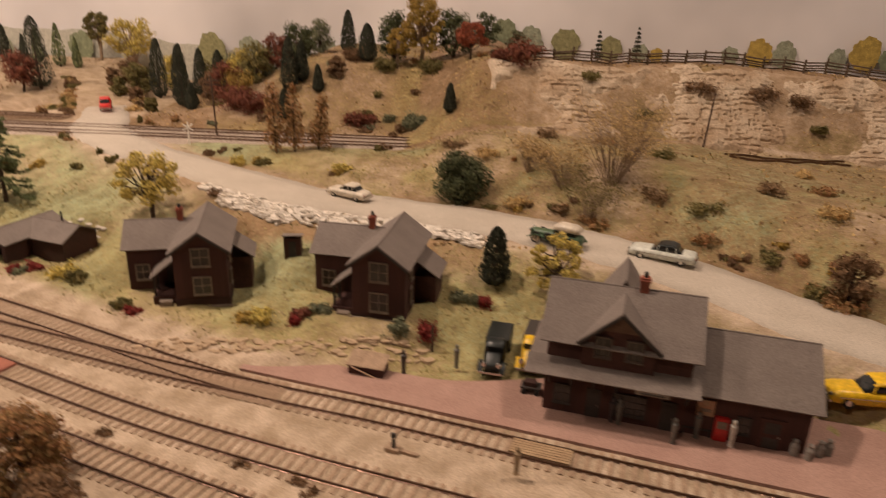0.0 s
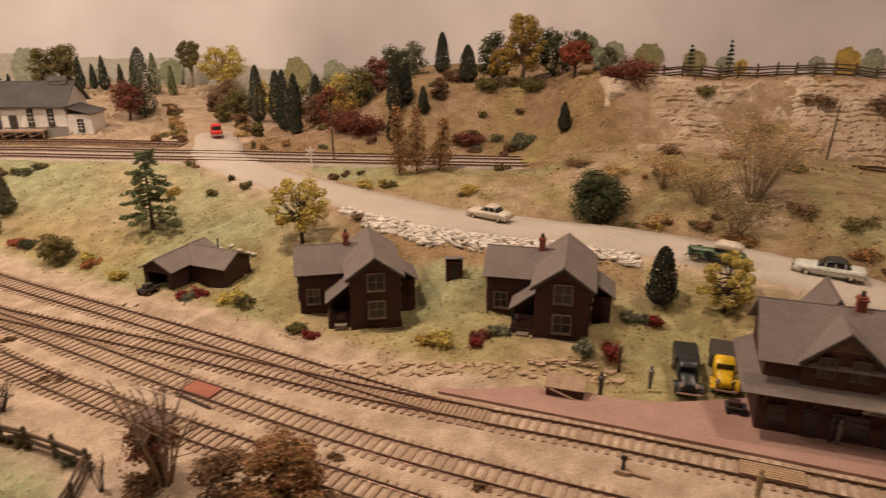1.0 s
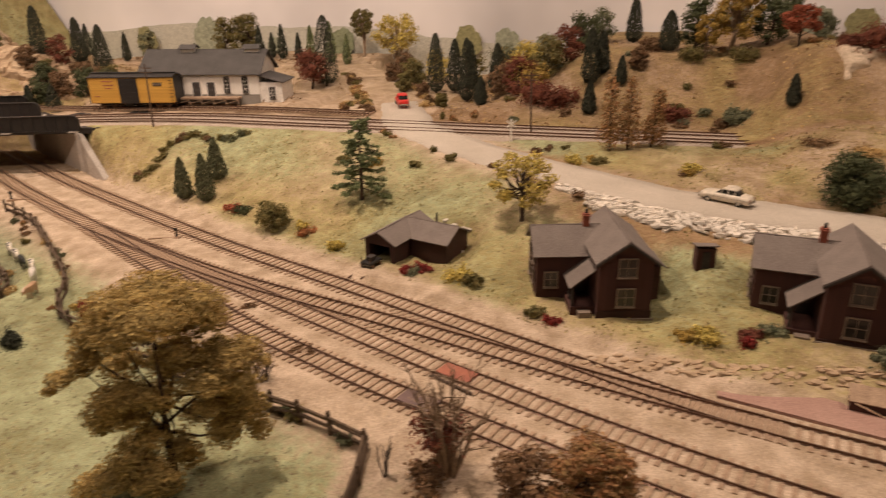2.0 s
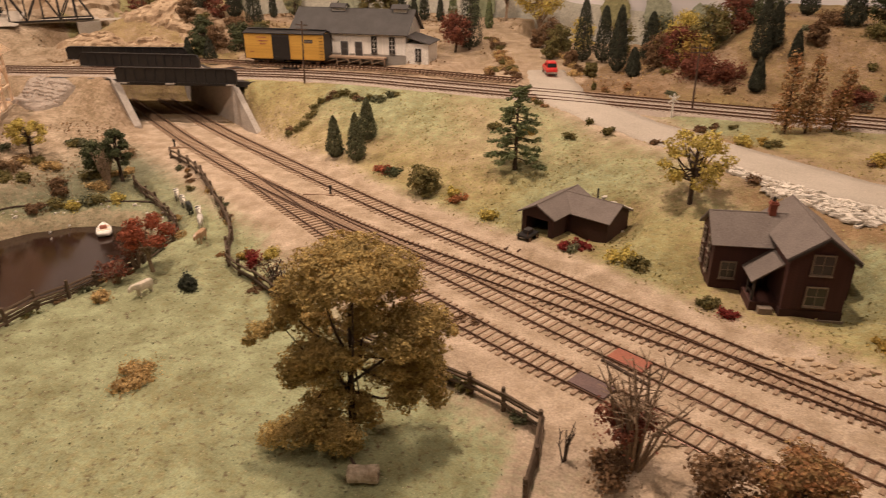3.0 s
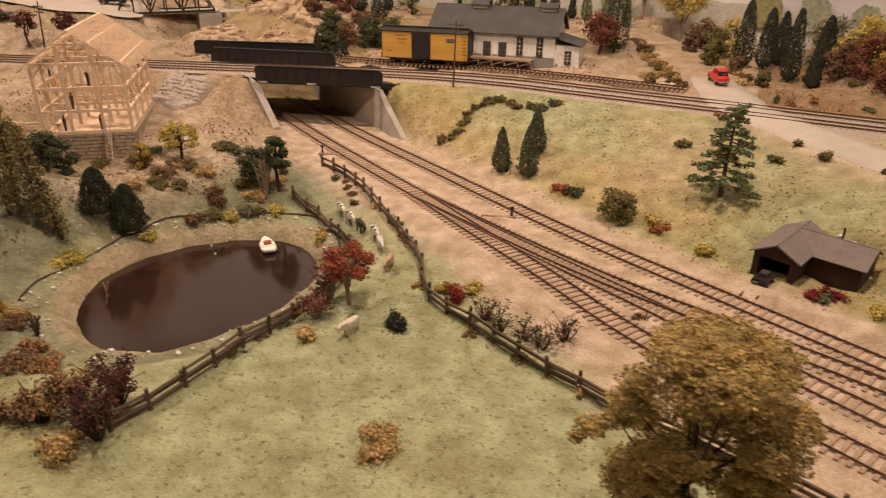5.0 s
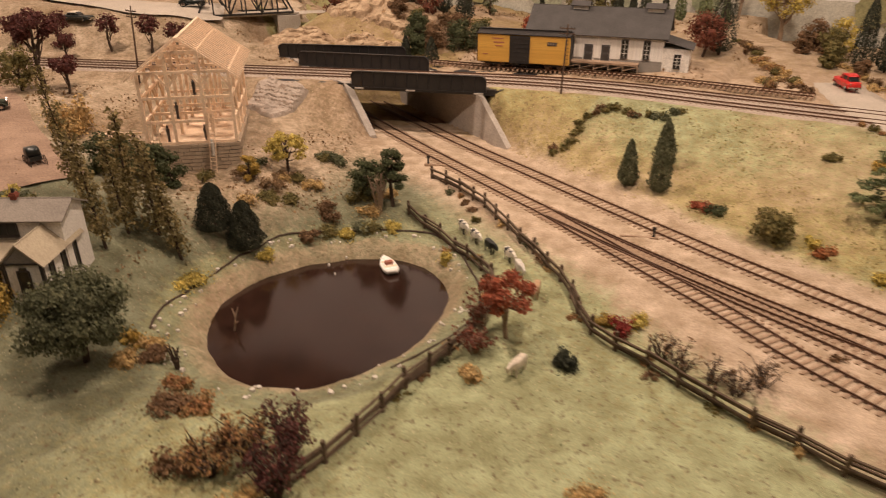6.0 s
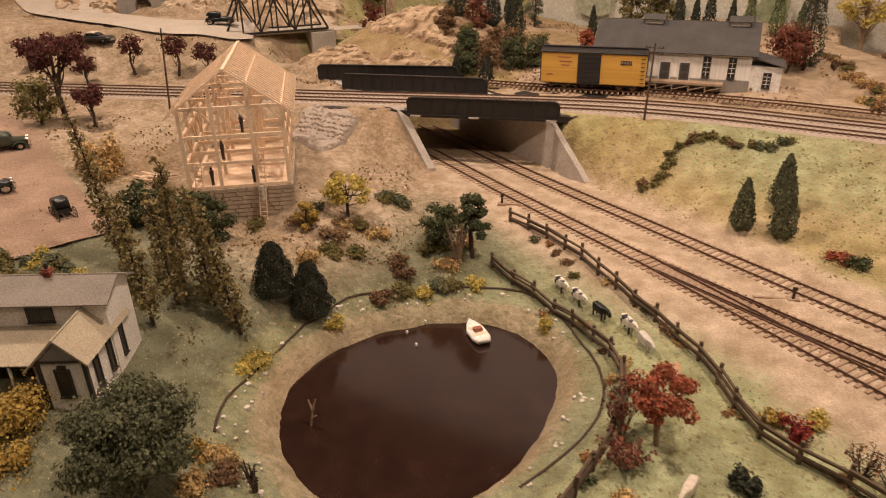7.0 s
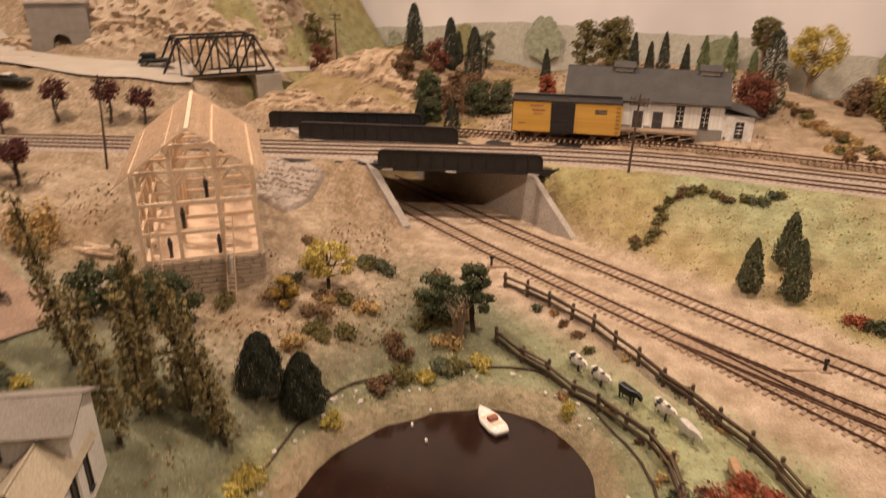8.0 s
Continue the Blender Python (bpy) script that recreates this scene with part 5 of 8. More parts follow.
def build_farmhouse():
    """Origin at the front gable's left corner."""
    f = thing("farmhouse", pose(-0.979, 0.418, 0.010, 0, 0, 31), "white farmhouse with buff shingled gable roof and dark arched windows", "farmhouse")
    W, D, eave, ridge = 0.0275, 0.058, 0.0315, 0.0455
    bm = bmesh.new()
    gable_walls(bm, 0, 0, W, D, -0.010, eave, ridge, "y")
    part("wall", bm, WHITE, f, "white boarded walls with black corner trim")
    gable_roof(f, 0, 0, W, D, eave, ridge, "y", FARMROOF, 0.003)
    bm = bmesh.new()
    g0 = [bm.verts.new(p) for p in ((0.0015, -0.0004, eave), (W - 0.0015, -0.0004, eave), (W / 2, -0.0004, ridge - 0.0015))]
    g1 = [bm.verts.new((v.co.x, -0.0012, v.co.z)) for v in g0]
    bm.faces.new(g0)
    bm.faces.new(g1[::-1])
    for k in range(3):
        bm.faces.new((g0[k], g1[k], g1[(k + 1) % 3], g0[(k + 1) % 3]))
    bmesh.ops.recalc_face_normals(bm, faces=bm.faces)
    part("gable_board", bm, GREYBASE, f, "grey gable panel")
    part("gable_trim", boxes(((-0.001, -0.0018, eave - 0.0012), (W + 0.001, -0.0005, eave + 0.0002))), DARKTRIM, f)
    for x in (0.0, W):
        part("corner_trim", boxes(((x - 0.0012, -0.0012, -0.004), (x + 0.0012, 0.0012, eave))), DARKTRIM, f)
    window(f, W / 2, 0.006, 0.0085, 0.0190, -0.0007, 1, 1, DARKTRIM, arch=True)
    side = Matrix.Translation((W, 0, 0)) @ Matrix.Rotation(math.pi / 2, 4, "Z")
    for y in (0.011, 0.029, 0.047):
        window(f, y, 0.005, 0.0048, 0.0215, -0.0007, 1, 1, DARKTRIM, side)
    bm = bmesh.new()
    gable_walls(bm, -0.075, 0.036, W + 0.001, 0.071, -0.010, 0.0515, 0.0600, "x")
    part("wall", bm, WHITE, f)
    gable_roof(f, -0.075, 0.036, W + 0.001, 0.071, 0.0515, 0.0600, "x", FARMGREY, 0.004)
    window(f, -0.013, 0.0375, 0.016, 0.0105, 0.0354, 1, 2, DARKTRIM)
    window(f, -0.048, 0.0375, 0.010, 0.0105, 0.0354, 1, 2, DARKTRIM)
    chimney(f, -0.012, 0.0535, 0.058, 0.066, 0.0045)
    bm = bmesh.new()
    slab(bm, [(-0.066, 0.008, 0.0215), (-0.001, 0.008, 0.0215), (-0.001, 0.036, 0.0330), (-0.066, 0.036, 0.0330)], 0.001)
    part("porch_roof", bm, FARMROOF, f)
    bm = bmesh.new()
    slab(bm, [(-0.012, 0.002, 0.0205), (-0.0025, 0.002, 0.0290), (-0.0025, 0.030, 0.0290), (-0.012, 0.030, 0.0205)], 0.001)
    part("porch_roof", bm, FARMROOF, f)
    for x in (-0.062, -0.044, -0.026, -0.010):
        part("porch_post", boxes(((x, 0.009, -0.006), (x + 0.0014, 0.0104, 0.0220))), WHITE, f)
    part("porch_floor", boxes(((-0.066, 0.006, -0.008), (-0.001, 0.036, 0.001))), DARKTRIM, f)
    for x in (-0.052, -0.032):
        window(f, x, 0.006, 0.006, 0.014, 0.0354, 1, 1, DARKTRIM)
    door(f, -0.014, 0.001, 0.008, 0.018, 0.0354, DARKTRIM)
    return f


build_farmhouse()

# ---- trees ----
def big_oak():
    """The tall tan tree in the meadow, its foliage in separate cushions."""
    rng = rng_next()
    t = thing("tree", Matrix.Translation((-0.379, 0.464, ground_at(-0.379, 0.464))), "tall tan and olive flocked tree with open limbs in the meadow", "tree")
    # along the meadow, across it, height, half width, half height
    dome = [(0.005, 0, 0.121, 0.021, 0.0085), (-0.014, -0.006, 0.117, 0.0135, 0.0095), (0.027, 0.004, 0.110, 0.015, 0.0097), (0.006, -0.016, 0.115, 0.0214, 0.0096), (0.034, 0, 0.102, 0.009, 0.0086), (-0.027, 0, 0.101, 0.010, 0.0086), (-0.010, -0.014, 0.106, 0.0142, 0.0071), (0.017, 0.012, 0.095, 0.0164, 0.0077), (-0.006, 0.016, 0.110, 0.0125, 0.0075)]
    left = [(-0.030, 0, 0.090, 0.0099, 0.0064), (-0.045, 0, 0.078, 0.0077, 0.0045), (-0.051, 0, 0.072, 0.0042, 0.003), (-0.034, 0, 0.082, 0.0071, 0.0038), (-0.016, -0.008, 0.069, 0.0147, 0.0076), (-0.027, -0.004, 0.057, 0.0115, 0.0085), (-0.007, -0.012, 0.068, 0.0087, 0.007), (-0.014, -0.002, 0.052, 0.0135, 0.0067), (-0.031, 0, 0.046, 0.0069, 0.0053)]
    right = [(0.037, 0, 0.078, 0.0163, 0.0107), (0.049, 0.004, 0.078, 0.009, 0.0084), (0.027, -0.010, 0.072, 0.014, 0.0082), (0.043, -0.004, 0.064, 0.012, 0.0084), (0.057, 0, 0.072, 0.0042, 0.0042), (0.042, 0.006, 0.041, 0.014, 0.0108), (0.032, 0, 0.038, 0.012, 0.0095), (0.049, 0.006, 0.025, 0.0086, 0.0073), (0.026, -0.008, 0.054, 0.0084, 0.0054)]
    heart = [(0.030, 0.004, 0.027, 0.0105, 0.0080), (-0.006, -0.004, 0.038, 0.0100, 0.0070), (0.000, 0.000, 0.060, 0.013, 0.0090), (0.012, -0.002, 0.084, 0.013, 0.0090), (0.038, 0.002, 0.051, 0.014, 0.0095), (0.016, 0.004, 0.044, 0.009, 0.0070), (0.005, 0.012, 0.074, 0.011, 0.0115), (-0.019, 0.014, 0.075, 0.0125, 0.0067), (0.016, 0.016, 0.073, 0.0111, 0.0086), (0.032, 0.010, 0.078, 0.0091, 0.0073)]
    skirt = [(-0.018, -0.004, 0.026, 0.0134, 0.0086), (-0.031, 0, 0.013, 0.0152, 0.0073), (-0.045, 0, 0.009, 0.0094, 0.0054), (-0.008, -0.012, 0.017, 0.0147, 0.0090), (-0.020, 0.004, 0.011, 0.0157, 0.0068), (0.006, 0, 0.026, 0.0090, 0.0104), (0.009, 0.006, 0.014, 0.0095, 0.0080), (-0.002, -0.010, 0.008, 0.0092, 0.0046), (-0.018, 0.006, 0.028, 0.0097, 0.0049)]
    cushions = dome + left + right + heart + skirt
    cs = [(0.871 * a - 0.492 * b, 0.492 * a + 0.871 * b, z) for a, b, z, r, q in cushions]
    rs = [(r, r * 0.95, q) for a, b, z, r, q in cushions]
    bm = bmesh.new()
    limbs(bm, (0, 0, -0.003), (0.002, 0.002, 0.088), 0.0026, rng, cs[::3])
    part("trunk", bm, BARK, t)
    leaf_part("crown", flakes(cs, rs, 60000, 0.0015, rng, 0.62), LEAF["tan"], t)
    return t


def poplar(x, y, h, wide=1.0, kind="poplar", label="slender brown green poplar with sparse leaves", tilt=-0.10, count=1400):
    """A slender leaning tree, sparse leaves all the way up its short twigs."""
    rng = rng_next()
    t = thing("tree", Matrix.Translation((x, y, ground_at(x, y))), label, "tree", "slender trees")
    lean = Vector((tilt * h + 0.004 * rng.normal(), 0.004 * rng.normal(), h))
    cs, rs = [], []
    for k in range(34):
        f = 0.12 + 0.86 * (k + rng.random()) / 34
        q = 0.0085 * wide * (1.05 - 0.65 * f) * (0.5 + 0.7 * rng.random())
        w = k * 2.4
        cs.append((lean.x * f + q * math.cos(w), lean.y * f + q * math.sin(w), h * f))
        r = 0.0060 * wide * (1.15 - 0.6 * f)
        rs.append((r, r, r * 1.3))
    bm = bmesh.new()
    rod(bm, (0, 0, -0.003), lean * 0.97, 0.0016, 0.0003, 6)
    for c in cs:
        b = Vector((lean.x, lean.y, h)) * max(0, c[2] / h - 0.06)
        rod(bm, b, c, 0.0004, 0.0002, 4)
    part("trunk", bm, BARK, t)
    leaf_part("crown", flakes(cs, rs, count, 0.0026, rng, 0.3, False), LEAF[kind], t)


def open_pine(x, y, h, wide, label):
    """A ragged conifer: a bare trunk showing between drooping tufted boughs."""
    rng = rng_next()
    t = thing("conifer", Matrix.Translation((x, y, ground_at(x, y))), label, "tree")
    bm = bmesh.new()
    rod(bm, (0, 0, -0.003), (0.001, 0, h * 0.97), 0.0026, 0.0004, 8)
    cs, rs = [], []
    for k in range(46):
        f = 0.13 + 0.85 * k / 45
        w = k * 2.4 + 0.5 * rng.normal()
        reach = wide * 0.5 * (1 - 0.86 * f) ** 0.62 * (0.55 + 0.6 * rng.random())
        tip = Vector((reach * math.cos(w), reach * math.sin(w), h * f - 0.10 * reach))
        rod(bm, (0, 0, h * f + 0.002), tip, 0.0006, 0.0002, 4)
        for g in (0.45, 0.72, 0.96):
            q = wide * (0.050 + 0.045 * rng.random()) * (1.15 - 0.4 * f)
            cs.append((tip.x * g, tip.y * g, h * f + 0.002 + (tip.z - h * f - 0.002) * g + 0.001 * rng.normal()))
            rs.append((q, q, q * 0.5))
    part("trunk", bm, BARK, t)
    leaf_part("crown", flakes(cs, rs, 6500, 0.0023, rng, 0.35, False), LEAF["spruce"], t)


big_oak()
broad_tree(-0.886, 0.409, 0.066, 0.074, "oak", "round grey olive oak tree on the farm lawn", 0.36, 22, 17000, 0.0019, puff=0.72)
for x, y, h in ((-0.995, 0.508, 0.104), (-1.066, 0.541, 0.122), (-1.020, 0.555, 0.100), (-0.982, 0.553, 0.096), (-0.955, 0.551, 0.106), (-1.000, 0.535, 0.090)):
    poplar(x, y, h)
for x, y, h, w in ((-0.938, 0.612, 0.050, 0.040), (-0.962, 0.599, 0.048, 0.040)):
    cone_tree(x, y, h, w, "cypress", "dense blackish green clipped evergreen by the farm", 11000, 0.0014, 0.50)
broad_tree(-0.993, 0.736, 0.046, 0.054, "yellow", "small yellow green tree with a leaning trunk", 0.40, 18, 2000, 0.0024, puff=0.48)
broad_tree(-0.862, 0.750, 0.066, 0.036, "green", "dark green bushy tree beside the cow lane", 0.35, 14, 3000, 0.0023, puff=0.65)
broad_tree(-0.895, 0.750, 0.046, 0.046, "green", "low dark green tree on the bank", 0.3, 14, 2600, 0.0023, puff=0.6)
twig_bush(-0.868, 0.734, 0.056, 0.026, "pale leafless dead tree among green bushes", None, 14, 0, thick=1.8)
broad_tree(-0.650, 0.584, 0.052, 0.050, "rust", "small spreading tree with bright rust red leaves and pale trunk", 0.56, 15, 2600, 0.0022, bark=PALEBARK, puff=0.55, cores=False)
twig_bush(-0.672, 0.587, 0.036, 0.026, "maroon leaved shrub by the pond fence", "maroon", 16, 420)
twig_bush(-0.662, 0.556, 0.022, 0.030, "maroon leaved shrub by the pond fence", "maroon", 16, 420)
open_pine(-0.418, 0.875, 0.090, 0.064, "tall irregular green conifer with open tufted boughs on the grassy bank")
for x, y, h, w in ((-0.654, 0.890, 0.051, 0.025), (-0.619, 0.882, 0.058, 0.027), (-0.626, 0.922, 0.053, 0.028)):
    cone_tree(x, y, h, w, "oak", "small grey green cone-shaped evergreen on the bank", 2600, 0.0023, 0.6)
broad_tree(-0.500, 0.825, 0.030, 0.038, "olive", "low bushy olive tree on the bank", 0.15, 9, 1800, 0.0026)
broad_tree(-0.234, 0.828, 0.070, 0.082, "yellow", "yellow green tree with drooping leaf clumps behind a house", 0.34, 30, 3000, 0.0026, puff=0.36, cores=False)
cone_tree(0.107, 0.733, 0.052, 0.029, "cypress", "dark green cypress beside the station yard", 3400, 0.0022, 0.42)
broad_tree(0.155, 0.716, 0.054, 0.060, "yellow", "sparse yellow leaved tree behind the station", 0.2, 26, 2000, 0.0025, puff=0.36, cores=False)
broad_tree(0.072, 0.899, 0.050, 0.060, "green", "big round dark green bush beside the road", 0.12, 14, 6000, 0.0026)
for x, y, h in ((-0.158, 1.007, 0.086), (-0.138, 1.016, 0.084), (-0.112, 1.030, 0.068)):
    poplar(x, y, h, 1.25, "russet", "slim russet and green autumn tree beside the main line", 0.02, 1500)
for x, y, h, w in ((-0.462, 1.362, 0.100, 0.036), (-0.391, 1.287, 0.100, 0.031), (-0.414, 1.423, 0.084, 0.031), (-0.431, 1.373, 0.090, 0.034), (-0.353, 1.352, 0.080, 0.034), (-0.192, 1.171, 0.044, 0.022), (-0.361, 1.250, 0.040, 0.024), (-1.142, 1.225, 0.084, 0.034), (-1.105, 1.275, 0.080, 0.032), (-1.072, 1.290, 0.084, 0.036), (-1.085, 1.122, 0.036, 0.018), (-0.360, 1.245, 0.034, 0.020), (-0.138, 1.388, 0.070, 0.030), (-0.089, 1.283, 0.057, 0.034), (-0.195, 1.215, 0.078, 0.030), (-0.152, 1.215, 0.040, 0.018), (-0.180, 1.232, 0.060, 0.024), (0.049, 1.100, 0.038, 0.018), (-0.652, 1.330, 0.118, 0.050)):
    cone_tree(x, y, h, w, "cypress", "dark columnar cypress on the wooded hillside", 4600, 0.0020, 0.46)
broad_tree(-0.005, 1.273, 0.106, 0.082, "gold", "large yellow gold autumn tree on the hilltop", 0.25, 34, 5200, 0.0030, bark=PALEBARK, puff=0.45)
broad_tree(-0.039, 1.262, 0.062, 0.046, "gold", "smaller yellow gold tree beside the tall one", 0.35, 16, 1800, 0.0030, bark=PALEBARK, puff=0.5)
broad_tree(0.043, 1.285, 0.070, 0.064, "green", "dark green tree behind the golden one", 0.15, 11, 2200, 0.0030)
broad_tree(-0.052, 1.300, 0.076, 0.052, "green", "dark green tree on the hilltop", 0.15, 11, 2200, 0.0030)
broad_tree(0.072, 1.227, 0.054, 0.054, "rust", "orange red round tree on the hilltop", 0.42, 16, 2400, 0.0027, puff=0.6)
broad_tree(-0.672, 1.312, 0.064, 0.066, "maroon", "round reddish brown tree beside the depot road", 0.3, 11, 2600, 0.0028)
for x, y, h, w in ((-0.665, 1.555, 0.096, 0.056), (-0.588, 1.535, 0.126, 0.110)):
    broad_tree(x, y, h, w, "olive" if w < 0.1 else "yellow", "tall drooping olive tree with pale trunk by the road", 0.48, 24, 3000, 0.0032, bark=PALEBARK, puff=0.5)
# hedgerow and wood behind the road and hill
for x, y, h, k in ((-0.520, 1.44, 0.045, "olive"), (-0.490, 1.49, 0.060, "yellow"), (-0.420, 1.48, 0.055, "olive"), (-0.350, 1.46, 0.060, "gold"), (-0.300, 1.42, 0.050, "yellow"), (-0.265, 1.36, 0.045, "grey"), (-0.225, 1.44, 0.050, "green"), (-0.330, 1.35, 0.045, "yellow"), (-0.290, 1.29, 0.036, "olive"), (0.095, 1.40, 0.055, "green"), (0.150, 1.42, 0.050, "grey"), (0.205, 1.43, 0.045, "grey"), (-0.540, 1.36, 0.030, "brown")):
    broad_tree(x, y, h, h * 0.85, k, "bushy mixed tree in the wood along the backdrop", 0.1, 9, 1100, 0.0034)
for x, y, h, k in ((-0.300, 1.240, 0.058, "maroon"), (-0.260, 1.260, 0.060, "olive"), (-0.330, 1.270, 0.050, "brown"), (-0.235, 1.290, 0.055, "maroon"), (-0.300, 1.330, 0.062, "yellow"), (-0.500, 1.360, 0.050, "olive"), (-0.530, 1.400, 0.050, "brown"), (-0.350, 1.400, 0.070, "grey"), (-0.215, 1.340, 0.060, "green"), (-0.190, 1.400, 0.055, "grey"), (-0.460, 1.270, 0.024, "brown"), (-0.420, 1.235, 0.022, "olive"), (-0.500, 1.300, 0.030, "olive"), (-0.130, 1.240, 0.028, "brown")):
    broad_tree(x, y, h, h * 0.9, k, "leafy autumn tree in the wood above the railway", 0.1, 10, 1500, 0.0032)
for x, h in ((-1.011, 0.056), (-0.862, 0.062), (-0.835, 0.048), (-0.813, 0.066), (-0.778, 0.050), (-0.751, 0.066), (-0.710, 0.080), (-0.676, 0.056), (-1.178, 0.060), (-1.272, 0.082)):
    cone_tree(x, 1.49, h, h * 0.36, "spruce" if x > -0.76 else "cypress", "dark evergreen standing behind the depot", 900, 0.0034, 0.6)
for x in (-0.945, -0.906, -0.890):
    broad_tree(x, 1.50, 0.086, 0.050, "olive", "feathery olive willow behind the depot", 0.12, 12, 1700, 0.0036)
broad_tree(-1.128, 1.50, 0.070, 0.036, "grey", "hazy grey green tree behind the depot", 0.1, 9, 1000, 0.0036)
for x, h in ((0.291, 0.110), (0.357, 0.114)):
    cone_tree(x, 1.44, h, 0.034, "cypress", "thin dark spruce behind the rail fence", 1300, 0.0030, 0.8, 15)
twig_bush(0.227, 0.887, 0.086, 0.110, "tall pale feathery shrub on the brown slope", "straw", 60, 3200, leaf=0.0016, thick=0.65)
twig_bush(0.180, 0.900, 0.046, 0.070, "pale feathery scrub on the brown slope", "straw", 30, 1300, leaf=0.0016, thick=0.65)
twig_bush(0.252, 0.930, 0.060, 0.060, "pale feathery scrub on the brown slope", "straw", 26, 1400, leaf=0.0016, thick=0.65)
twig_bush(0.200, 0.850, 0.050, 0.070, "pale olive feathery scrub above the road", "olive", 30, 1600, leaf=0.0016, thick=0.65)
twig_bush(0.145, 0.930, 0.040, 0.050, "pale feathery scrub on the brown slope", "straw", 26, 1200, leaf=0.0016, thick=0.65)
broad_tree(0.385, 0.700, 0.046, 0.044, "brown", "brown leaved tree on the slope past the road", 0.25, 8, 1300, 0.0028)
# the western farm
broad_tree(-1.412, 0.728, 0.104, 0.074, "plum", "tall dark maroon crowned tree by the farm lane", 0.66, 16, 3400, 0.0028, puff=0.55)
broad_tree(-1.418, 0.700, 0.054, 0.060, "olive", "bushy olive tree under a taller maroon one", 0.25, 9, 1600, 0.0032)
bush(-1.236, 0.650, 0.050, 0.044, "straw", "tall clump of tan ornamental grass", 1500, 0.0034)
for x, y in ((-1.356, 0.726),):
    broad_tree(x, y, 0.048, 0.036, "plum", "small flat-topped maroon tree by the lane", 0.66, 9, 1100, 0.0030)
for x, y, h in ((-1.527, 0.918, 0.060), (-1.462, 0.943, 0.060), (-1.423, 0.965, 0.050), (-1.62, 0.890, 0.062), (-1.70, 0.860, 0.050), (-1.56, 0.86, 0.040)):
    broad_tree(x, y, h, 0.036, "plum", "slim tree with a flat maroon crown on the far meadow", 0.55, 7, 700, 0.0032)
for x, y, h, k in ((-1.140, 1.190, 0.040, "brown"), (-1.112, 1.232, 0.052, "maroon"), (-1.108, 1.195, 0.034, "olive"), (-0.998, 1.215, 0.048, "olive"), (-0.965, 1.330, 0.038, "rust"), (-1.075, 1.225, 0.030, "brown")):
    broad_tree(x, y, h, h * 0.8, k, "shaggy brown and green bush tree on the cut slope", 0.05, 9, 1400, 0.0030)
cone_tree(-1.036, 1.119, 0.038, 0.027, "cypress", "small dark evergreen at the end of the girder", 900, 0.0026, 0.6)
for x, y, h, k in ((-1.324, 1.25, 0.055, "maroon"), (-1.40, 1.36, 0.075, "olive"), (-1.46, 1.34, 0.070, "green"), (-1.52, 1.30, 0.05, "brown"), (-1.60, 1.33, 0.06, "olive"), (-1.70, 1.30, 0.06, "olive")):
    broad_tree(x, y, h, h * 0.75, k, "rough tree on the rocky far hill", 0.2, 8, 1000, 0.0036)

for x, y, h, k in ((-1.094, 1.172, 0.046, "green"), (-1.052, 1.160, 0.040, "brown"), (-1.022, 1.182, 0.048, "green"), (-0.998, 1.206, 0.042, "oak"), (-1.040, 1.212, 0.050, "brown"), (-1.075, 1.140, 0.030, "green")):
    broad_tree(x, y, h, h * 0.95, k, "dark shaggy bush below the tall evergreens", 0.05, 11, 2200, 0.0026)

# ---- bushes and scrub ----
SCRUB = [(-0.276, 0.738, 0.030, 0.013, "yellow"), (-0.262, 0.734, 0.022, 0.010, "olive"), (-0.413, 0.789, 0.022, 0.010, "yellow"), (-0.460, 0.818, 0.022, 0.009, "orange"), (-0.470, 0.828, 0.018, 0.009, "yellow"), (-0.556, 0.858, 0.022, 0.013, "green"), (-0.570, 0.862, 0.022, 0.008, "rust"), (-0.047, 0.672, 0.018, 0.009, "maroon"), (-0.030, 0.676, 0.022, 0.010, "grey"), (-0.076, 0.670, 0.028, 0.009, "yellow"), (-0.090, 0.668, 0.018, 0.008, "gold")]
SCRUB2 = [(-0.204, 0.694, 0.018, 0.010, "olive"), (0.034, 0.652, 0.020, 0.010, "grey"), (0.082, 0.712, 0.026, 0.011, "grey"), (-0.379, 0.948, 0.020, 0.007, "olive"), (-0.335, 0.949, 0.020, 0.008, "olive"), (-0.281, 0.931, 0.016, 0.006, "brown"), (-0.470, 0.958, 0.018, 0.008, "olive"), (-0.196, 0.979, 0.024, 0.011, "yellow"), (-0.243, 1.007, 0.020, 0.010, "brown"), (-0.069, 0.966, 0.026, 0.010, "yellow"), (-0.169, 0.985, 0.018, 0.008, "olive")]
for x, y, w, h, k in SCRUB + SCRUB2:
    bush(x, y, w, h, k, {"yellow": "low yellow flowering scrub", "maroon": "low maroon shrub", "rust": "low rusty red shrub", "orange": "low orange brown shrub", "gold": "low golden shrub"}.get(k, "low tufted green brown scrub") + " on the grass", 420, 0.0024)
for x, y, w, h in ((-0.314, 0.752, 0.020, 0.010), (-0.328, 0.744, 0.016, 0.009), (0.055, 0.657, 0.022, 0.015), (0.099, 0.712, 0.016, 0.009), (-0.188, 0.684, 0.015, 0.006), (-0.579, 0.630, 0.022, 0.015), (-0.048, 0.664, 0.012, 0.008)):
    bush(x, y, w, h, "red", "small round crimson flock bush", 500, 0.0020)
bush(-0.320, 0.742, 0.014, 0.008, "grey", "small grey green shrub among crimson ones", 320, 0.002)
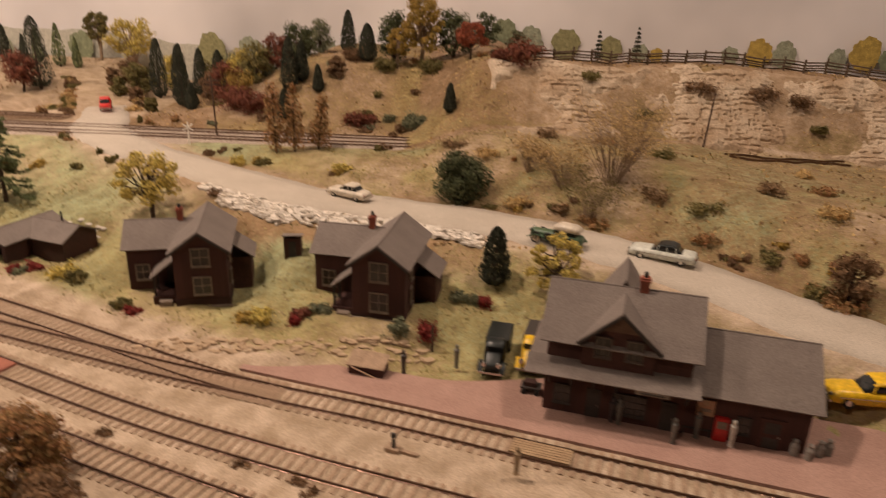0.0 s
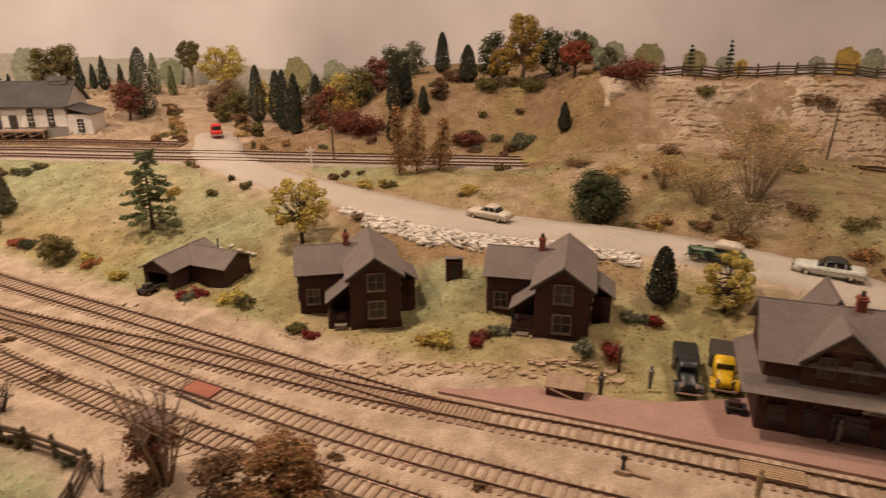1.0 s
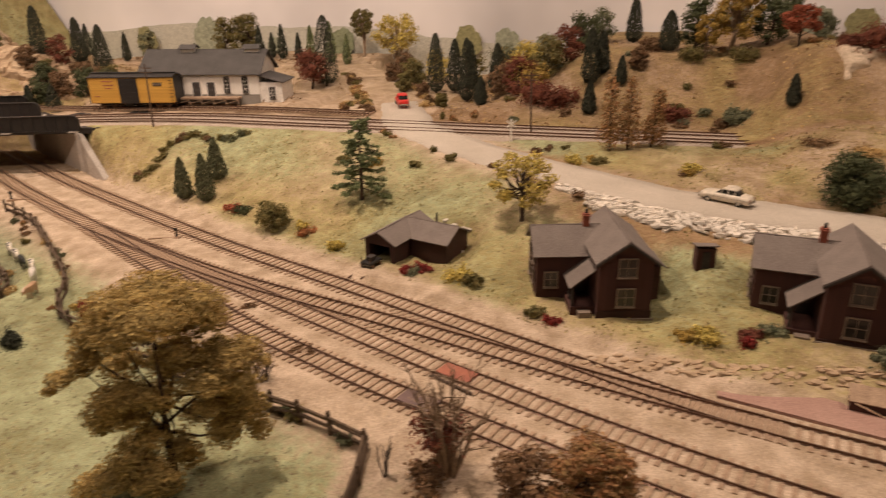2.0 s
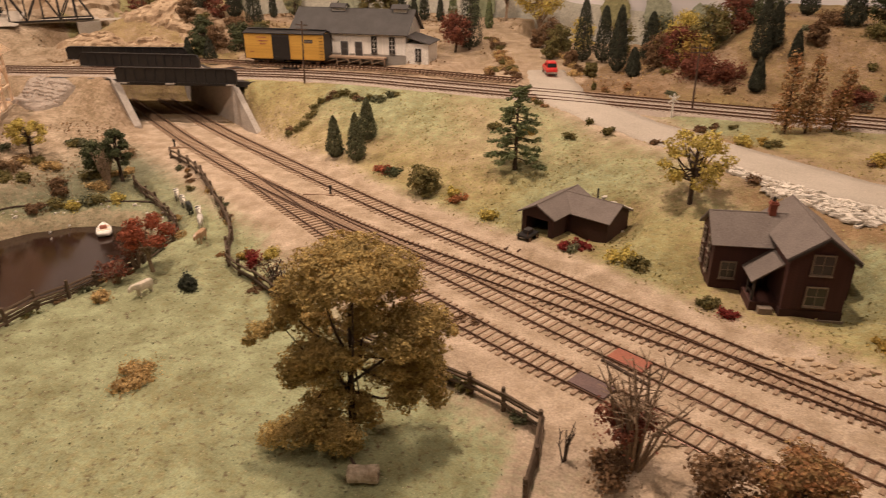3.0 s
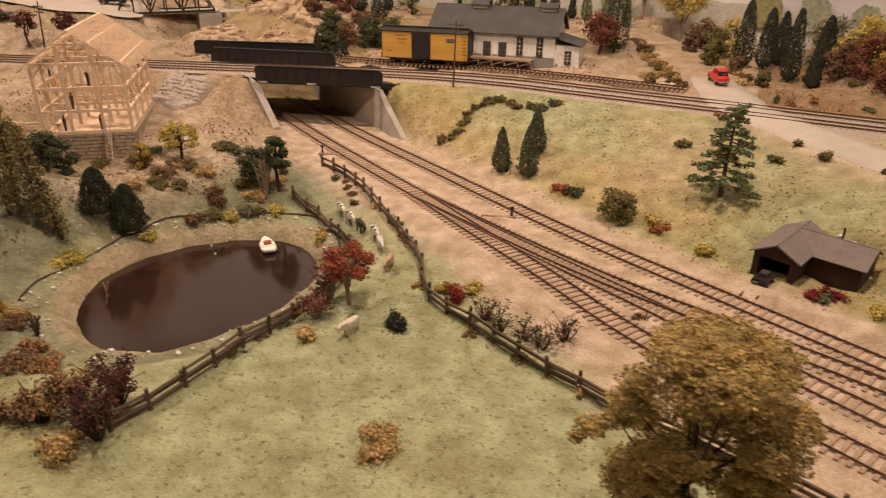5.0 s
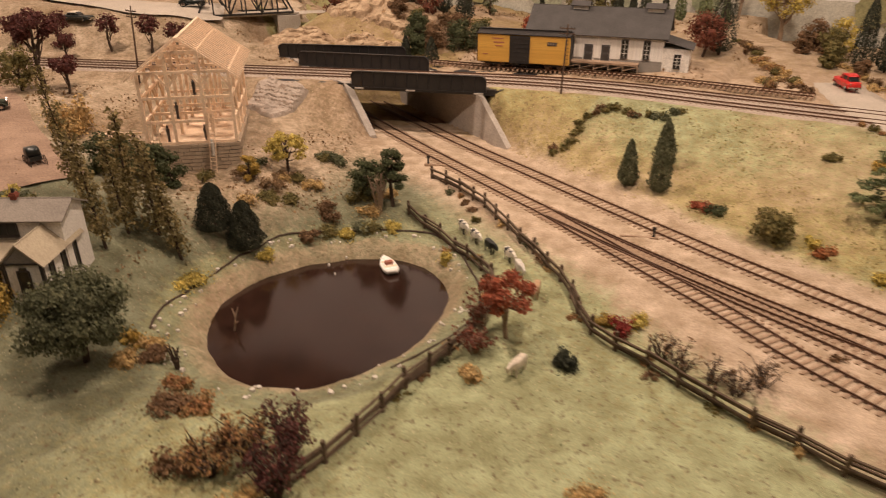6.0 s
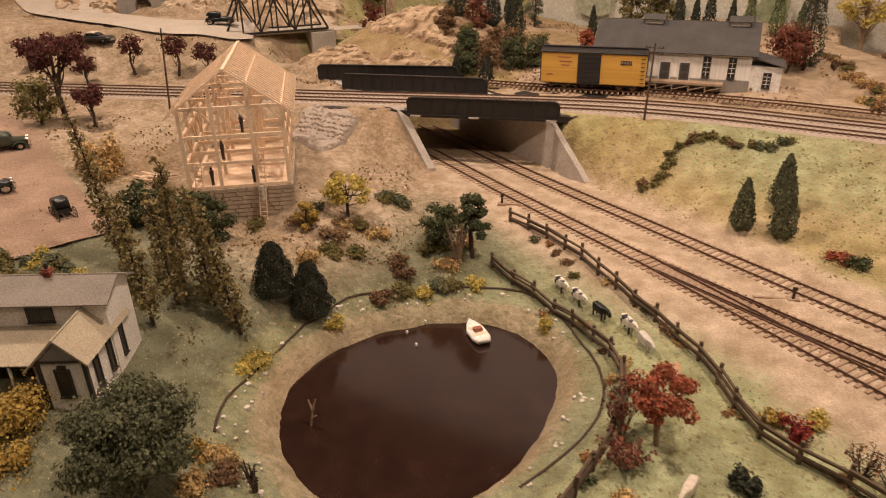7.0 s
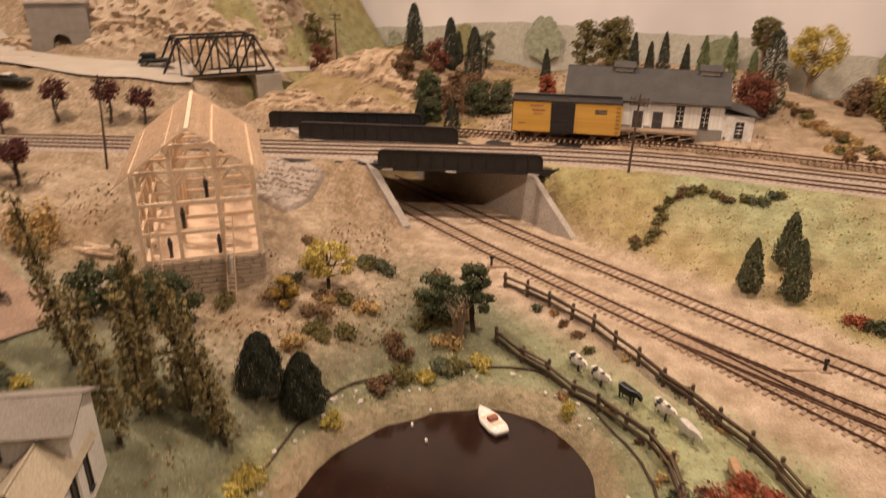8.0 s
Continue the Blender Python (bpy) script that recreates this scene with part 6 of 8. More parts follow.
for x, y, w, h, k in ((-0.268, 1.203, 0.075, 0.044, "maroon"), (-0.232, 1.190, 0.055, 0.034, "maroon"), (-0.079, 1.168, 0.050, 0.022, "maroon"), (0.140, 1.148, 0.070, 0.038, "maroon"), (0.112, 1.150, 0.030, 0.018, "maroon"), (0.003, 1.150, 0.040, 0.018, "grey"), (-0.020, 1.150, 0.020, 0.012, "brown"), (-0.275, 1.225, 0.040, 0.050, "gold"), (0.010, 1.250, 0.040, 0.022, "olive"), (-0.060, 1.260, 0.045, 0.022, "olive"), (-0.110, 1.290, 0.040, 0.020, "brown")):
    bush(x, y, w, h, k, "dense autumn shrub on the hillside", 1500, 0.0028, 8)
HILL = [(0.436, 0.868), (0.373, 0.852), (0.307, 0.826), (0.377, 0.690), (0.368, 0.712), (0.30, 0.795), (0.345, 0.760), (0.130, 0.885), (0.205, 0.840), (0.175, 0.865), (0.265, 0.860), (0.41, 0.80), (0.30, 0.97), (0.10, 0.97), (0.06, 1.00), (0.17, 1.02), (0.24, 1.01), (0.45, 0.95)]
for x, y in HILL:
    r = rng_next()
    bush(x, y, 0.022 + 0.016 * r.random(), 0.008 + 0.008 * r.random(), ("straw", "olive", "russet", "clod")[int(r.random() * 4)], "dry brown scrub on the bare slope", 520, 0.0024)
for x, y, w, h in ((0.372, 1.112, 0.040, 0.014), (0.455, 1.108, 0.044, 0.020), (0.500, 1.105, 0.034, 0.018), (0.232, 1.120, 0.030, 0.012), (0.300, 1.085, 0.026, 0.010), (0.520, 1.085, 0.022, 0.010)):
    bush(x, y, w, h, "brown" if w > 0.03 else "olive", "rusty scrub clinging to the rock cut", 700, 0.0024, 8, z=height(x, y) + 0.003)
bush(-0.545, 0.461, 0.038, 0.008, "straw", "straw yellow tuft in the middle of the meadow", 1100, 0.0020, 9)
bush(-0.600, 0.572, 0.018, 0.013, "cypress", "small dark green round shrub in the meadow", 900, 0.0022)
bush(-0.570, 0.646, 0.020, 0.010, "yellow", "yellow scrub beside a crimson bush", 420, 0.0022)
bush(-0.592, 0.640, 0.018, 0.010, "gold", "golden scrub beside the fence corner", 420, 0.0022)
bush(-0.650, 0.530, 0.022, 0.011, "straw", "tan grass clump by the fence", 600, 0.0022)
bush(-0.767, 0.698, 0.014, 0.013, "yellow", "yellow shrub at the pond edge", 420, 0.0022)
bush(-0.936, 0.538, 0.040, 0.006, "yellow", "yellow flowering shrub on the farm lawn", 1100, 0.0022, 8)
bush(-0.919, 0.618, 0.020, 0.010, "yellow", "yellow scrub above the pond", 460, 0.0022)
for x, y, k in ((-0.845, 0.724, "yellow"), (-0.870, 0.706, "grey"), (-0.895, 0.684, "olive"), (-0.880, 0.690, "yellow"), (-0.860, 0.710, "olive"), (-0.905, 0.665, "brown"), (-0.905, 0.697, "brown"), (-0.915, 0.705, "brown"), (-0.972, 0.680, "olive"), (-0.950, 0.690, "olive")):
    bush(x, y, 0.024, 0.012, k, "low mixed scrub on the pond bank", 520, 0.0024)
for k in range(24):
    r = rng_next()
    x, y = -1.06 + 0.19 * r.random(), 0.63 + 0.19 * r.random()
    if pond_d(x, y) > 1.5 and y < line(T3, x) - 0.075:
        bush(x, y, 0.016 + 0.016 * r.random(), 0.007 + 0.010 * r.random(), ("straw", "olive", "clod", "oak")[k % 4], "dull olive scrub on the bank above the pond", 480, 0.0023)
broad_tree(-1.006, 0.692, 0.030, 0.022, "gold", "small golden bush in front of the barn", 0.1, 6, 1100, 0.0022)
for x, y in ((-1.106, 0.592), (-1.085, 0.606), (-1.060, 0.616), (-1.070, 0.640), (-1.080, 0.628)):
    broad_tree(x, y, 0.042, 0.032, "green", "leafy dark green bush before the barn", 0.08, 8, 1700, 0.0024)
bush(-0.985, 0.398, 0.046, 0.026, "gold", "thick golden hedge bush beside the farmhouse", 2200, 0.0024, 9)
bush(-0.960, 0.376, 0.030, 0.016, "gold", "golden bush beside the farmhouse", 1200, 0.0024, 7)
for x, y, w, k in ((-0.880, 0.455, 0.030, "straw"), (-0.862, 0.442, 0.026, "brown"), (-0.800, 0.408, 0.032, "brown"), (-0.786, 0.416, 0.028, "russet"), (-0.825, 0.430, 0.022, "russet"), (-0.868, 0.424, 0.022, "straw"), (-0.895, 0.446, 0.022, "gold")):
    bush(x, y, w, 0.012, k, "rough straw and rust coloured scrub by the pond", 760, 0.0022, 7)
for x, y, h in ((-0.706, 0.412, 0.034), (-0.722, 0.398, 0.030), (-0.690, 0.386, 0.036), (-0.735, 0.380, 0.026)):
    twig_bush(x, y, h, 0.034, "tangled maroon and brown thicket beside the fence", "plum" if h > 0.031 else "russet", 26, 1000, BARK, leaf=0.0018, thick=1.5)
bush(-0.700, 0.372, 0.030, 0.014, "straw", "straw scrub under the maroon thicket", 700, 0.0022)
bush(-0.752, 0.372, 0.034, 0.014, "brown", "brown scrub beside the pond meadow", 700, 0.0022)
for x, y, h in ((-0.529, 0.604, 0.022), (-0.510, 0.600, 0.020), (-0.494, 0.594, 0.019), (-0.545, 0.613, 0.020), (-0.374, 0.560, 0.026), (-0.480, 0.606, 0.02)):
    twig_bush(x, y, h, 0.026, "bare brown twiggy shrub along the fence", "brown", 14, 60, BARK)
# shrubs at the near edge of the yard
twig_bush(-0.226, 0.499, 0.070, 0.050, "tall bare twiggy shrub with a maroon undergrowth", None, 26, 0, thick=1.7)
bush(-0.232, 0.500, 0.034, 0.012, "maroon", "maroon shrub at the foot of bare twigs", 800, 0.0024, z=0.022)
bush(-0.236, 0.494, 0.030, 0.012, "brown", "dark brown scrub at the foot of bare twigs", 700, 0.0024)
twig_bush(-0.262, 0.492, 0.030, 0.012, "thin bare reddish twigs at the fence corner", None, 6, 0, BARK)
broad_tree(-0.150, 0.482, 0.046, 0.056, "russet", "rust orange autumn bush at the layout's near edge", 0.12, 16, 8000, 0.0018, puff=0.65)
broad_tree(-0.182, 0.478, 0.034, 0.036, "brown", "brown autumn bush at the layout's near edge", 0.12, 8, 2400, 0.0023)
broad_tree(-0.110, 0.446, 0.040, 0.040, "brown", "brown autumn bush at the layout's near edge", 0.12, 8, 2000, 0.0023)
for x, y in ((-0.005, 0.497), (-0.04, 0.508), (0.005, 0.488), (-0.13, 0.528), (-0.37, 0.600), (-0.365, 0.606), (-0.355, 0.600), (-0.44, 0.66)):
    bush(x, y, 0.012, 0.004, "brown", "small brown weed in the ballast", 120, 0.002)
TUFTS = ((-0.430, 1.029), (-0.165, 0.868), (-0.186, 0.985), (-0.065, 0.961), (-0.030, 1.041), (-0.234, 1.014), (-0.423, 0.958), (-0.342, 0.970), (0.123, 0.880), (0.148, 0.952), (0.180, 0.866), (0.321, 0.768), (0.310, 0.775), (0.359, 0.755), (0.389, 0.709), (0.378, 0.733))
for x, y in TUFTS:
    r = rng_next()
    for k in range(3):
        u, v = x + 0.012 * r.normal(), y + 0.006 * r.normal()
        if road_off(u, v)[0] > 0.040:
            bush(u, v, 0.008 + 0.010 * r.random(), 0.004 + 0.006 * r.random(), ("olive", "brown", "russet", "gold")[int(4 * r.random())], "sprawling dry weed tuft on the bank", 200, 0.0022)
# low hedge on the bank beside the cut
for k, (c, d) in enumerate(sampled([(-0.762, 0.942), (-0.745, 0.960), (-0.741, 0.985), (-0.728, 1.004), (-0.707, 1.014), (-0.679, 1.003), (-0.654, 1.008), (-0.629, 1.015)], 0.0075)):
    r = rng_next()
    bush(c.x + 0.003 * r.normal(), c.y + 0.002 * r.normal(), 0.010 + 0.009 * r.random(), 0.004 + 0.006 * r.random(), ("olive", "oak", "brown", "olive")[int(4 * r.random())], "scruffy olive hedge on the embankment", 260, 0.0020)
# scrub along both verges of the road above the crossing
for c, d in sampled([(-0.60, 1.41), (-0.56, 1.36), (-0.475, 1.20)], 0.011):
    for side in (-1, 1):
        r = rng_next()
        q = c + Vector((-d.y, d.x, 0)) * side * (0.040 + 0.016 * r.random())
        bush(q.x, q.y, 0.012 + 0.014 * r.random(), 0.005 + 0.009 * r.random(), ("brown", "russet", "straw", "olive", "clod")[int(5 * r.random())], "tangled dry scrub along the verge of the road", 380, 0.0023)
# broken rocks and scrub between depot and road
for k in range(16):
    r = rng_next()
    x, y = -0.575 + 0.085 * r.random(), 1.165 + 0.14 * r.random()
    if road_off(x, y)[0] < 0.046:
        continue
    bush(x, y, 0.014 + 0.016 * r.random(), 0.007 + 0.011 * r.random(), ("brown", "russet", "straw", "olive")[k % 4], "tawny scrub beside the level crossing", 420, 0.0024)
for k in range(26):
    r = rng_next()
    x, y = -0.42 + 0.54 * r.random(), 1.13 + 0.16 * r.random()
    if road_off(x, y)[0] < 0.046:
        continue
    bush(x, y, 0.010 + 0.016 * r.random(), 0.005 + 0.010 * r.random(), ("brown", "olive", "grey", "russet")[k % 4], "small rough scrub on the wooded hillside", 260, 0.0024)


# ---- loose ground cover ----
def ground_cover(name, kind, label, count, place, size, seed):
    """Thousands of tiny flock tufts over part of the ground."""
    rng = np.random.default_rng(seed)
    pts = []
    while len(pts) < count:
        x, y = place(rng)
        if x is not None:
            pts.append((x, y, rough_height(x, y) + size * 0.2))
    p = np.array(pts)
    n = len(p)
    d = rng.normal(size=(n, 3))
    d[:, 2] = np.abs(d[:, 2]) + 0.3
    d /= np.linalg.norm(d, axis=1)[:, None]
    v = np.cross(d, rng.normal(size=(n, 3)))
    v /= np.linalg.norm(v, axis=1)[:, None]
    s = size * (0.5 + rng.random(n))[:, None]
    verts = np.stack([p - v * s * 0.5, p - d * s * 0.2, p + v * s * 0.5, p + d * s * 0.8], 1).reshape(-1, 3)
    return tagged(new(name, leaf_mesh(name, verts, LEAF[kind])), label, "ground cover", kind="stuff")


def spot(x0, x1, y0, y1, test):
    def f(rng):
        x, y = x0 + (x1 - x0) * rng.random(), y0 + (y1 - y0) * rng.random()
        return (x, y) if test(x, y) else (None, None)
    return f


def on_bank(x, y):
    d, _ = road_off(x, y)
    return y > line(T1, x) + 0.035 and d > 0.036 and y < (line(UB, x) - 0.025 if x < 0 else 1.05)


def clump(x, y, s, cut):
    return noise.noise(Vector((x * s, y * s, 7.7))) > cut


ground_cover("grass_tufts", "turf", "short yellow green grass tufts on the bank", 3600, spot(-0.84, 0.12, 0.62, 1.05, lambda x, y: on_bank(x, y) and clump(x, y, 22, 0.0)), 0.0018, 11)
ground_cover("grass_tufts", "turf", "short olive grass tufts on the bank", 1200, spot(-0.84, 0.40, 0.62, 1.05, lambda x, y: on_bank(x, y) and clump(x, y, 30, 0.15)), 0.0018, 12)
ground_cover("hill_scrub", "clod", "brown leaf litter on the hillside", 2200, spot(-0.42, 0.9, 0.75, 1.5, lambda x, y: road_off(x, y)[0] > 0.036 and (y > 1.12 or x > 0.02) and clump(x, y, 18, 0.05)), 0.0028, 13)
ground_cover("hill_scrub", "straw", "dry straw grass on the hillside", 3000, spot(-0.42, 0.9, 0.75, 1.5, lambda x, y: road_off(x, y)[0] > 0.036 and (y > 1.12 or x > 0.02) and clump(x + 9, y, 14, 0.0)), 0.0026, 14)
ground_cover("meadow_grass", "grey", "fine grey green turf fibres in the meadow", 1500, spot(-0.85, -0.29, 0.305, 0.72, lambda x, y: y < line(T4 if x > -0.6 else T3, x) - 0.075 and pond_d(x, y) > 1.5), 0.0011, 15)
ground_cover("farm_scrub", "clod", "rough grass and weeds round the farm", 3500, spot(-1.75, -0.88, 0.42, 0.95, lambda x, y: y < line(UB, x) - 0.04 and pond_d(x, y) > 1.6 and y < line(T3, x) - 0.05 and clump(x, y, 16, 0.12)), 0.0024, 16)
ground_cover("far_scrub", "clod", "brown scrub on the western hills", 5000, spot(-1.95, -0.62, 1.0, 1.58, lambda x, y: y > line(UA, x) + 0.05 and road_off(x, y)[0] > 0.04 and clump(x, y, 12, 0.0)), 0.0032, 17)


# ---- stones ----
ROCK = mat("pale_limestone", (0.57, 0.46, 0.34), 0.92, (0.38, 0.265, 0.165), 22, 0.9, 0.7, 420)
GREYROCK = mat("grey_pink_rock", (0.44, 0.37, 0.315), 0.92, (0.33, 0.275, 0.225), 90, 0.8, 0.5, 700)
TANROCK = mat("tan_crumbling_rock", (0.56, 0.42, 0.28), 0.95, (0.30, 0.20, 0.12), 60, 0.9, 0.6, 500)
PALEROCK = mat("white_field_stone", (0.72, 0.66, 0.58), 0.92, (0.55, 0.48, 0.40), 120, 0.7, 0.4, 800, island=0.2)


def stone_mesh(name, sx, sy, sz, rng, material):
    """A rough flat stone of a dozen faces."""
    bm = bmesh.new()
    n = 6
    a = [bm.verts.new((sx * (0.8 + 0.35 * rng.random()) * math.cos(k * math.tau / n), sy * (0.8 + 0.35 * rng.random()) * math.sin(k * math.tau / n), -sz)) for k in range(n)]
    b = [bm.verts.new((v.co.x * 0.82, v.co.y * 0.82, sz * (0.7 + 0.5 * rng.random()))) for v in a]
    for k in range(n):
        bm.faces.new((a[k], a[(k + 1) % n], b[(k + 1) % n], b[k]))
    bm.faces.new(b)
    bm.faces.new(a[::-1])
    return mesh_of(bm, name, material)


def stone_bank():
    """White flat stones shoring the road's lower edge: the outer ones parts, the rest one rubble mesh."""
    t = thing("stone_bank", Matrix(), "bank of loose white flat stones below the road", "stone wall")
    rng = rng_next()
    kinds = [stone_mesh("stone", 0.0050, 0.0026, 0.0010, rng, PALEROCK) for _ in range(8)]
    rubble = bmesh.new()
    for k in range(900):
        f = rng.random()
        x = -0.205 + 0.30 * f
        yr = line(ROADLINE[3:], x)
        w = 0.036 if abs(f - 0.45) < 0.35 else 0.02
        y = yr - 0.037 - w * rng.random()
        m = Matrix.Translation((x, y, rough_height(x, y) + 0.0008 + 0.0012 * rng.random())) @ Euler((rng.normal() * 0.22, rng.normal() * 0.22, rng.normal() * 0.4 - 0.35)).to_matrix().to_4x4() @ Matrix.Scale(0.55 + 0.8 * rng.random(), 4)
        if k < 300:
            ob = new("stone", kinds[int(rng.random() * 8)])
            ob.parent = t
            ob.matrix_local = m
        else:
            ring = [m @ Vector((0.0046 * (0.8 + 0.4 * rng.random()) * math.cos(j * math.tau / 5), 0.0025 * math.sin(j * math.tau / 5), 0.0009)) for j in range(5)]
            top = [rubble.verts.new(p) for p in ring]
            low = [rubble.verts.new(p - Vector((0, 0, 0.0020))) for p in ring]
            rubble.faces.new(top)
            for j in range(5):
                rubble.faces.new((low[j], low[(j + 1) % 5], top[(j + 1) % 5], top[j]))
    tagged(part("rubble", rubble, PALEROCK, t), kind="stuff")
    return t


stone_bank()


def pond_stones():
    rng = rng_next()
    kinds = [stone_mesh("stone", 0.0024, 0.0018, 0.0012, rng, PALEROCK) for _ in range(6)]
    t = thing("pond_edge_stones", Matrix(), "small pale stones scattered round the pond's muddy rim", "stones")
    cx, cy, a, b, turn = POND
    for k in range(90):
        w = rng.random() * math.tau
        r = 1.10 + 0.22 * rng.random()
        u, v = r * a * math.cos(w), r * b * math.sin(w)
        c, s = math.cos(radians(turn)), math.sin(radians(turn))
        x, y = cx + c * u - s * v, cy + s * u + c * v
        ob = new("stone", kinds[k % 6])
        ob.parent = t
        ob.matrix_local = Matrix.Translation((x, y, max(rough_height(x, y), -0.038) + 0.0006)) @ Matrix.Rotation(rng.random() * 6, 4, "Z") @ Matrix.Scale(0.4 + 0.9 * rng.random() ** 2, 4)
    ring = bmesh.new()
    prev = None
    for k in range(56):
        w = radians(-20 + 255 * k / 55)
        r = 1.29 + 0.04 * math.sin(5 * w)
        u, v = r * a * math.cos(w), r * b * math.sin(w)
        c, s = math.cos(radians(turn)), math.sin(radians(turn))
        x, y = cx + c * u - s * v, cy + s * u + c * v
        p = (x, y, rough_height(x, y) + 0.0006)
        if prev:
            rod(ring, prev, p, 0.0010, 0.0010, 5)
        prev = p
    tagged(new("path_edging", mesh_of(ring, "path_edging", BARK)), "thin dark edging of the path round the pond", "edging")


pond_stones()


def carved(name, x0, x1, low, high, gap, label, category, material, layer=0.0065, block=0.022, deep=0.0045, soil=-0.30):
    """A cut rock surface: uneven courses of blocks with open cracks, sinking under the soil at its rim."""
    nx = int((x1 - x0) / gap)
    ny = int((high(0.5 * (x0 + x1)) - low(0.5 * (x0 + x1))) / (gap * 0.8))
    lot = np.random.default_rng(5).random((200, 400))
    verts = []
    for i in range(nx + 1):
        x = x0 + (x1 - x0) * i / nx
        a, b = low(x), high(x)
        for j in range(ny + 1):
            f = j / ny
            y = a + (b - a) * f
            z = height(x, y)
            gx, gy = (height(x + 0.004, y) - z) / 0.004, (height(x, y + 0.004) - z) / 0.004
            nrm = Vector((-gx, -gy, 1)).normalized()
            col = math.floor(x / (block * 2.6) + 1.2 * noise.noise(Vector((x * 9, y * 14, 11))))
            u = (z + 0.35 * y) / layer * 0.8 + 2.6 * lot[col % 200, 9] + 0.9 * noise.noise(Vector((x * 7, y * 9, 1))) + 0.34 * noise.noise(Vector((x * 60, y * 60, 2))) + 0.2 * noise.noise(Vector((x * 180, y * 180, 3)))
            k = math.floor(u)
            v = x / block * (0.6 + 0.8 * lot[k % 200, 0]) + 9 * lot[k % 200, 1] + 0.35 * noise.noise(Vector((x * 70, y * 70, 4)))
            m = math.floor(v)
            off = deep * (0.25 + 0.75 * lot[k % 200, m % 400])
            if min(u - k, k + 1 - u) < 0.22 * lot[(k + 3) % 200, (m + 7) % 400] - 0.06 or min(v - m, m + 1 - v) < 0.05 * lot[k % 200, 5]:
                off -= deep * 1.0
            off += 0.0045 + 0.0012 * noise.noise(Vector((x * 140, y * 140, 6)))
            rim = min(f, 1 - f, (x - x0) / (b - a), (x1 - x) / (b - a)) + 0.16 * noise.noise(Vector((x * 30, y * 30, 8)))
            e = step(rim, 0.0, 0.14) * step(noise.fractal(Vector((x * 11, y * 17, 9)), 1.0, 2.2, 5), soil - 0.35, soil + 0.30)
            e *= step(min(f, 1 - f), 0.0, 0.05)
            verts.append(Vector((x, y, z)) + nrm * (off * e - 0.006 * (1 - e)))
    w = ny + 1
    faces = [(i * w + j, (i + 1) * w + j, (i + 1) * w + j + 1, i * w + j + 1) for i in range(nx) for j in range(ny)]
    me = bpy.data.meshes.new(name)
    me.from_pydata(verts, [], faces)
    me.materials.append(material)
    return tagged(new(name, me), label, category, kind="structure")


carved("rock_face", 0.09, 1.05, lambda x: 1.040 + 0.03 * (1 - step(x, 0.04, 0.16)), lambda x: 1.150, 0.0016, "layered pale limestone face of the rock cut", "rock face", ROCK, 0.0058, 0.034, 0.0024, -0.06)
carved("rock_face", -1.172, -1.092, lambda x: 0.828, lambda x: 0.908, 0.0018, "pale grey layered rock carved into the bank behind the barn", "rock face", GREYROCK, 0.0045, 0.03, 0.0022, -0.5)
carved("rocky_cut_slope", -1.345, -1.02, lambda x: line(UA, x) + 0.13, lambda x: line(UA, x) + 0.27, 0.003, "crumbling tan rock slope behind the girder bridge", "rock face", TANROCK, 0.009, 0.016, 0.0055, -0.25)
carved("rocky_far_hill", -1.98, -1.36, lambda x: line(UA, x) + 0.33, lambda x: line(UA, x) + 0.56, 0.004, "pale broken rock cliff of the far western hill", "rock face", ROCK, 0.012, 0.035, 0.010, -0.15)


def rock_patch(name, x0, x1, y0, y1, count, label, sx=0.008, seed_label="rock outcrop", material=None):
    rng = rng_next()
    t = thing(name, Matrix(), label, seed_label)
    kinds = [stone_mesh("rock", sx, sx * 0.5, sx * 0.22, rng, material or PALEROCK) for _ in range(6)]
    for k in range(count):
        x, y = x0 + (x1 - x0) * rng.random(), y0 + (y1 - y0) * rng.random()
        ob = new("rock", kinds[k % 6])
        ob.parent = t
        ob.matrix_local = Matrix.Translation((x, y, rough_height(x, y) + 0.0004)) @ Euler((0.3 + rng.normal() * 0.2, rng.normal() * 0.15, 0.4 + rng.normal() * 0.25)).to_matrix().to_4x4() @ Matrix.Scale(0.6 + 0.7 * rng.random(), 4)


rock_patch("rock_outcrop", -0.345, -0.285, 0.80, 0.835, 60, "rough white rocks shoring the shed's back", 0.005)
rock_patch("rock_outcrop", -0.560, -0.525, 1.16, 1.215, 44, "heap of broken tan rocks beside the level crossing", 0.007, material=ROCK)
rock_patch("track_bed_stones", -0.16, 0.06, 0.628, 0.645, 140, "ragged tan rock edge between lawn and platform", 0.0042, "stones", TANROCK)


stub = thing("railway_track", Matrix(), "stub of dark track at the foot of the rock cut", "track")
for o in (-0.008, 0.008):
    bm = bmesh.new()
    pts = [(x, 1.012 + 0.4 * (x - 0.385) ** 1.5 + o) for x in np.linspace(0.385, 0.54, 14)]
    for (x0, y0), (x1, y1) in zip(pts, pts[1:]):
        beam(bm, (x0, y0, rough_height(x0, y0) + 0.0018), (x1, y1, rough_height(x1, y1) + 0.0018), 0.0012, 0.0026)
    part("rail", bm, RAIL, stub)


# ---- fences ----
FENCEW = mat("grey_brown_fence_wood", (0.14, 0.095, 0.06), 0.95, (0.09, 0.06, 0.04), 200, 0.8, 0.4, 900)


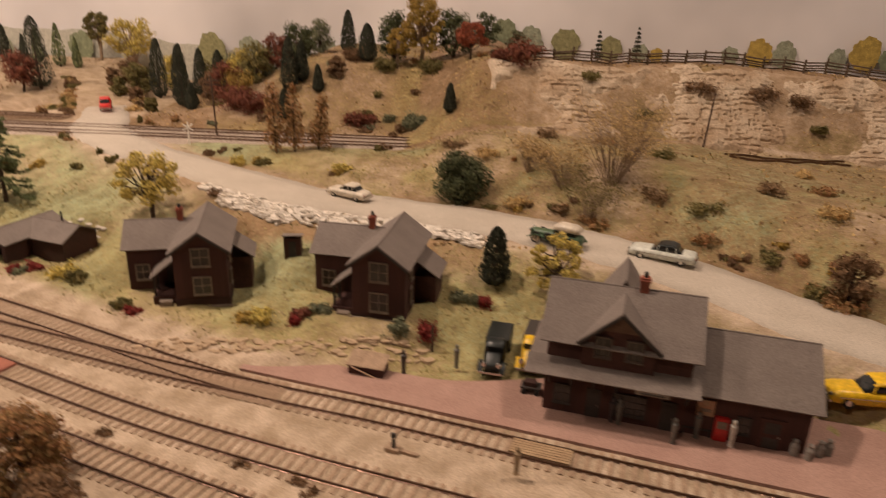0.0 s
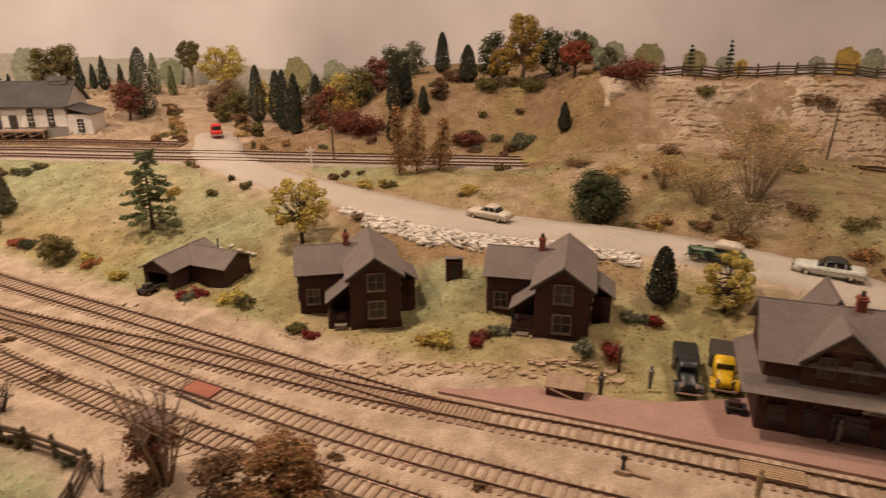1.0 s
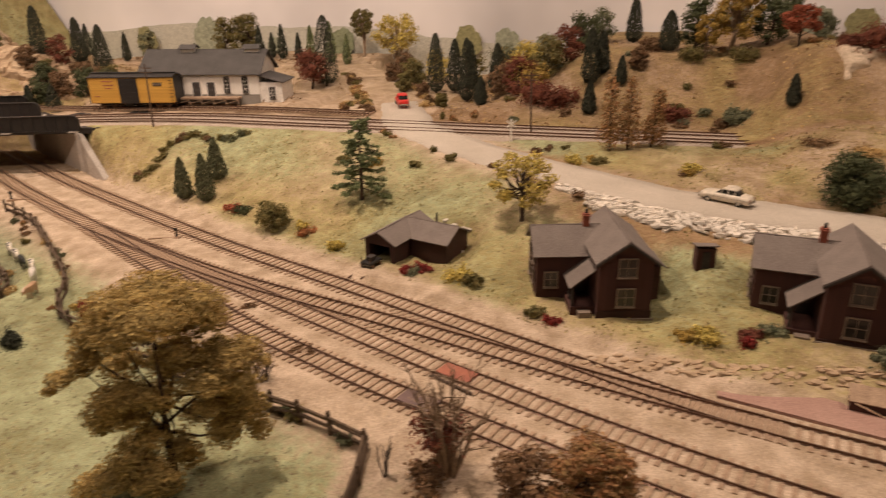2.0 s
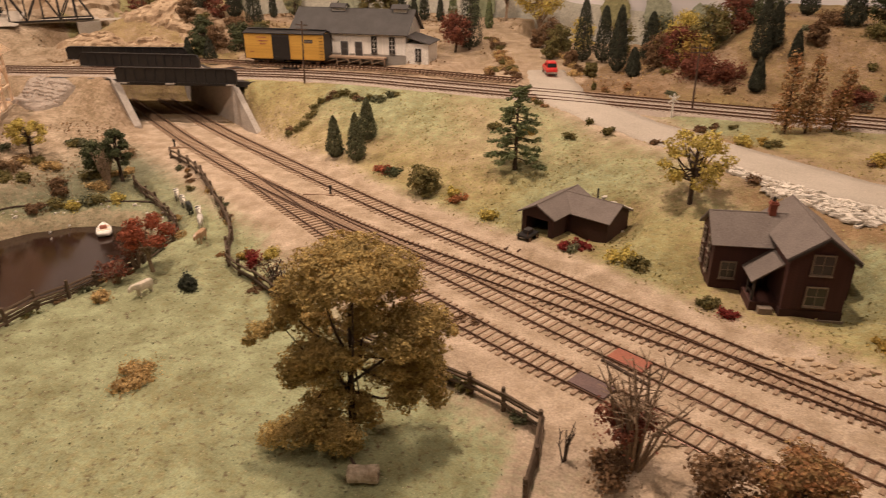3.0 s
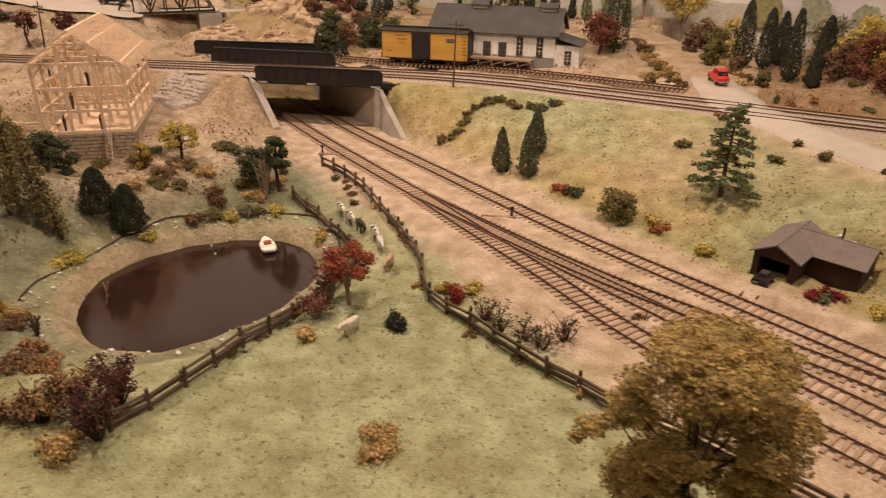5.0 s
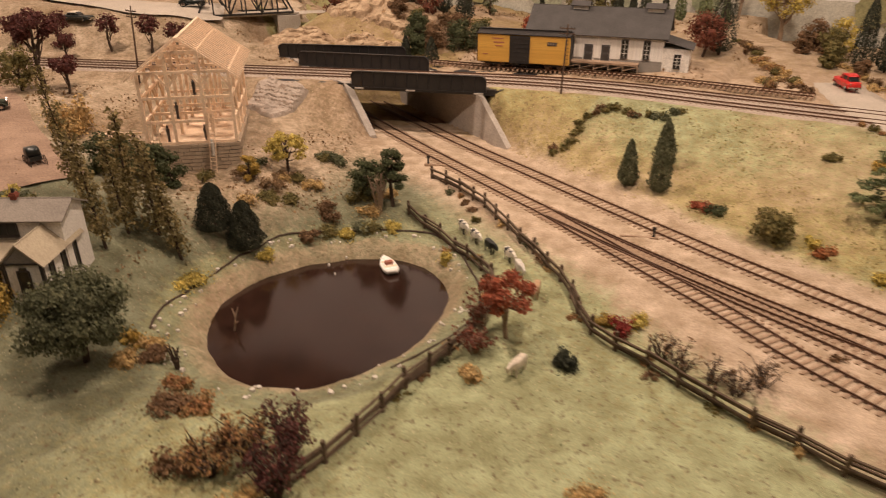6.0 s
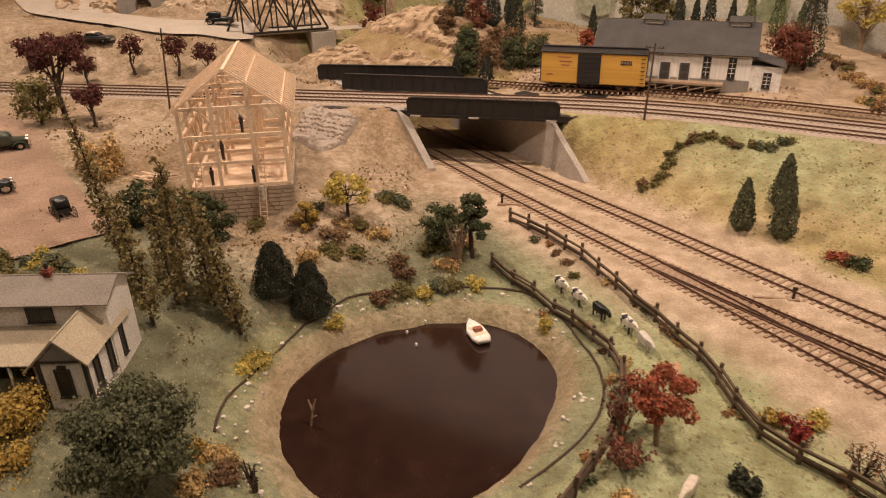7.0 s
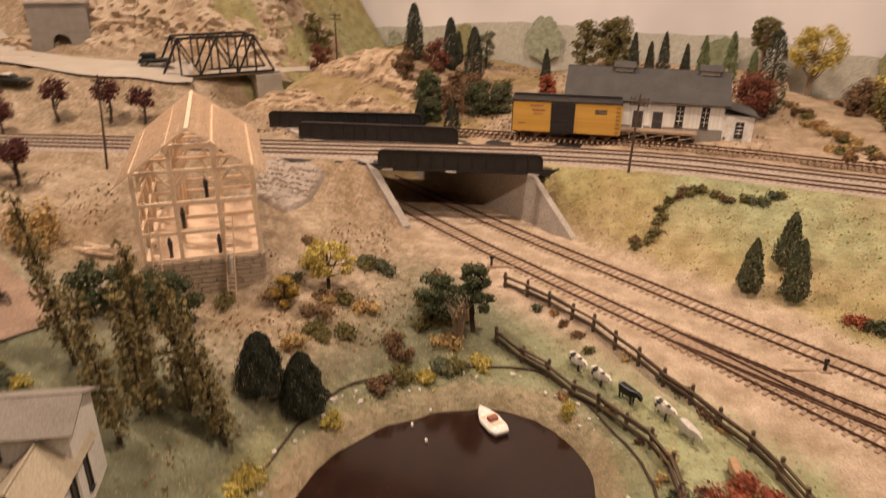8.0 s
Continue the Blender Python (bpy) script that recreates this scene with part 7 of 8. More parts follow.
def rail_fence(points, label, gap=0.026, high=0.0140):
    """A split-rail fence: each post and rail apart."""
    t = thing("rail_fence", Matrix(), label, "fence")
    rng = rng_next()
    spots = [c for c, d in sampled(points, gap)]
    tops = []
    for c in spots:
        z = rough_height(c.x, c.y)
        bm = bmesh.new()
        lean = Vector((rng.normal() * 0.0006, rng.normal() * 0.0006, high * (1.05 + 0.15 * rng.random())))
        rod(bm, (0, 0, -0.003), lean, 0.0017, 0.0014, 6)
        part("post", bm, FENCEW, t, at=Matrix.Translation((c.x, c.y, z)))
        tops.append(Vector((c.x, c.y, z)))
    for a, b in zip(tops, tops[1:]):
        for k, f in enumerate((0.18, 0.40, 0.62, 0.86)):
            bm = bmesh.new()
            o = Vector((rng.normal() * 0.0005, 0.0012 * (-1) ** k, rng.normal() * 0.0006))
            e = (b - a) * 0.06
            p, q = a + Vector((0, 0, high * f)) + o - e, b + Vector((0, 0, high * f)) + o + e
            rod(bm, (0, 0, 0), q - p, 0.0012, 0.0010, 5)
            part("rail", bm, FENCEW, t, at=Matrix.Translation(p))
    return t


rail_fence([(-0.860, 0.828), (-0.792, 0.796), (-0.691, 0.720), (-0.639, 0.674), (-0.600, 0.622), (-0.540, 0.594), (-0.479, 0.570), (-0.400, 0.545), (-0.339, 0.529), (-0.306, 0.517), (-0.280, 0.510), (-0.276, 0.480), (-0.272, 0.445)], "weathered split-rail fence between the yard and the meadow")
rail_fence([(-0.840, 0.748), (-0.766, 0.716), (-0.700, 0.665), (-0.678, 0.600), (-0.677, 0.548), (-0.680, 0.507), (-0.681, 0.457), (-0.683, 0.425), (-0.690, 0.385)], "weathered split-rail fence between pond and meadow")
rail_fence([(0.16, 1.163), (0.284, 1.186), (0.408, 1.200), (0.522, 1.194), (0.66, 1.166), (0.85, 1.13)], "dark split-rail fence along the top of the rock cut", 0.027, 0.017)


for pts, reach in (([(-0.860, 0.828), (-0.691, 0.720), (-0.600, 0.622), (-0.479, 0.570), (-0.339, 0.529), (-0.280, 0.510)], 0.020), ([(-0.766, 0.716), (-0.700, 0.665), (-0.678, 0.600), (-0.680, 0.507), (-0.683, 0.425)], 0.022)):
    for c, d in sampled(pts, reach):
        r = rng_next()
        if r.random() < 0.55:
            bush(c.x + 0.005 * r.normal(), c.y + 0.004 * r.normal(), 0.008 + 0.010 * r.random(), 0.004 + 0.005 * r.random(), ("olive", "brown", "straw", "russet", "oak")[int(5 * r.random())], "dry weeds grown up along the fence", 150, 0.0020)


# ---- poles and signs ----
POLE = mat("brown_pole", (0.10, 0.06, 0.04), 0.9, None, 120, 0.6, 0.2, 800)


def telegraph_pole(x, y, h, lean, label, z=None, arms=(0.93, 0.86)):
    p = thing("telegraph_pole", Matrix.Translation((x, y, rough_height(x, y) if z is None else z)), label, "pole", "telegraph poles")
    bm = bmesh.new()
    rod(bm, (0, 0, -0.004), (lean, 0, h), 0.0014, 0.0009, 8)
    part("mast", bm, POLE, p)
    for k in arms:
        arm = part("crossarm", boxes(((lean * k - 0.010, -0.0006, h * k), (lean * k + 0.010, 0.0006, h * k + 0.0011))), POLE, p)
        for j in (-0.009, -0.005, 0.005, 0.009):
            bm = bmesh.new()
            rod(bm, (lean * k + j, 0, h * k + 0.001), (lean * k + j, 0, h * k + 0.0028), 0.0005, 0.0004, 6)
            part("insulator", bm, GLASSM, arm)
    return p


telegraph_pole(-0.788, 1.029, 0.086, 0.003, "slim brown telegraph pole beside the main line")
telegraph_pole(-1.329, 0.813, 0.105, 0.012, "dark telegraph pole above the barn")
telegraph_pole(0.369, 1.052, 0.067, 0.004, "brown leaning telegraph pole before the rock cut", arms=())
telegraph_pole(-0.260, 1.082, 0.078, -0.002, "thin brown telegraph pole beside the crossing")
telegraph_pole(-1.270, 1.215, 0.078, 0.0, "dark telegraph pole on the far hill")


def crossing_sign():
    s = thing("crossing_sign", pose(-0.279, 1.036, rough_height(-0.279, 1.036), 0, 0, 20), "white wooden crossbuck sign at the level crossing", "sign")
    part("post", boxes(((-0.0009, -0.0009, -0.003), (0.0009, 0.0009, 0.028))), WHITE, s)
    for a in (-1, 1):
        bm = bmesh.new()
        beam(bm, (-0.006, -0.0013, 0.022 - 0.004 * a), (0.006, -0.0013, 0.022 + 0.004 * a), 0.0006, 0.0018)
        part("cross_arm", bm, WHITE, s)


crossing_sign()


def switch_stand(x, y, turn, label, rod_len=0.03):
    s = thing("switch_stand", pose(x, y, 0.0, 0, 0, turn), label, "switch stand", "turnout switch stands")
    part("base", boxes(((-0.0045, -0.003, -0.001), (0.0045, 0.003, 0.0018))), TIE, s)
    bm = bmesh.new()
    rod(bm, (0, 0, 0.0015), (0, 0, 0.0085), 0.0014, 0.0010, 8)
    part("column", bm, BLACK, s)
    part("target", boxes(((-0.0018, -0.0005, 0.0085), (0.0018, 0.0005, 0.0115))), BLACK, s)
    part("headblock", boxes(((-rod_len, -0.0012, -0.001), (0, 0.0012, 0.0014))), TIE, s)


switch_stand(-0.598, 0.789, 20, "small black switch stand on a long tie")
switch_stand(-0.886, 0.862, 200, "small black switch stand near the underpass")
switch_stand(0.045, 0.530, 160, "small dark switch stand in the station yard", 0.016)


# ---- vehicles ----
TYRE = mat("black_rubber", (0.015, 0.014, 0.013), 0.8, None, 100, 0.4, 0.1, 800)
CHROME = mat("chrome_trim", (0.62, 0.60, 0.56), 0.25, None, 100, 0.3, 0.02, 400, 1.0)
PANE = mat("dark_car_glass", (0.02, 0.022, 0.022), 0.08, None, 50, 0.3, 0.0, 100)


def paint(name, colour):
    return mat(name, colour, 0.35, tuple(c * 0.85 for c in colour), 60, 0.6, 0.02, 300)


def loft(bm, rings):
    """Skins closed rings of equal length and caps the ends."""
    vs = [[bm.verts.new(p) for p in r] for r in rings]
    n = len(rings[0])
    for a, b in zip(vs, vs[1:]):
        for k in range(n):
            bm.faces.new((a[k], a[(k + 1) % n], b[(k + 1) % n], b[k]))
    bm.faces.new(vs[0][::-1])
    bm.faces.new(vs[-1])
    bmesh.ops.recalc_face_normals(bm, faces=bm.faces)


def section(x, half, z0, z1, bulge=0.0):
    """A rounded cross-section of a car body at x."""
    h = z1 - z0
    return [(x, s * half * f, z0 + h * g) for s, f, g in ((1, 0.90, 0), (1, 1.0, 0.25), (1, 1.0 + bulge, 0.6), (1, 0.90, 0.93), (1, 0.6, 1.0), (-1, 0.6, 1.0), (-1, 0.90, 0.93), (-1, 1.0 + bulge, 0.6), (-1, 1.0, 0.25), (-1, 0.90, 0))]


def smooth(ob):
    for p in ob.data.polygons:
        p.use_smooth = True
    return ob


def wheels(c, axles, half, r, hub=None, white=False):
    for x in axles:
        for s in (-1, 1):
            bm = bmesh.new()
            rod(bm, (x, s * (half - 0.0019), r), (x, s * half, r), r, r, 18)
            w = part("wheel", bm, TYRE, c)
            bm = bmesh.new()
            rod(bm, (x, s * half, r), (x, s * (half + 0.0004), r), r * (0.72 if white else 0.55), r * 0.5, 14)
            part("hubcap", bm, hub or CHROME, w)


def sedan(place, body, roof, label, L=0.056, fins=False, name="car", roundback=False):
    """A rounded mid-century car, nose toward +x."""
    c = thing(name, place, label, "car")
    h, z = L * 0.178, 0.0026
    bm = bmesh.new()
    tail = 0.0100 if fins else 0.0092
    xs = [(-0.5, 0.84, 0.0030, 0.0080), (-0.46, 0.97, 0.0026, tail), (-0.30, 1.0, z, 0.0102), (-0.05, 1.0, z, 0.0103), (0.20, 0.99, z, 0.0100), (0.40, 0.96, z, 0.0096), (0.47, 0.90, 0.0028, 0.0086), (0.5, 0.78, 0.0034, 0.0072)]
    loft(bm, [section(x * L, h * f, a, b, 0.02) for x, f, a, b in xs])
    smooth(part("body", bm, body, c))
    back = -0.40 if roundback else -0.30
    bm = bmesh.new()
    loft(bm, [section(x * L, h * f, 0.0094, b) for x, f, b in ((back, 0.74, 0.0100), (back + 0.10, 0.80, 0.0142), (-0.12, 0.82, 0.0156), (0.05, 0.80, 0.0150), (0.17, 0.76, 0.0100))])
    cab = smooth(part("cabin", bm, PANE, c, "dark glazed cabin"))
    bm = bmesh.new()
    loft(bm, [section(x * L, h * f, 0.0138, b) for x, f, b in ((back + 0.07, 0.72, 0.0141), (back + 0.12, 0.82, 0.0153), (-0.12, 0.845, 0.0163), (0.03, 0.82, 0.0156), (0.07, 0.72, 0.0141))])
    smooth(part("roof", bm, roof, cab))
    for x in (back + 0.09, -0.08, 0.08):
        for s in (-1, 1):
            bm = bmesh.new()
            beam(bm, (x * L, s * h * 0.86, 0.0098), (x * L + (0.0006 if x < 0 else -0.002), s * h * 0.79, 0.0145), 0.0007)
            part("pillar", bm, body, cab)
    wheels(c, (-0.30 * L, 0.31 * L), h * 0.98, L * 0.062)
    for x in (-0.505, 0.505):
        part("bumper", boxes(((x * L - 0.0007, -h * 0.92, 0.0032), (x * L + 0.0007, h * 0.92, 0.0047))), CHROME, c)
    for s in (-1, 1):
        bm = bmesh.new()
        rod(bm, (0.485 * L, s * h * 0.68, 0.0072), (0.503 * L, s * h * 0.68, 0.0072), 0.0012, 0.0011, 10)
        part("headlight", bm, CHROME, c)
        part("tail_light", boxes(((-0.505 * L, s * h * 0.72 - 0.0007, 0.0062), (-0.49 * L, s * h * 0.72 + 0.0007, 0.0082))), PLANKRED, c)
        part("side_trim", boxes(((-0.44 * L, s * (h * 1.015) - 0.0002, 0.0066), (0.42 * L, s * (h * 1.015) + 0.0002, 0.0070))), CHROME, c)
    part("grille", boxes(((0.497 * L, -h * 0.5, 0.0048), (0.506 * L, h * 0.5, 0.0066))), CHROME, c)
    return c


def vintage(place, body, top, label, L=0.056, name="car"):
    """An open-fendered car of the nineteen-thirties, nose toward +x."""
    c = thing(name, place, label, "car")
    bm = bmesh.new()
    loft(bm, [section(x * L, 0.0052 * f, 0.0045, b) for x, f, b in ((-0.44, 0.9, 0.0088), (-0.40, 1.2, 0.0108), (-0.05, 1.25, 0.0108), (0.02, 1.1, 0.0112), (0.40, 0.85, 0.0108), (0.42, 0.8, 0.0102))])
    smooth(part("body", bm, body, c))
    bm = bmesh.new()
    loft(bm, [section(x * L, 0.0062 * f, 0.0105, b) for x, f, b in ((-0.34, 0.9, 0.0120), (-0.30, 1.0, 0.0176), (0.0, 1.0, 0.0180), (0.03, 0.9, 0.0150))])
    cab = smooth(part("cabin", bm, PANE, c))
    bm = bmesh.new()
    loft(bm, [section(x * L, 0.0070 * f, 0.0140, b) for x, f, b in ((-0.38, 0.95, 0.0172), (-0.30, 1.0, 0.0196), (-0.04, 1.0, 0.0200), (0.03, 0.92, 0.0180))])
    smooth(part("soft_top", bm, top, cab, "cream soft top"))
    for s in (-1, 1):
        for x0, x1 in ((0.10, 0.46), (-0.46, -0.10)):
            bm = bmesh.new()
            pts = [(x0 + (x1 - x0) * k / 6, 0.0040 + 0.0042 * math.sin(math.pi * k / 6)) for k in range(7)]
            for (a, za), (b, zb) in zip(pts, pts[1:]):
                beam(bm, (a * L, s * 0.0082, za), (b * L, s * 0.0082, zb), 0.0036, 0.0006)
            part("fender", bm, body, c)
        part("running_board", boxes(((-0.12 * L, s * 0.0082 - 0.0016, 0.0036), (0.12 * L, s * 0.0082 + 0.0016, 0.0042))), TYRE, c)
        bm = bmesh.new()
        rod(bm, (0.40 * L, s * 0.0045, 0.0100), (0.44 * L, s * 0.0045, 0.0100), 0.0016, 0.0014, 10)
        part("headlight", bm, CHROME, c)
    bm = bmesh.new()
    rod(bm, (0.10 * L, 0.0074, 0.0078), (0.10 * L, 0.0092, 0.0078), 0.0036, 0.0036, 16)
    part("spare_wheel", bm, TYRE, c)
    part("radiator", boxes(((0.415 * L, -0.0035, 0.0045), (0.432 * L, 0.0035, 0.0108))), CHROME, c)
    wheels(c, (-0.29 * L, 0.30 * L), 0.0092, 0.0050, CHROME, True)
    return c


def lorry(place, cab_mat, load_mat, label, L=0.058):
    """A small flat-nosed truck, nose toward +x."""
    c = thing("truck", place, label, "truck")
    part("chassis", boxes(((-0.5 * L, -0.005, 0.0045), (0.48 * L, 0.005, 0.0062))), TYRE, c)
    bm = bmesh.new()
    loft(bm, [section(x * L, 0.0075 * f, 0.0062, b) for x, f, b in ((0.02, 1.0, 0.0195), (0.06, 1.02, 0.0205), (0.20, 1.0, 0.0200), (0.25, 0.96, 0.0140), (0.26, 0.80, 0.0130), (0.46, 0.70, 0.0120), (0.49, 0.60, 0.0105))])
    cab = smooth(part("cab", bm, cab_mat, c))
    part("windscreen", boxes(((0.232 * L, -0.006, 0.0145), (0.252 * L, 0.006, 0.0182))), PANE, cab)
    bm = boxes(((-0.5 * L, -0.0088, 0.0068), (0.0, 0.0088, 0.0180)))
    bmesh.ops.bevel(bm, geom=bm.edges[:], offset=0.0006, segments=1, affect="EDGES")
    part("load_body", bm, load_mat, c)
    for s in (-1, 1):
        bm = bmesh.new()
        rod(bm, (0.46 * L, s * 0.0052, 0.0110), (0.50 * L, s * 0.0052, 0.0110), 0.0017, 0.0015, 10)
        part("headlight", bm, CHROME, c)
        bm = bmesh.new()
        pts = [(0.22 + 0.26 * k / 5, 0.0050 + 0.0042 * math.sin(math.pi * k / 5)) for k in range(6)]
        for (a, za), (b, zb) in zip(pts, pts[1:]):
            beam(bm, (a * L, s * 0.0080, za), (b * L, s * 0.0080, zb), 0.0036, 0.0007)
        part("fender", bm, cab_mat, c)
    part("bumper", boxes(((0.505 * L, -0.0085, 0.0045), (0.52 * L, 0.0085, 0.0060))), CHROME, c)
    wheels(c, (-0.30 * L, 0.35 * L), 0.0088, 0.0044)
    return c


def on_road(x, turn, off=0.0):
    y = line(ROADLINE[3:], x) + off
    _, z = road_off(x, y)
    return pose(x, y, z + 0.0042, 0, 0, turn)


CREAM, RED, GREEN = paint("cream_paint", (0.66, 0.58, 0.47)), paint("bright_red_paint", (0.60, 0.025, 0.02)), paint("dark_green_paint", (0.075, 0.13, 0.07))
TAXI, NIGHT, MINT = paint("taxi_yellow_paint", (0.80, 0.50, 0.02)), paint("black_paint", (0.012, 0.016, 0.015)), paint("pale_mint_paint", (0.62, 0.63, 0.56))
sedan(on_road(-0.044, 152, 0.008), CREAM, CREAM, "cream fifties coupe driving on the gravel road", 0.048, name="car")
vintage(on_road(0.162, 153, -0.026), GREEN, CREAM, "dark green vintage touring car with cream soft top", 0.056)
sedan(on_road(0.252, 156, 0.010), MINT, NIGHT, "pale mint fifties convertible with black top on the road", 0.056, True)
sedan(pose(-0.474, 1.203, road_off(-0.474, 1.203)[1] + 0.0042, 0, 0, 116) @ Matrix.Scale(1.2, 4, (0, 0, 1)), RED, RED, "bright red rounded sedan near the level crossing", 0.046, roundback=True)
sedan(pose(0.352, 0.592, 0.0118, 0, 0, 176) @ Matrix.Scale(1.22, 4, (0, 0, 1)), TAXI, TAXI, "bright yellow taxi parked behind the station", 0.058, roundback=True)
lorry(pose(0.108, 0.640, 0.0012, 0, 0, -100), NIGHT, NIGHT, "black delivery truck parked beside the station", 0.056)
lorry(pose(0.136, 0.646, 0.0012, 0, 0, -103), TAXI, DARKTRIM, "yellow cab truck with dark brown load box", 0.056)
sedan(pose(-1.640, 0.942, rough_height(-1.64, 0.942) + 0.001, 0, 0, 20), NIGHT, CREAM, "black and white car on the far valley road", 0.056, True)
vintage(pose(-1.490, 1.065, height(-1.49, 1.065) + 0.005, 0, 0, 35), NIGHT, NIGHT, "black old car about to cross the truss bridge", 0.052)
lorry(pose(-1.360, 0.616, rough_height(-1.36, 0.616) + 0.001, 0, 0, 60), paint("olive_paint", (0.06, 0.07, 0.05)), PLANKRED, "dark truck with red load in the farm lane", 0.058)
vintage(pose(-1.270, 0.552, rough_height(-1.27, 0.552) + 0.001, 0, 0, 60), NIGHT, NIGHT, "black old car parked in the farm lane", 0.05)


def buggy():
    b = thing("buggy", pose(-1.172, 0.562, rough_height(-1.172, 0.562), 0, 0, -15), "black horse buggy with folding hood in the farm lane", "buggy")
    bm = boxes(((-0.010, -0.006, 0.006), (0.006, 0.006, 0.010)))
    part("seat_box", bm, NIGHT, b)
    bm = bmesh.new()
    loft(bm, [section(x, 0.0065 * f, 0.0100, z) for x, f, z in ((-0.011, 0.8, 0.0130), (-0.008, 1.0, 0.0185), (0.001, 1.0, 0.0190), (0.004, 0.9, 0.0170))])
    smooth(part("hood", bm, NIGHT, b))
    for x in (-0.007, 0.008):
        for s in (-1, 1):
            bm = bmesh.new()
            n = 14
            for k in range(n):
                a, c = k * math.tau / n, (k + 1) * math.tau / n
                beam(bm, (x + 0.0055 * math.cos(a), s * 0.0075, 0.0055 + 0.0055 * math.sin(a)), (x + 0.0055 * math.cos(c), s * 0.0075, 0.0055 + 0.0055 * math.sin(c)), 0.0006)
                if k % 2 == 0:
                    beam(bm, (x, s * 0.0075, 0.0055), (x + 0.0055 * math.cos(a), s * 0.0075, 0.0055 + 0.0055 * math.sin(a)), 0.0003)
            part("wheel", bm, BARK, b)
    for s in (-1, 1):
        bm = bmesh.new()
        beam(bm, (0.006, s * 0.003, 0.007), (0.022, s * 0.003, 0.006), 0.0006)
        part("shaft", bm, BARK, b)


buggy()


# ---- figurines, plain shapes ----
def figurine(x, y, h, colour, label, z=None):
    """A plain turned peg, standing for a tiny painted figure."""
    bm = bmesh.new()
    for (z0, r0), (z1, r1) in zip(((0, 0.0018), (0.1, 0.0014), (0.45, 0.0017), (0.78, 0.0022), (0.84, 0.0008), (0.86, 0.0012), (0.94, 0.0014)), ((0.1, 0.0014), (0.45, 0.0017), (0.78, 0.0022), (0.84, 0.0008), (0.86, 0.0012), (0.94, 0.0014), (1.0, 0.0006))):
        rod(bm, (0, 0, z0 * h), (0, 0, z1 * h), r0, r1, 10)
    ob = new("figurine", mesh_of(bm, "figurine", colour))
    ob.location = (x, y, (max(rough_height(x, y), 0.0) + 0.002 if z is None else z))
    return tagged(ob, label, "figurine", "tiny figures")


GREYCOAT, KHAKI, DARKCOAT, WHITECOAT = paint("grey_coat", (0.16, 0.15, 0.13)), paint("khaki_coat", (0.30, 0.21, 0.12)), paint("dark_coat", (0.05, 0.04, 0.04)), paint("white_coat", (0.6, 0.56, 0.5))
for x, y, m, l in ((0.042, 0.613, DARKCOAT, "tiny dark figure by the crate"), (0.079, 0.625, GREYCOAT, "tiny grey figure near the trucks"), (0.180, 0.568, DARKCOAT, "tiny dark figure under the canopy"), (0.184, 0.566, GREYCOAT, "tiny grey figure under the canopy"), (0.214, 0.549, GREYCOAT, "tiny grey figure on the platform"), (0.230, 0.556, GREYCOAT, "tiny grey figure at the bench"), (0.249, 0.549, WHITECOAT, "tiny pale figure beside the red machine"), (0.117, 0.512, KHAKI, "tiny khaki figure between the tracks"), (0.290, 0.553, GREYCOAT, "tiny grey figure among the milk cans")):
    figurine(x, y, 0.0185, m, l)
for x, y, z, m in ((-1.064, 0.697, 0.030, WHITECOAT), (-1.101, 0.688, 0.0685, DARKCOAT), (-1.080, 0.704, 0.0425, DARKCOAT), (-1.112, 0.680, 0.0425, DARKCOAT), (-1.085, 0.702, 0.0940, DARKCOAT)):
    figurine(x, y, 0.0185, m, "tiny carpenter figure on the barn frame", z)


def cattle(x, y, turn, colour, label):
    """A plain four-legged peg shape for a tiny painted cow."""
    bm = bmesh.new()
    loft(bm, [section(u, 0.0028 * f, a, b) for u, f, a, b in ((-0.009, 0.5, 0.0075, 0.0110), (-0.007, 1.0, 0.0055, 0.0122), (0.003, 1.0, 0.0055, 0.0120), (0.006, 0.7, 0.0070, 0.0122), (0.009, 0.5, 0.0085, 0.0125), (0.0125, 0.35, 0.0070, 0.0105))])
    for u in (-0.0065, 0.004):
        for s in (-1, 1):
            rod(bm, (u, s * 0.0016, 0), (u, s * 0.0016, 0.0070), 0.0007, 0.0010, 6)
    ob = new("cow_figurine", mesh_of(bm, "cow_figurine", colour))
    ob.matrix_world = pose(x, y, rough_height(x, y), 0, 0, turn)
    return tagged(ob, label, "figurine", "tiny cattle")


PIED = mat("black_white_patches", (0.74, 0.68, 0.58), 0.6, (0.02, 0.018, 0.018), 170, 1.0, 0.0, 300)
for node in PIED.node_tree.nodes:
    if node.type == "MAP_RANGE" and abs(node.inputs[2].default_value - 0.65) < 1e-4:
        node.inputs[1].default_value, node.inputs[2].default_value = 0.51, 0.54
TANHIDE = paint("tan_hide", (0.45, 0.28, 0.16))
for x, y, a, m, l in ((-0.772, 0.742, -40, PIED, "tiny black and white cow in the lane"), (-0.752, 0.730, -38, PIED, "tiny black and white cow in the lane"), (-0.728, 0.714, -35, NIGHT, "tiny black cow in the fenced lane"), (-0.702, 0.700, -42, PIED, "tiny black and white cow in the lane"), (-0.684, 0.682, -48, WHITECOAT, "tiny pale cow in the fenced lane"), (-0.655, 0.650, -75, TANHIDE, "tiny tan cow in the fenced lane"), (-0.625, 0.549, -100, CREAM, "tiny cream cow in the meadow")):
    cattle(x, y, a, m, l)


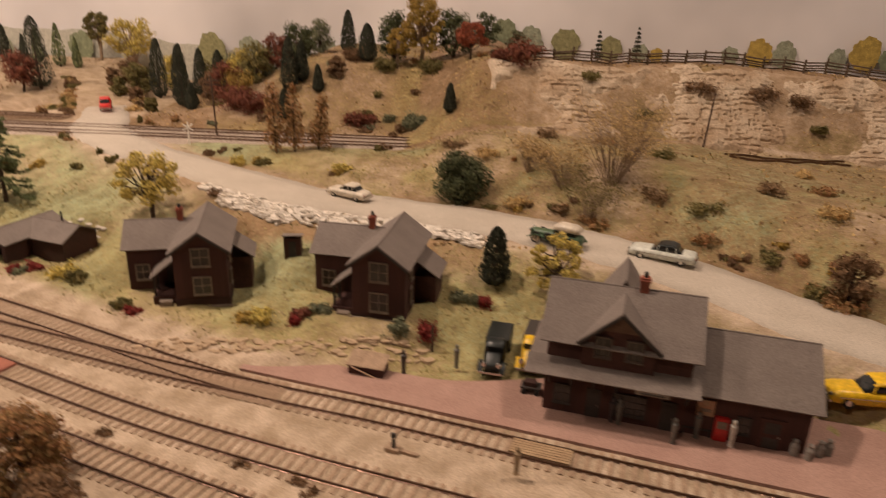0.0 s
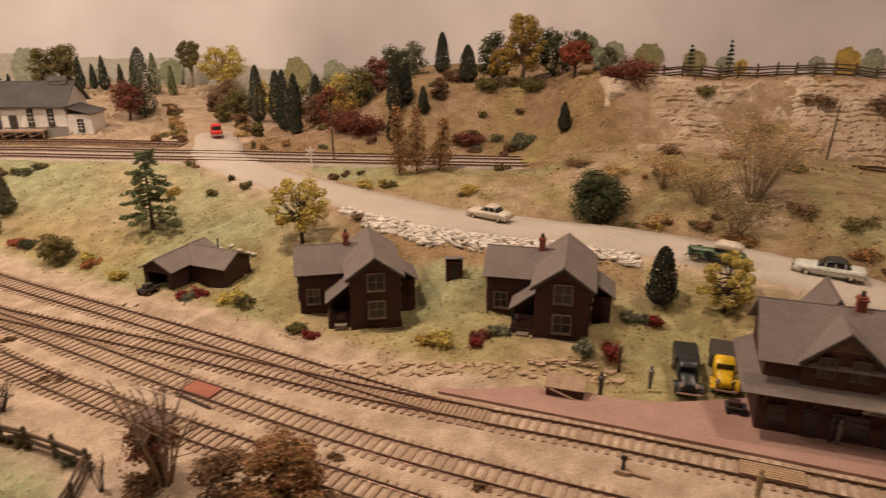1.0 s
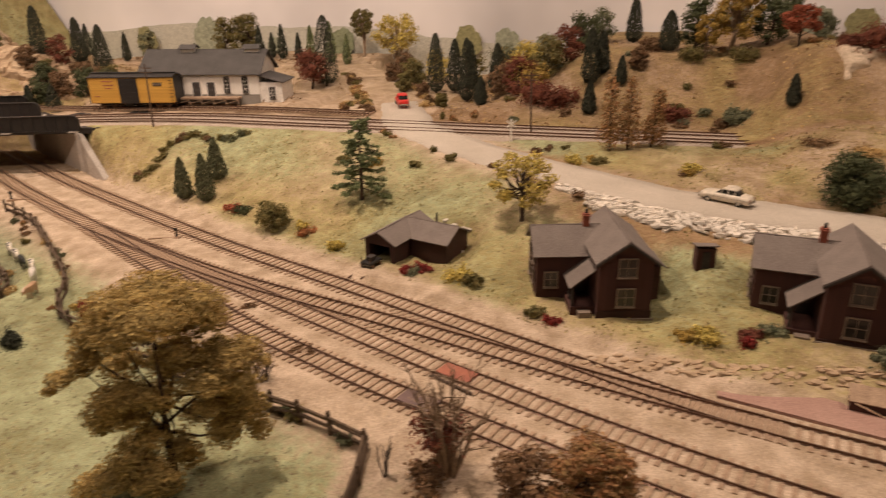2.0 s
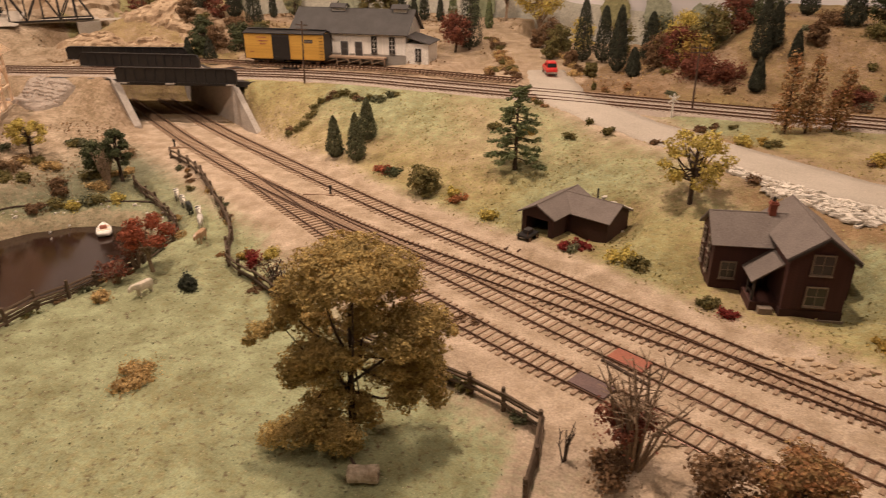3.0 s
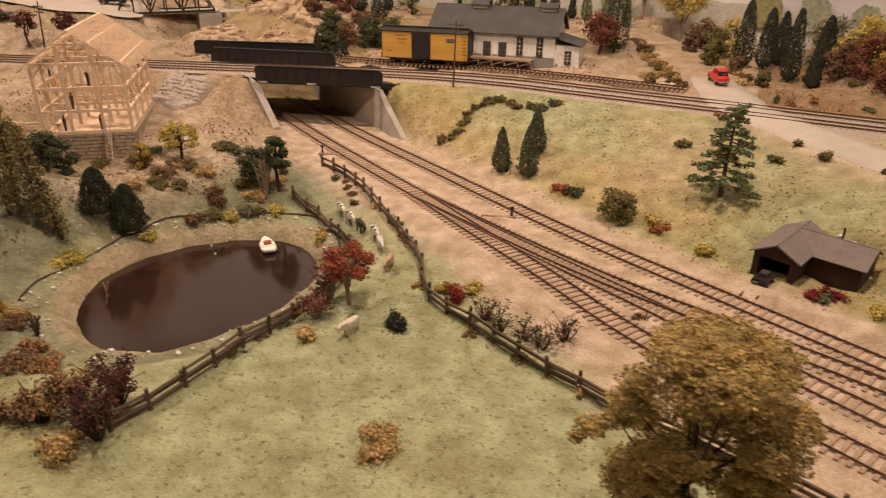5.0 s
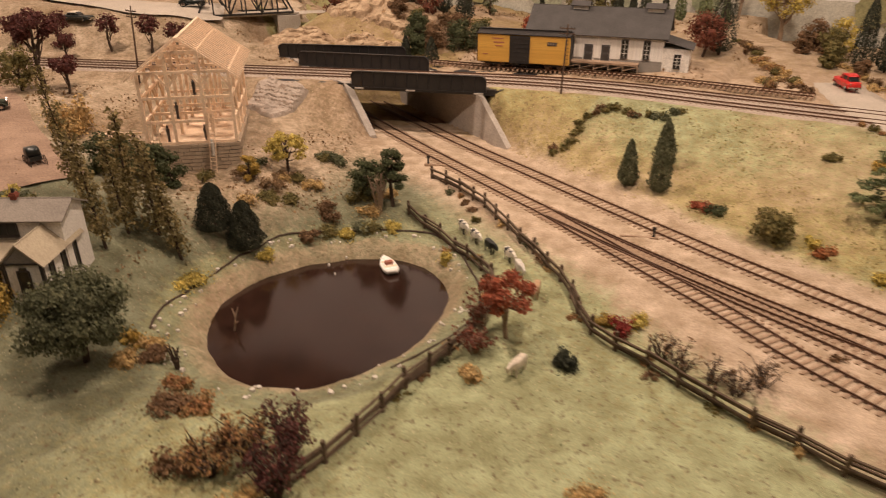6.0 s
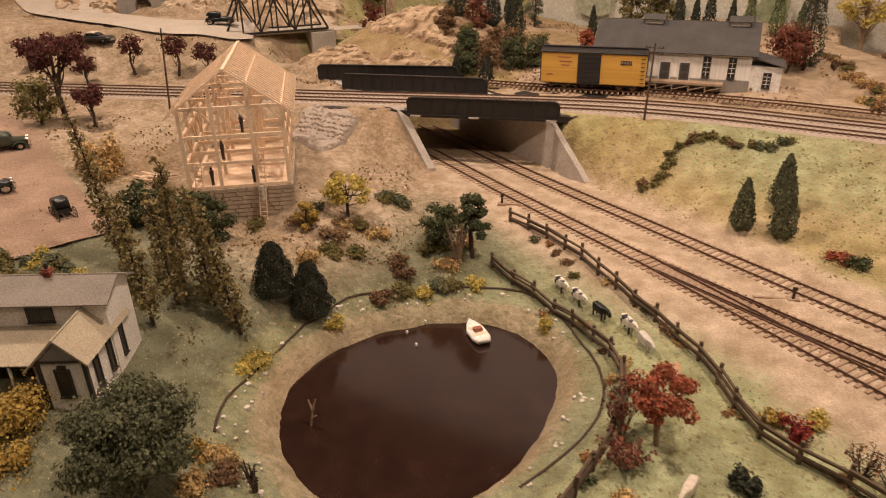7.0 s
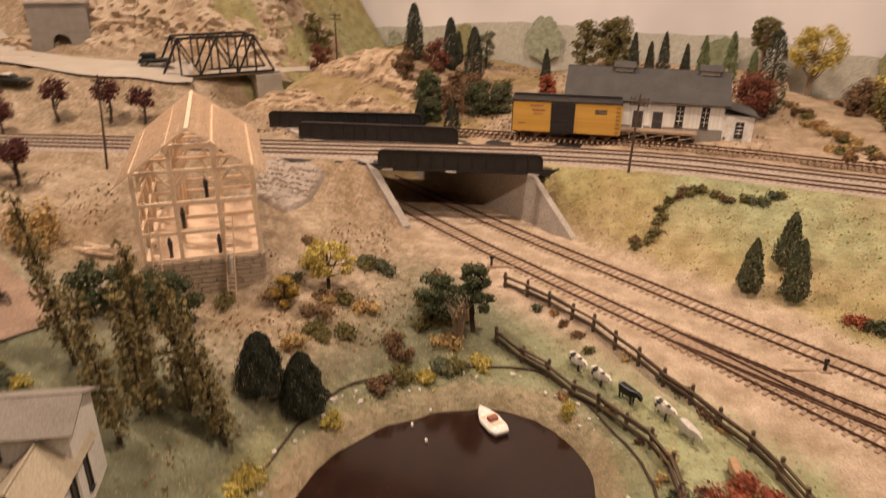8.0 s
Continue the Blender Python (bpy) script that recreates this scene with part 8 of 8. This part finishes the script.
def hollow_log(x, y, turn):
    """A short bleached log with an open bore, lying on the turf."""
    t = thing("hollow_log", pose(x, y, rough_height(x, y) + 0.0048, 0, 0, turn), "bleached hollow log lying under the meadow tree", "log")
    rng = rng_next()
    bm = bmesh.new()
    n = 12
    out = [1 + 0.16 * rng.random() for _ in range(n)]
    rings = []
    for x0, r in ((-0.008, 0.0050), (0.0, 0.0047), (0.008, 0.0053), (0.0085, 0.0039), (-0.0085, 0.0036)):
        rings.append([bm.verts.new((x0 + 0.0008 * rng.random(), r * out[j] * math.cos(j * math.tau / n), r * out[j] * math.sin(j * math.tau / n) * 0.85)) for j in range(n)])
    for a, c in zip(rings, rings[1:] + rings[:1]):
        for j in range(n):
            bm.faces.new((a[j], a[(j + 1) % n], c[(j + 1) % n], c[j]))
    bmesh.ops.recalc_face_normals(bm, faces=bm.faces)
    part("shell", bm, mat("bleached_log", (0.64, 0.54, 0.42), 0.9, (0.26, 0.18, 0.11), 220, 0.8, 0.5, 800), t)
    bm = bmesh.new()
    rod(bm, (-0.004, 0.003, 0.002), (-0.007, 0.006, 0.006), 0.0012, 0.0007, 6)
    part("broken_branch", bm, BARK, t)


hollow_log(-0.357, 0.437, 22)


# ---- platform clutter ----
def milk_can(x, y):
    bm = bmesh.new()
    for (z0, r0), (z1, r1) in (((0, 0.0026), (0.0065, 0.0026)), ((0.0065, 0.0026), (0.0085, 0.0015)), ((0.0085, 0.0015), (0.0098, 0.0019)), ((0.0098, 0.0019), (0.0106, 0.0012))):
        rod(bm, (0, 0, z0), (0, 0, z1), r0, r1, 12)
    ob = new("milk_can", mesh_of(bm, "milk_can", GREYBASE))
    ob.location = (x, y, 0.0024)
    return tagged(ob, "dull grey metal milk can on the platform", "milk can", "milk cans")


for x, y in ((0.278, 0.551), (0.285, 0.545), (0.292, 0.541), (0.300, 0.545), (0.306, 0.547)):
    milk_can(x, y)
v = thing("vending_machine", pose(0.244, 0.556, 0.0024, 0, 0, -13), "bright red vending machine against the station wall", "vending machine")
bm = boxes(((-0.0042, -0.0032, 0), (0.0042, 0.0032, 0.0165)))
bmesh.ops.bevel(bm, geom=bm.edges[:], offset=0.0006, segments=2, affect="EDGES")
part("cabinet", bm, RED, v)
part("panel", boxes(((-0.0030, -0.0036, 0.0095), (0.0030, -0.0032, 0.0145))), FRAMEW, v)
b = thing("bench", pose(0.231, 0.560, 0.0024, 0, 0, -13), "dark slatted platform bench by the station wall", "bench")
part("seat", boxes(((-0.009, -0.002, 0.0045), (0.009, 0.002, 0.0053))), DARKTRIM, b)
part("backrest", boxes(((-0.009, 0.002, 0.006), (0.009, 0.0026, 0.010))), DARKTRIM, b)
for x in (-0.008, 0.008):
    part("leg", boxes(((x - 0.0006, -0.002, 0), (x + 0.0006, 0.0026, 0.0045))), DARKTRIM, b)


def tool_crate():
    c = thing("tool_crate", pose(0.017, 0.612, 0.0015, 0, 0, -12), "low weathered brown crate with a leaning board", "crate")
    bm = bmesh.new()
    slab(bm, [(-0.014, -0.007, 0.0075), (0.014, -0.007, 0.0075), (0.014, 0.007, 0.0125), (-0.014, 0.007, 0.0125)], 0.0008)
    part("lid", bm, TIE, c, "sloping grey brown lid")
    part("body", boxes(((-0.013, -0.006, 0), (0.013, 0.006, 0.0072))), SIDING, c)
    bm = bmesh.new()
    beam(bm, (-0.010, -0.0072, 0.007), (0.008, -0.0072, 0.001), 0.0009)
    part("board", bm, TIMBER, c)


tool_crate()
o = thing("signpost", pose(0.060, 0.645, 0.001), "dark bare wooden post at the lawn's edge", "post")
bm = bmesh.new()
rod(bm, (0, 0, -0.002), (0, 0, 0.024), 0.0012, 0.0010, 7)
part("mast", bm, POLE, o)
o = thing("luggage_cart", pose(0.131, 0.598, 0.0024, 0, 0, -13), "small dark luggage cart by the station corner", "cart")
part("deck", boxes(((-0.007, -0.0045, 0.004), (0.007, 0.0045, 0.0052))), DARKTRIM, o)
part("case", boxes(((-0.005, -0.003, 0.0052), (0.003, 0.003, 0.0085))), DARKWOOD, o)
for x in (-0.0045, 0.0045):
    bm = bmesh.new()
    rod(bm, (x, -0.005, 0.002), (x, 0.005, 0.002), 0.002, 0.002, 10)
    part("wheel", bm, TYRE, o)

# ---- pond boat, ducks, driftwood ----
b = thing("rowing_boat", pose(-0.818, 0.676, -0.0372, 0, 0, 140) @ Matrix.Diagonal((1.5, 1.75, 0.95, 1.0)), "small white rowing boat moored at the pond edge", "boat")
bm = bmesh.new()
loft(bm, [section(u, 0.0045 * f, 0.0002 + 0.001 * abs(u) / 0.01, 0.0048 + 0.001 * abs(u) / 0.01) for u, f in ((-0.010, 0.7), (-0.006, 1.0), (0.003, 1.0), (0.009, 0.55), (0.012, 0.1))])
smooth(part("hull", bm, WHITE, b))
part("thwart", boxes(((-0.005, -0.0036, 0.0050), (-0.003, 0.0036, 0.0056)), ((0.002, -0.0034, 0.0050), (0.004, 0.0034, 0.0056))), TIMBER, b)
part("load", boxes(((-0.002, -0.002, 0.0050), (0.001, 0.002, 0.0085))), PLANKRED, b)
for x, y in ((-0.872, 0.652), (-0.884, 0.672), (-0.878, 0.678), (-0.855, 0.640), (-0.866, 0.672)):
    bm = bmesh.new()
    loft(bm, [section(u, 0.0011 * f, 0, z) for u, f, z in ((-0.002, 0.4, 0.0012), (-0.0005, 1, 0.0016), (0.0012, 0.8, 0.0016), (0.0018, 0.4, 0.0026))])
    ob = new("duck_figurine", mesh_of(bm, "duck_figurine", WHITE))
    ob.matrix_world = pose(x, y, max(rough_height(x, y), -0.0378), 0, 0, 900 * x)
    tagged(ob, "tiny white duck shape on the pond", "figurine", "tiny ducks")
d = thing("driftwood", pose(-0.866, 0.522, -0.038), "bleached dead branch standing in the shallow pond", "driftwood")
bm = bmesh.new()
for a, c in (((0, 0, 0), (0.001, 0.002, 0.012)), ((0.001, 0.002, 0.012), (-0.003, 0.003, 0.019)), ((0.001, 0.002, 0.012), (0.003, 0.004, 0.021)), ((0, 0.001, 0.006), (0.005, 0.001, 0.010))):
    rod(bm, a, c, 0.0010, 0.0005, 5)
part("branch", bm, PALEBARK, d)
for x, y, h in ((-0.850, 0.452, 0.018), (-0.842, 0.447, 0.015)):
    twig_bush(x, y, h, 0.010, "dead grey stump branches by the pond path", None, 5, 0, BARK, thick=1.6)


# ---- far truss bridge ----
def truss_bridge():
    a, c = Vector((-1.466, 1.050, 0.112)), Vector((-1.367, 1.184, 0.111))
    L = (c - a).length
    t = thing("truss_bridge", Matrix.Translation(a) @ Matrix.Rotation(math.atan2(c.y - a.y, c.x - a.x), 4, "Z"), "black steel through truss road bridge on a concrete pier", "bridge")
    n, h = 6, 0.054
    for y in (0.0, 0.050):
        for k in range(n):
            x0, x1 = L * k / n, L * (k + 1) / n
            bm = bmesh.new()
            if k == 0:
                beam(bm, (x0, y, 0), (x1, y, h), 0.0030)
            elif k == n - 1:
                beam(bm, (x0, y, h), (x1, y, 0), 0.0030)
            else:
                beam(bm, (x0, y, h if k % 2 else 0), (x1, y, 0 if k % 2 else h), 0.0024)
            part("diagonal", bm, BLACK, t)
            if 0 < k:
                bm = bmesh.new()
                beam(bm, (x0, y, 0), (x0, y, h), 0.0024)
                part("vertical", bm, BLACK, t)
        for z, x0, x1 in ((0, 0, L), (h, L / n, L - L / n)):
            bm = bmesh.new()
            beam(bm, (x0, y, z), (x1, y, z), 0.0032)
            part("chord", bm, BLACK, t)
    for k in range(1, n):
        bm = bmesh.new()
        beam(bm, (L * k / n, 0.0, h), (L * k / n, 0.050, h), 0.0022)
        part("strut", bm, BLACK, t)
    part("deck", boxes(((-0.01, 0.001, -0.004), (L + 0.01, 0.049, -0.001))), ROAD, t)
    part("pier", boxes(((L - 0.030, -0.006, -0.075), (L + 0.010, 0.056, -0.005))), CONCRETE, t, "tan concrete bridge pier")


truss_bridge()


def valley_road():
    bm = bmesh.new()
    rows = []
    for c, d in sampled([(-2.17, 1.12), (-1.90, 1.065), (-1.70, 1.035), (-1.58, 1.035), (-1.50, 1.060), (-1.448, 1.100)], 0.012):
        n = Vector((-d.y, d.x, 0))
        rows.append([(c.x + n.x * o, c.y + n.y * o, max(height(c.x + n.x * o, c.y + n.y * o), 0.104) + 0.0045) for o in (-0.046, -0.03, -0.015, 0.0, 0.015, 0.03, 0.046)])
    strip(bm, rows)
    tagged(new("road", mesh_of(bm, "road", ROAD)), "pale dusty valley road leading to the truss bridge", "road", kind="structure")
    bm = bmesh.new()
    rows = []
    for c, d in sampled([(-1.390, 1.205), (-1.35, 1.25), (-1.28, 1.29), (-1.18, 1.33)], 0.012):
        n = Vector((-d.y, d.x, 0))
        rows.append([(c.x + n.x * o, c.y + n.y * o, max(rough_height(c.x + n.x * o, c.y + n.y * o), 0.104) + 0.003) for o in (-0.022, 0.0, 0.022)])
    strip(bm, rows)
    tagged(new("road", mesh_of(bm, "road", ROAD)), "pale dusty road climbing from the truss bridge", "road", kind="structure")
    bm = bmesh.new()
    rows = []
    for c, d in sampled([(-1.12, 0.535), (-1.20, 0.555), (-1.30, 0.590), (-1.42, 0.640), (-1.60, 0.66), (-2.1, 0.64)], 0.012):
        n = Vector((-d.y, d.x, 0))
        rows.append([(c.x + n.x * o, c.y + n.y * o, rough_height(c.x + n.x * o, c.y + n.y * o) + 0.0022) for o in (-0.045, -0.02, 0.0, 0.02, 0.045)])
    strip(bm, rows)
    tagged(new("farm_lane", mesh_of(bm, "farm_lane", mat("pinkish_dirt_lane", (0.38, 0.26, 0.185), 0.95, (0.25, 0.165, 0.115), 24, 0.9, 0.6, 500))), "pinkish dirt farm lane", "lane", kind="structure")


valley_road()


def stone_portal():
    """A stone headwall with an arched bore, seated in the far cliff."""
    x, y = -1.752, 1.125
    t = thing("stone_portal", pose(x, y, height(x, y) - 0.004, 0, 0, 38), "brown stone tunnel portal in the far hill", "tunnel portal", kind="structure")
    r, hi, wide, jamb = 0.014, 0.075, 0.046, 0.012
    bm = bmesh.new()
    n = 12
    for k in range(n):
        a, c = -r + 2 * r * k / n, -r + 2 * r * (k + 1) / n
        za, zc = jamb + math.sqrt(max(0, r * r - a * a)), jamb + math.sqrt(max(0, r * r - c * c))
        f = [bm.verts.new(p) for p in ((a, 0, za), (c, 0, zc), (c, 0, hi), (a, 0, hi), (a, 0.03, za), (c, 0.03, zc))]
        bm.faces.new(f[:4])
        bm.faces.new((f[0], f[1], f[5], f[4]))
    for s in (-1, 1):
        box(bm, (min(s * r, s * wide), 0, -0.01), (max(s * r, s * wide), 0.03, hi))
    part("wall", bm, GREYBASE, t)
    part("coping", boxes(((-wide - 0.002, -0.003, hi), (wide + 0.002, 0.032, hi + 0.004))), CONCRETE, t)
    # black sheet behind the arch, its colour giving the tunnel's darkness
    part("bore", boxes(((-r, 0.026, -0.01), (r, 0.030, jamb + r))), NIGHT, t, "black panel standing in for the shade inside the bore")


stone_portal()

# garden beside the farm lane
for k in range(9):
    bush(-1.150 + 0.010 * k, 0.478 + 0.006 * math.sin(k), 0.020, 0.013, "olive", "clipped olive hedge of the farm garden", 420, 0.0024)
for k in range(10):
    bush(-1.120 + 0.011 * (k % 5), 0.496 + 0.012 * (k // 5), 0.016, 0.010, ("grey", "yellow", "grey", "olive")[k % 4], "leafy row of garden vegetables", 300, 0.0022)
rng_l = rng_next()
for k in range(7):
    bm = bmesh.new()
    a = Vector((-1.20 + 0.02 * rng_l.random(), 0.652 + 0.012 * rng_l.random(), 0))
    w = rng_l.random() * 0.8
    rod(bm, (0, 0, 0.002 + 0.001 * k), (0.030 * math.cos(w), 0.030 * math.sin(w), 0.002 + 0.001 * k), 0.0011, 0.0010, 6)
    ob = new("lumber", mesh_of(bm, "lumber", TIMBER))
    ob.location = (a.x, a.y, rough_height(a.x, a.y))
    tagged(ob, "loose pale timber stacked beside the barn", "lumber", "barn lumber")


# ---- painted backdrop and the room ----
def painted(name, colour, fade=0.62):
    return mat(name, colour, 0.95, tuple(c * fade for c in colour), 130, 0.9, 0.0, 500)


def build_painting():
    """Flat trees and hills painted on the backdrop."""
    sky = bpy.data.objects["backdrop"]
    rng = rng_next()
    hills = painted("painted_hills", (0.56, 0.54, 0.46), 0.86)
    bm = bmesh.new()
    rows = []
    for k in range(140):
        x = -1.9 + 2.8 * k / 139
        z = 0.128 + 0.022 * (1 - step(x, -0.7, -0.3)) - 0.05 * step(x, 0.1, 0.3) + 0.010 * math.sin(x * 5) + 0.012 * noise.noise(Vector((x * 4, 0, 2))) + 0.004 * noise.noise(Vector((x * 25, 0, 4)))
        rows.append([(x, 1.617, -0.02), (x, 1.617, z)])
    strip(bm, rows)
    part("painted_hills", bm, hills, sky, "hazy painted green hills")
    kinds = [painted("painted_green_tree", (0.28, 0.31, 0.19)), painted("painted_pale_tree", (0.38, 0.40, 0.29)), painted("painted_yellow_tree", (0.58, 0.41, 0.10)), painted("painted_olive_tree", (0.34, 0.32, 0.16))]
    spec = [(0.254, 0.043, 3), (0.343, 0.034, 3), (0.05, 0.050, 1), (0.131, 0.052, 0), (0.182, 0.044, 1), (0.433, 0.020, 2), (0.40, 0.025, 1), (0.576, 0.026, 1), (0.631, 0.038, 2), (0.68, 0.036, 1), (0.782, 0.028, 1), (0.834, 0.046, 2), (0.88, 0.030, 0), (-0.30, 0.045, 1), (-0.38, 0.055, 1), (-0.46, 0.060, 3), (-0.22, 0.050, 1)]
    spec += [(-1.85 + 0.16 * k, 0.035 + 0.02 * (k % 3), (1, 1, 0, 1, 3)[k % 5]) for k in range(8)]
    for j, (x, h, k) in enumerate(spec):
        bm = bmesh.new()
        base = 0.134 if x > 0 else 0.100
        h *= 1.35 if x > 0 else 1.0
        n = 60
        wob = [1 + 0.06 * math.sin(3 * q * math.tau / n + j) + 0.05 * math.sin(7 * q * math.tau / n + 2 * j) + 0.04 * math.sin(13 * q * math.tau / n + 5 * j) + 0.07 * rng.random() for q in range(n)]
        ring = [bm.verts.new((x + h * 0.46 * wob[q] * math.cos(q * math.tau / n), 1.615 - 0.0004 * j, base + h * 0.45 + h * 0.52 * wob[q] * math.sin(q * math.tau / n))) for q in range(n)]
        bm.faces.new(ring)
        part("painted_tree", bm, kinds[k], sky)


build_painting()


def build_room():
    plaster = mat("room_plaster", (0.30, 0.26, 0.22), 0.95, None, 3, 0.3, 0.0, 20)
    dark = mat("dark_carpet", (0.09, 0.07, 0.06), 0.95, None, 8, 0.5, 0.1, 200)
    tagged(new("floor", mesh_of(boxes(((-3.2, -2.2, -1.10), (2.4, 2.2, -1.05))), "floor", dark)), "dark carpeted room floor", "floor", kind="structure")
    tagged(new("ceiling", mesh_of(boxes(((-3.2, -2.2, 1.42), (2.4, 2.2, 1.47))), "ceiling", plaster)), "plain plaster room ceiling", "ceiling", kind="structure")
    for name, a, b in (("wall_south", (-3.2, -2.2, -1.05), (2.4, -2.15, 1.42)), ("wall_north", (-3.2, 2.15, -1.05), (2.4, 2.2, 1.42)), ("wall_west", (-3.2, -2.15, -1.05), (-3.15, 2.15, 1.42)), ("wall_east", (2.35, -2.15, -1.05), (2.4, 2.15, 1.42))):
        tagged(new(name, mesh_of(boxes((a, b)), name, plaster)), "plain plaster room wall", "wall", kind="structure")
    tagged(new("layout_fascia", mesh_of(boxes(((-2.2, 0.296, -0.40), (1.4, 0.3005, -0.016))), "layout_fascia", DARKWOOD)), "dark wooden front board of the layout table", "fascia", kind="structure")


build_room()
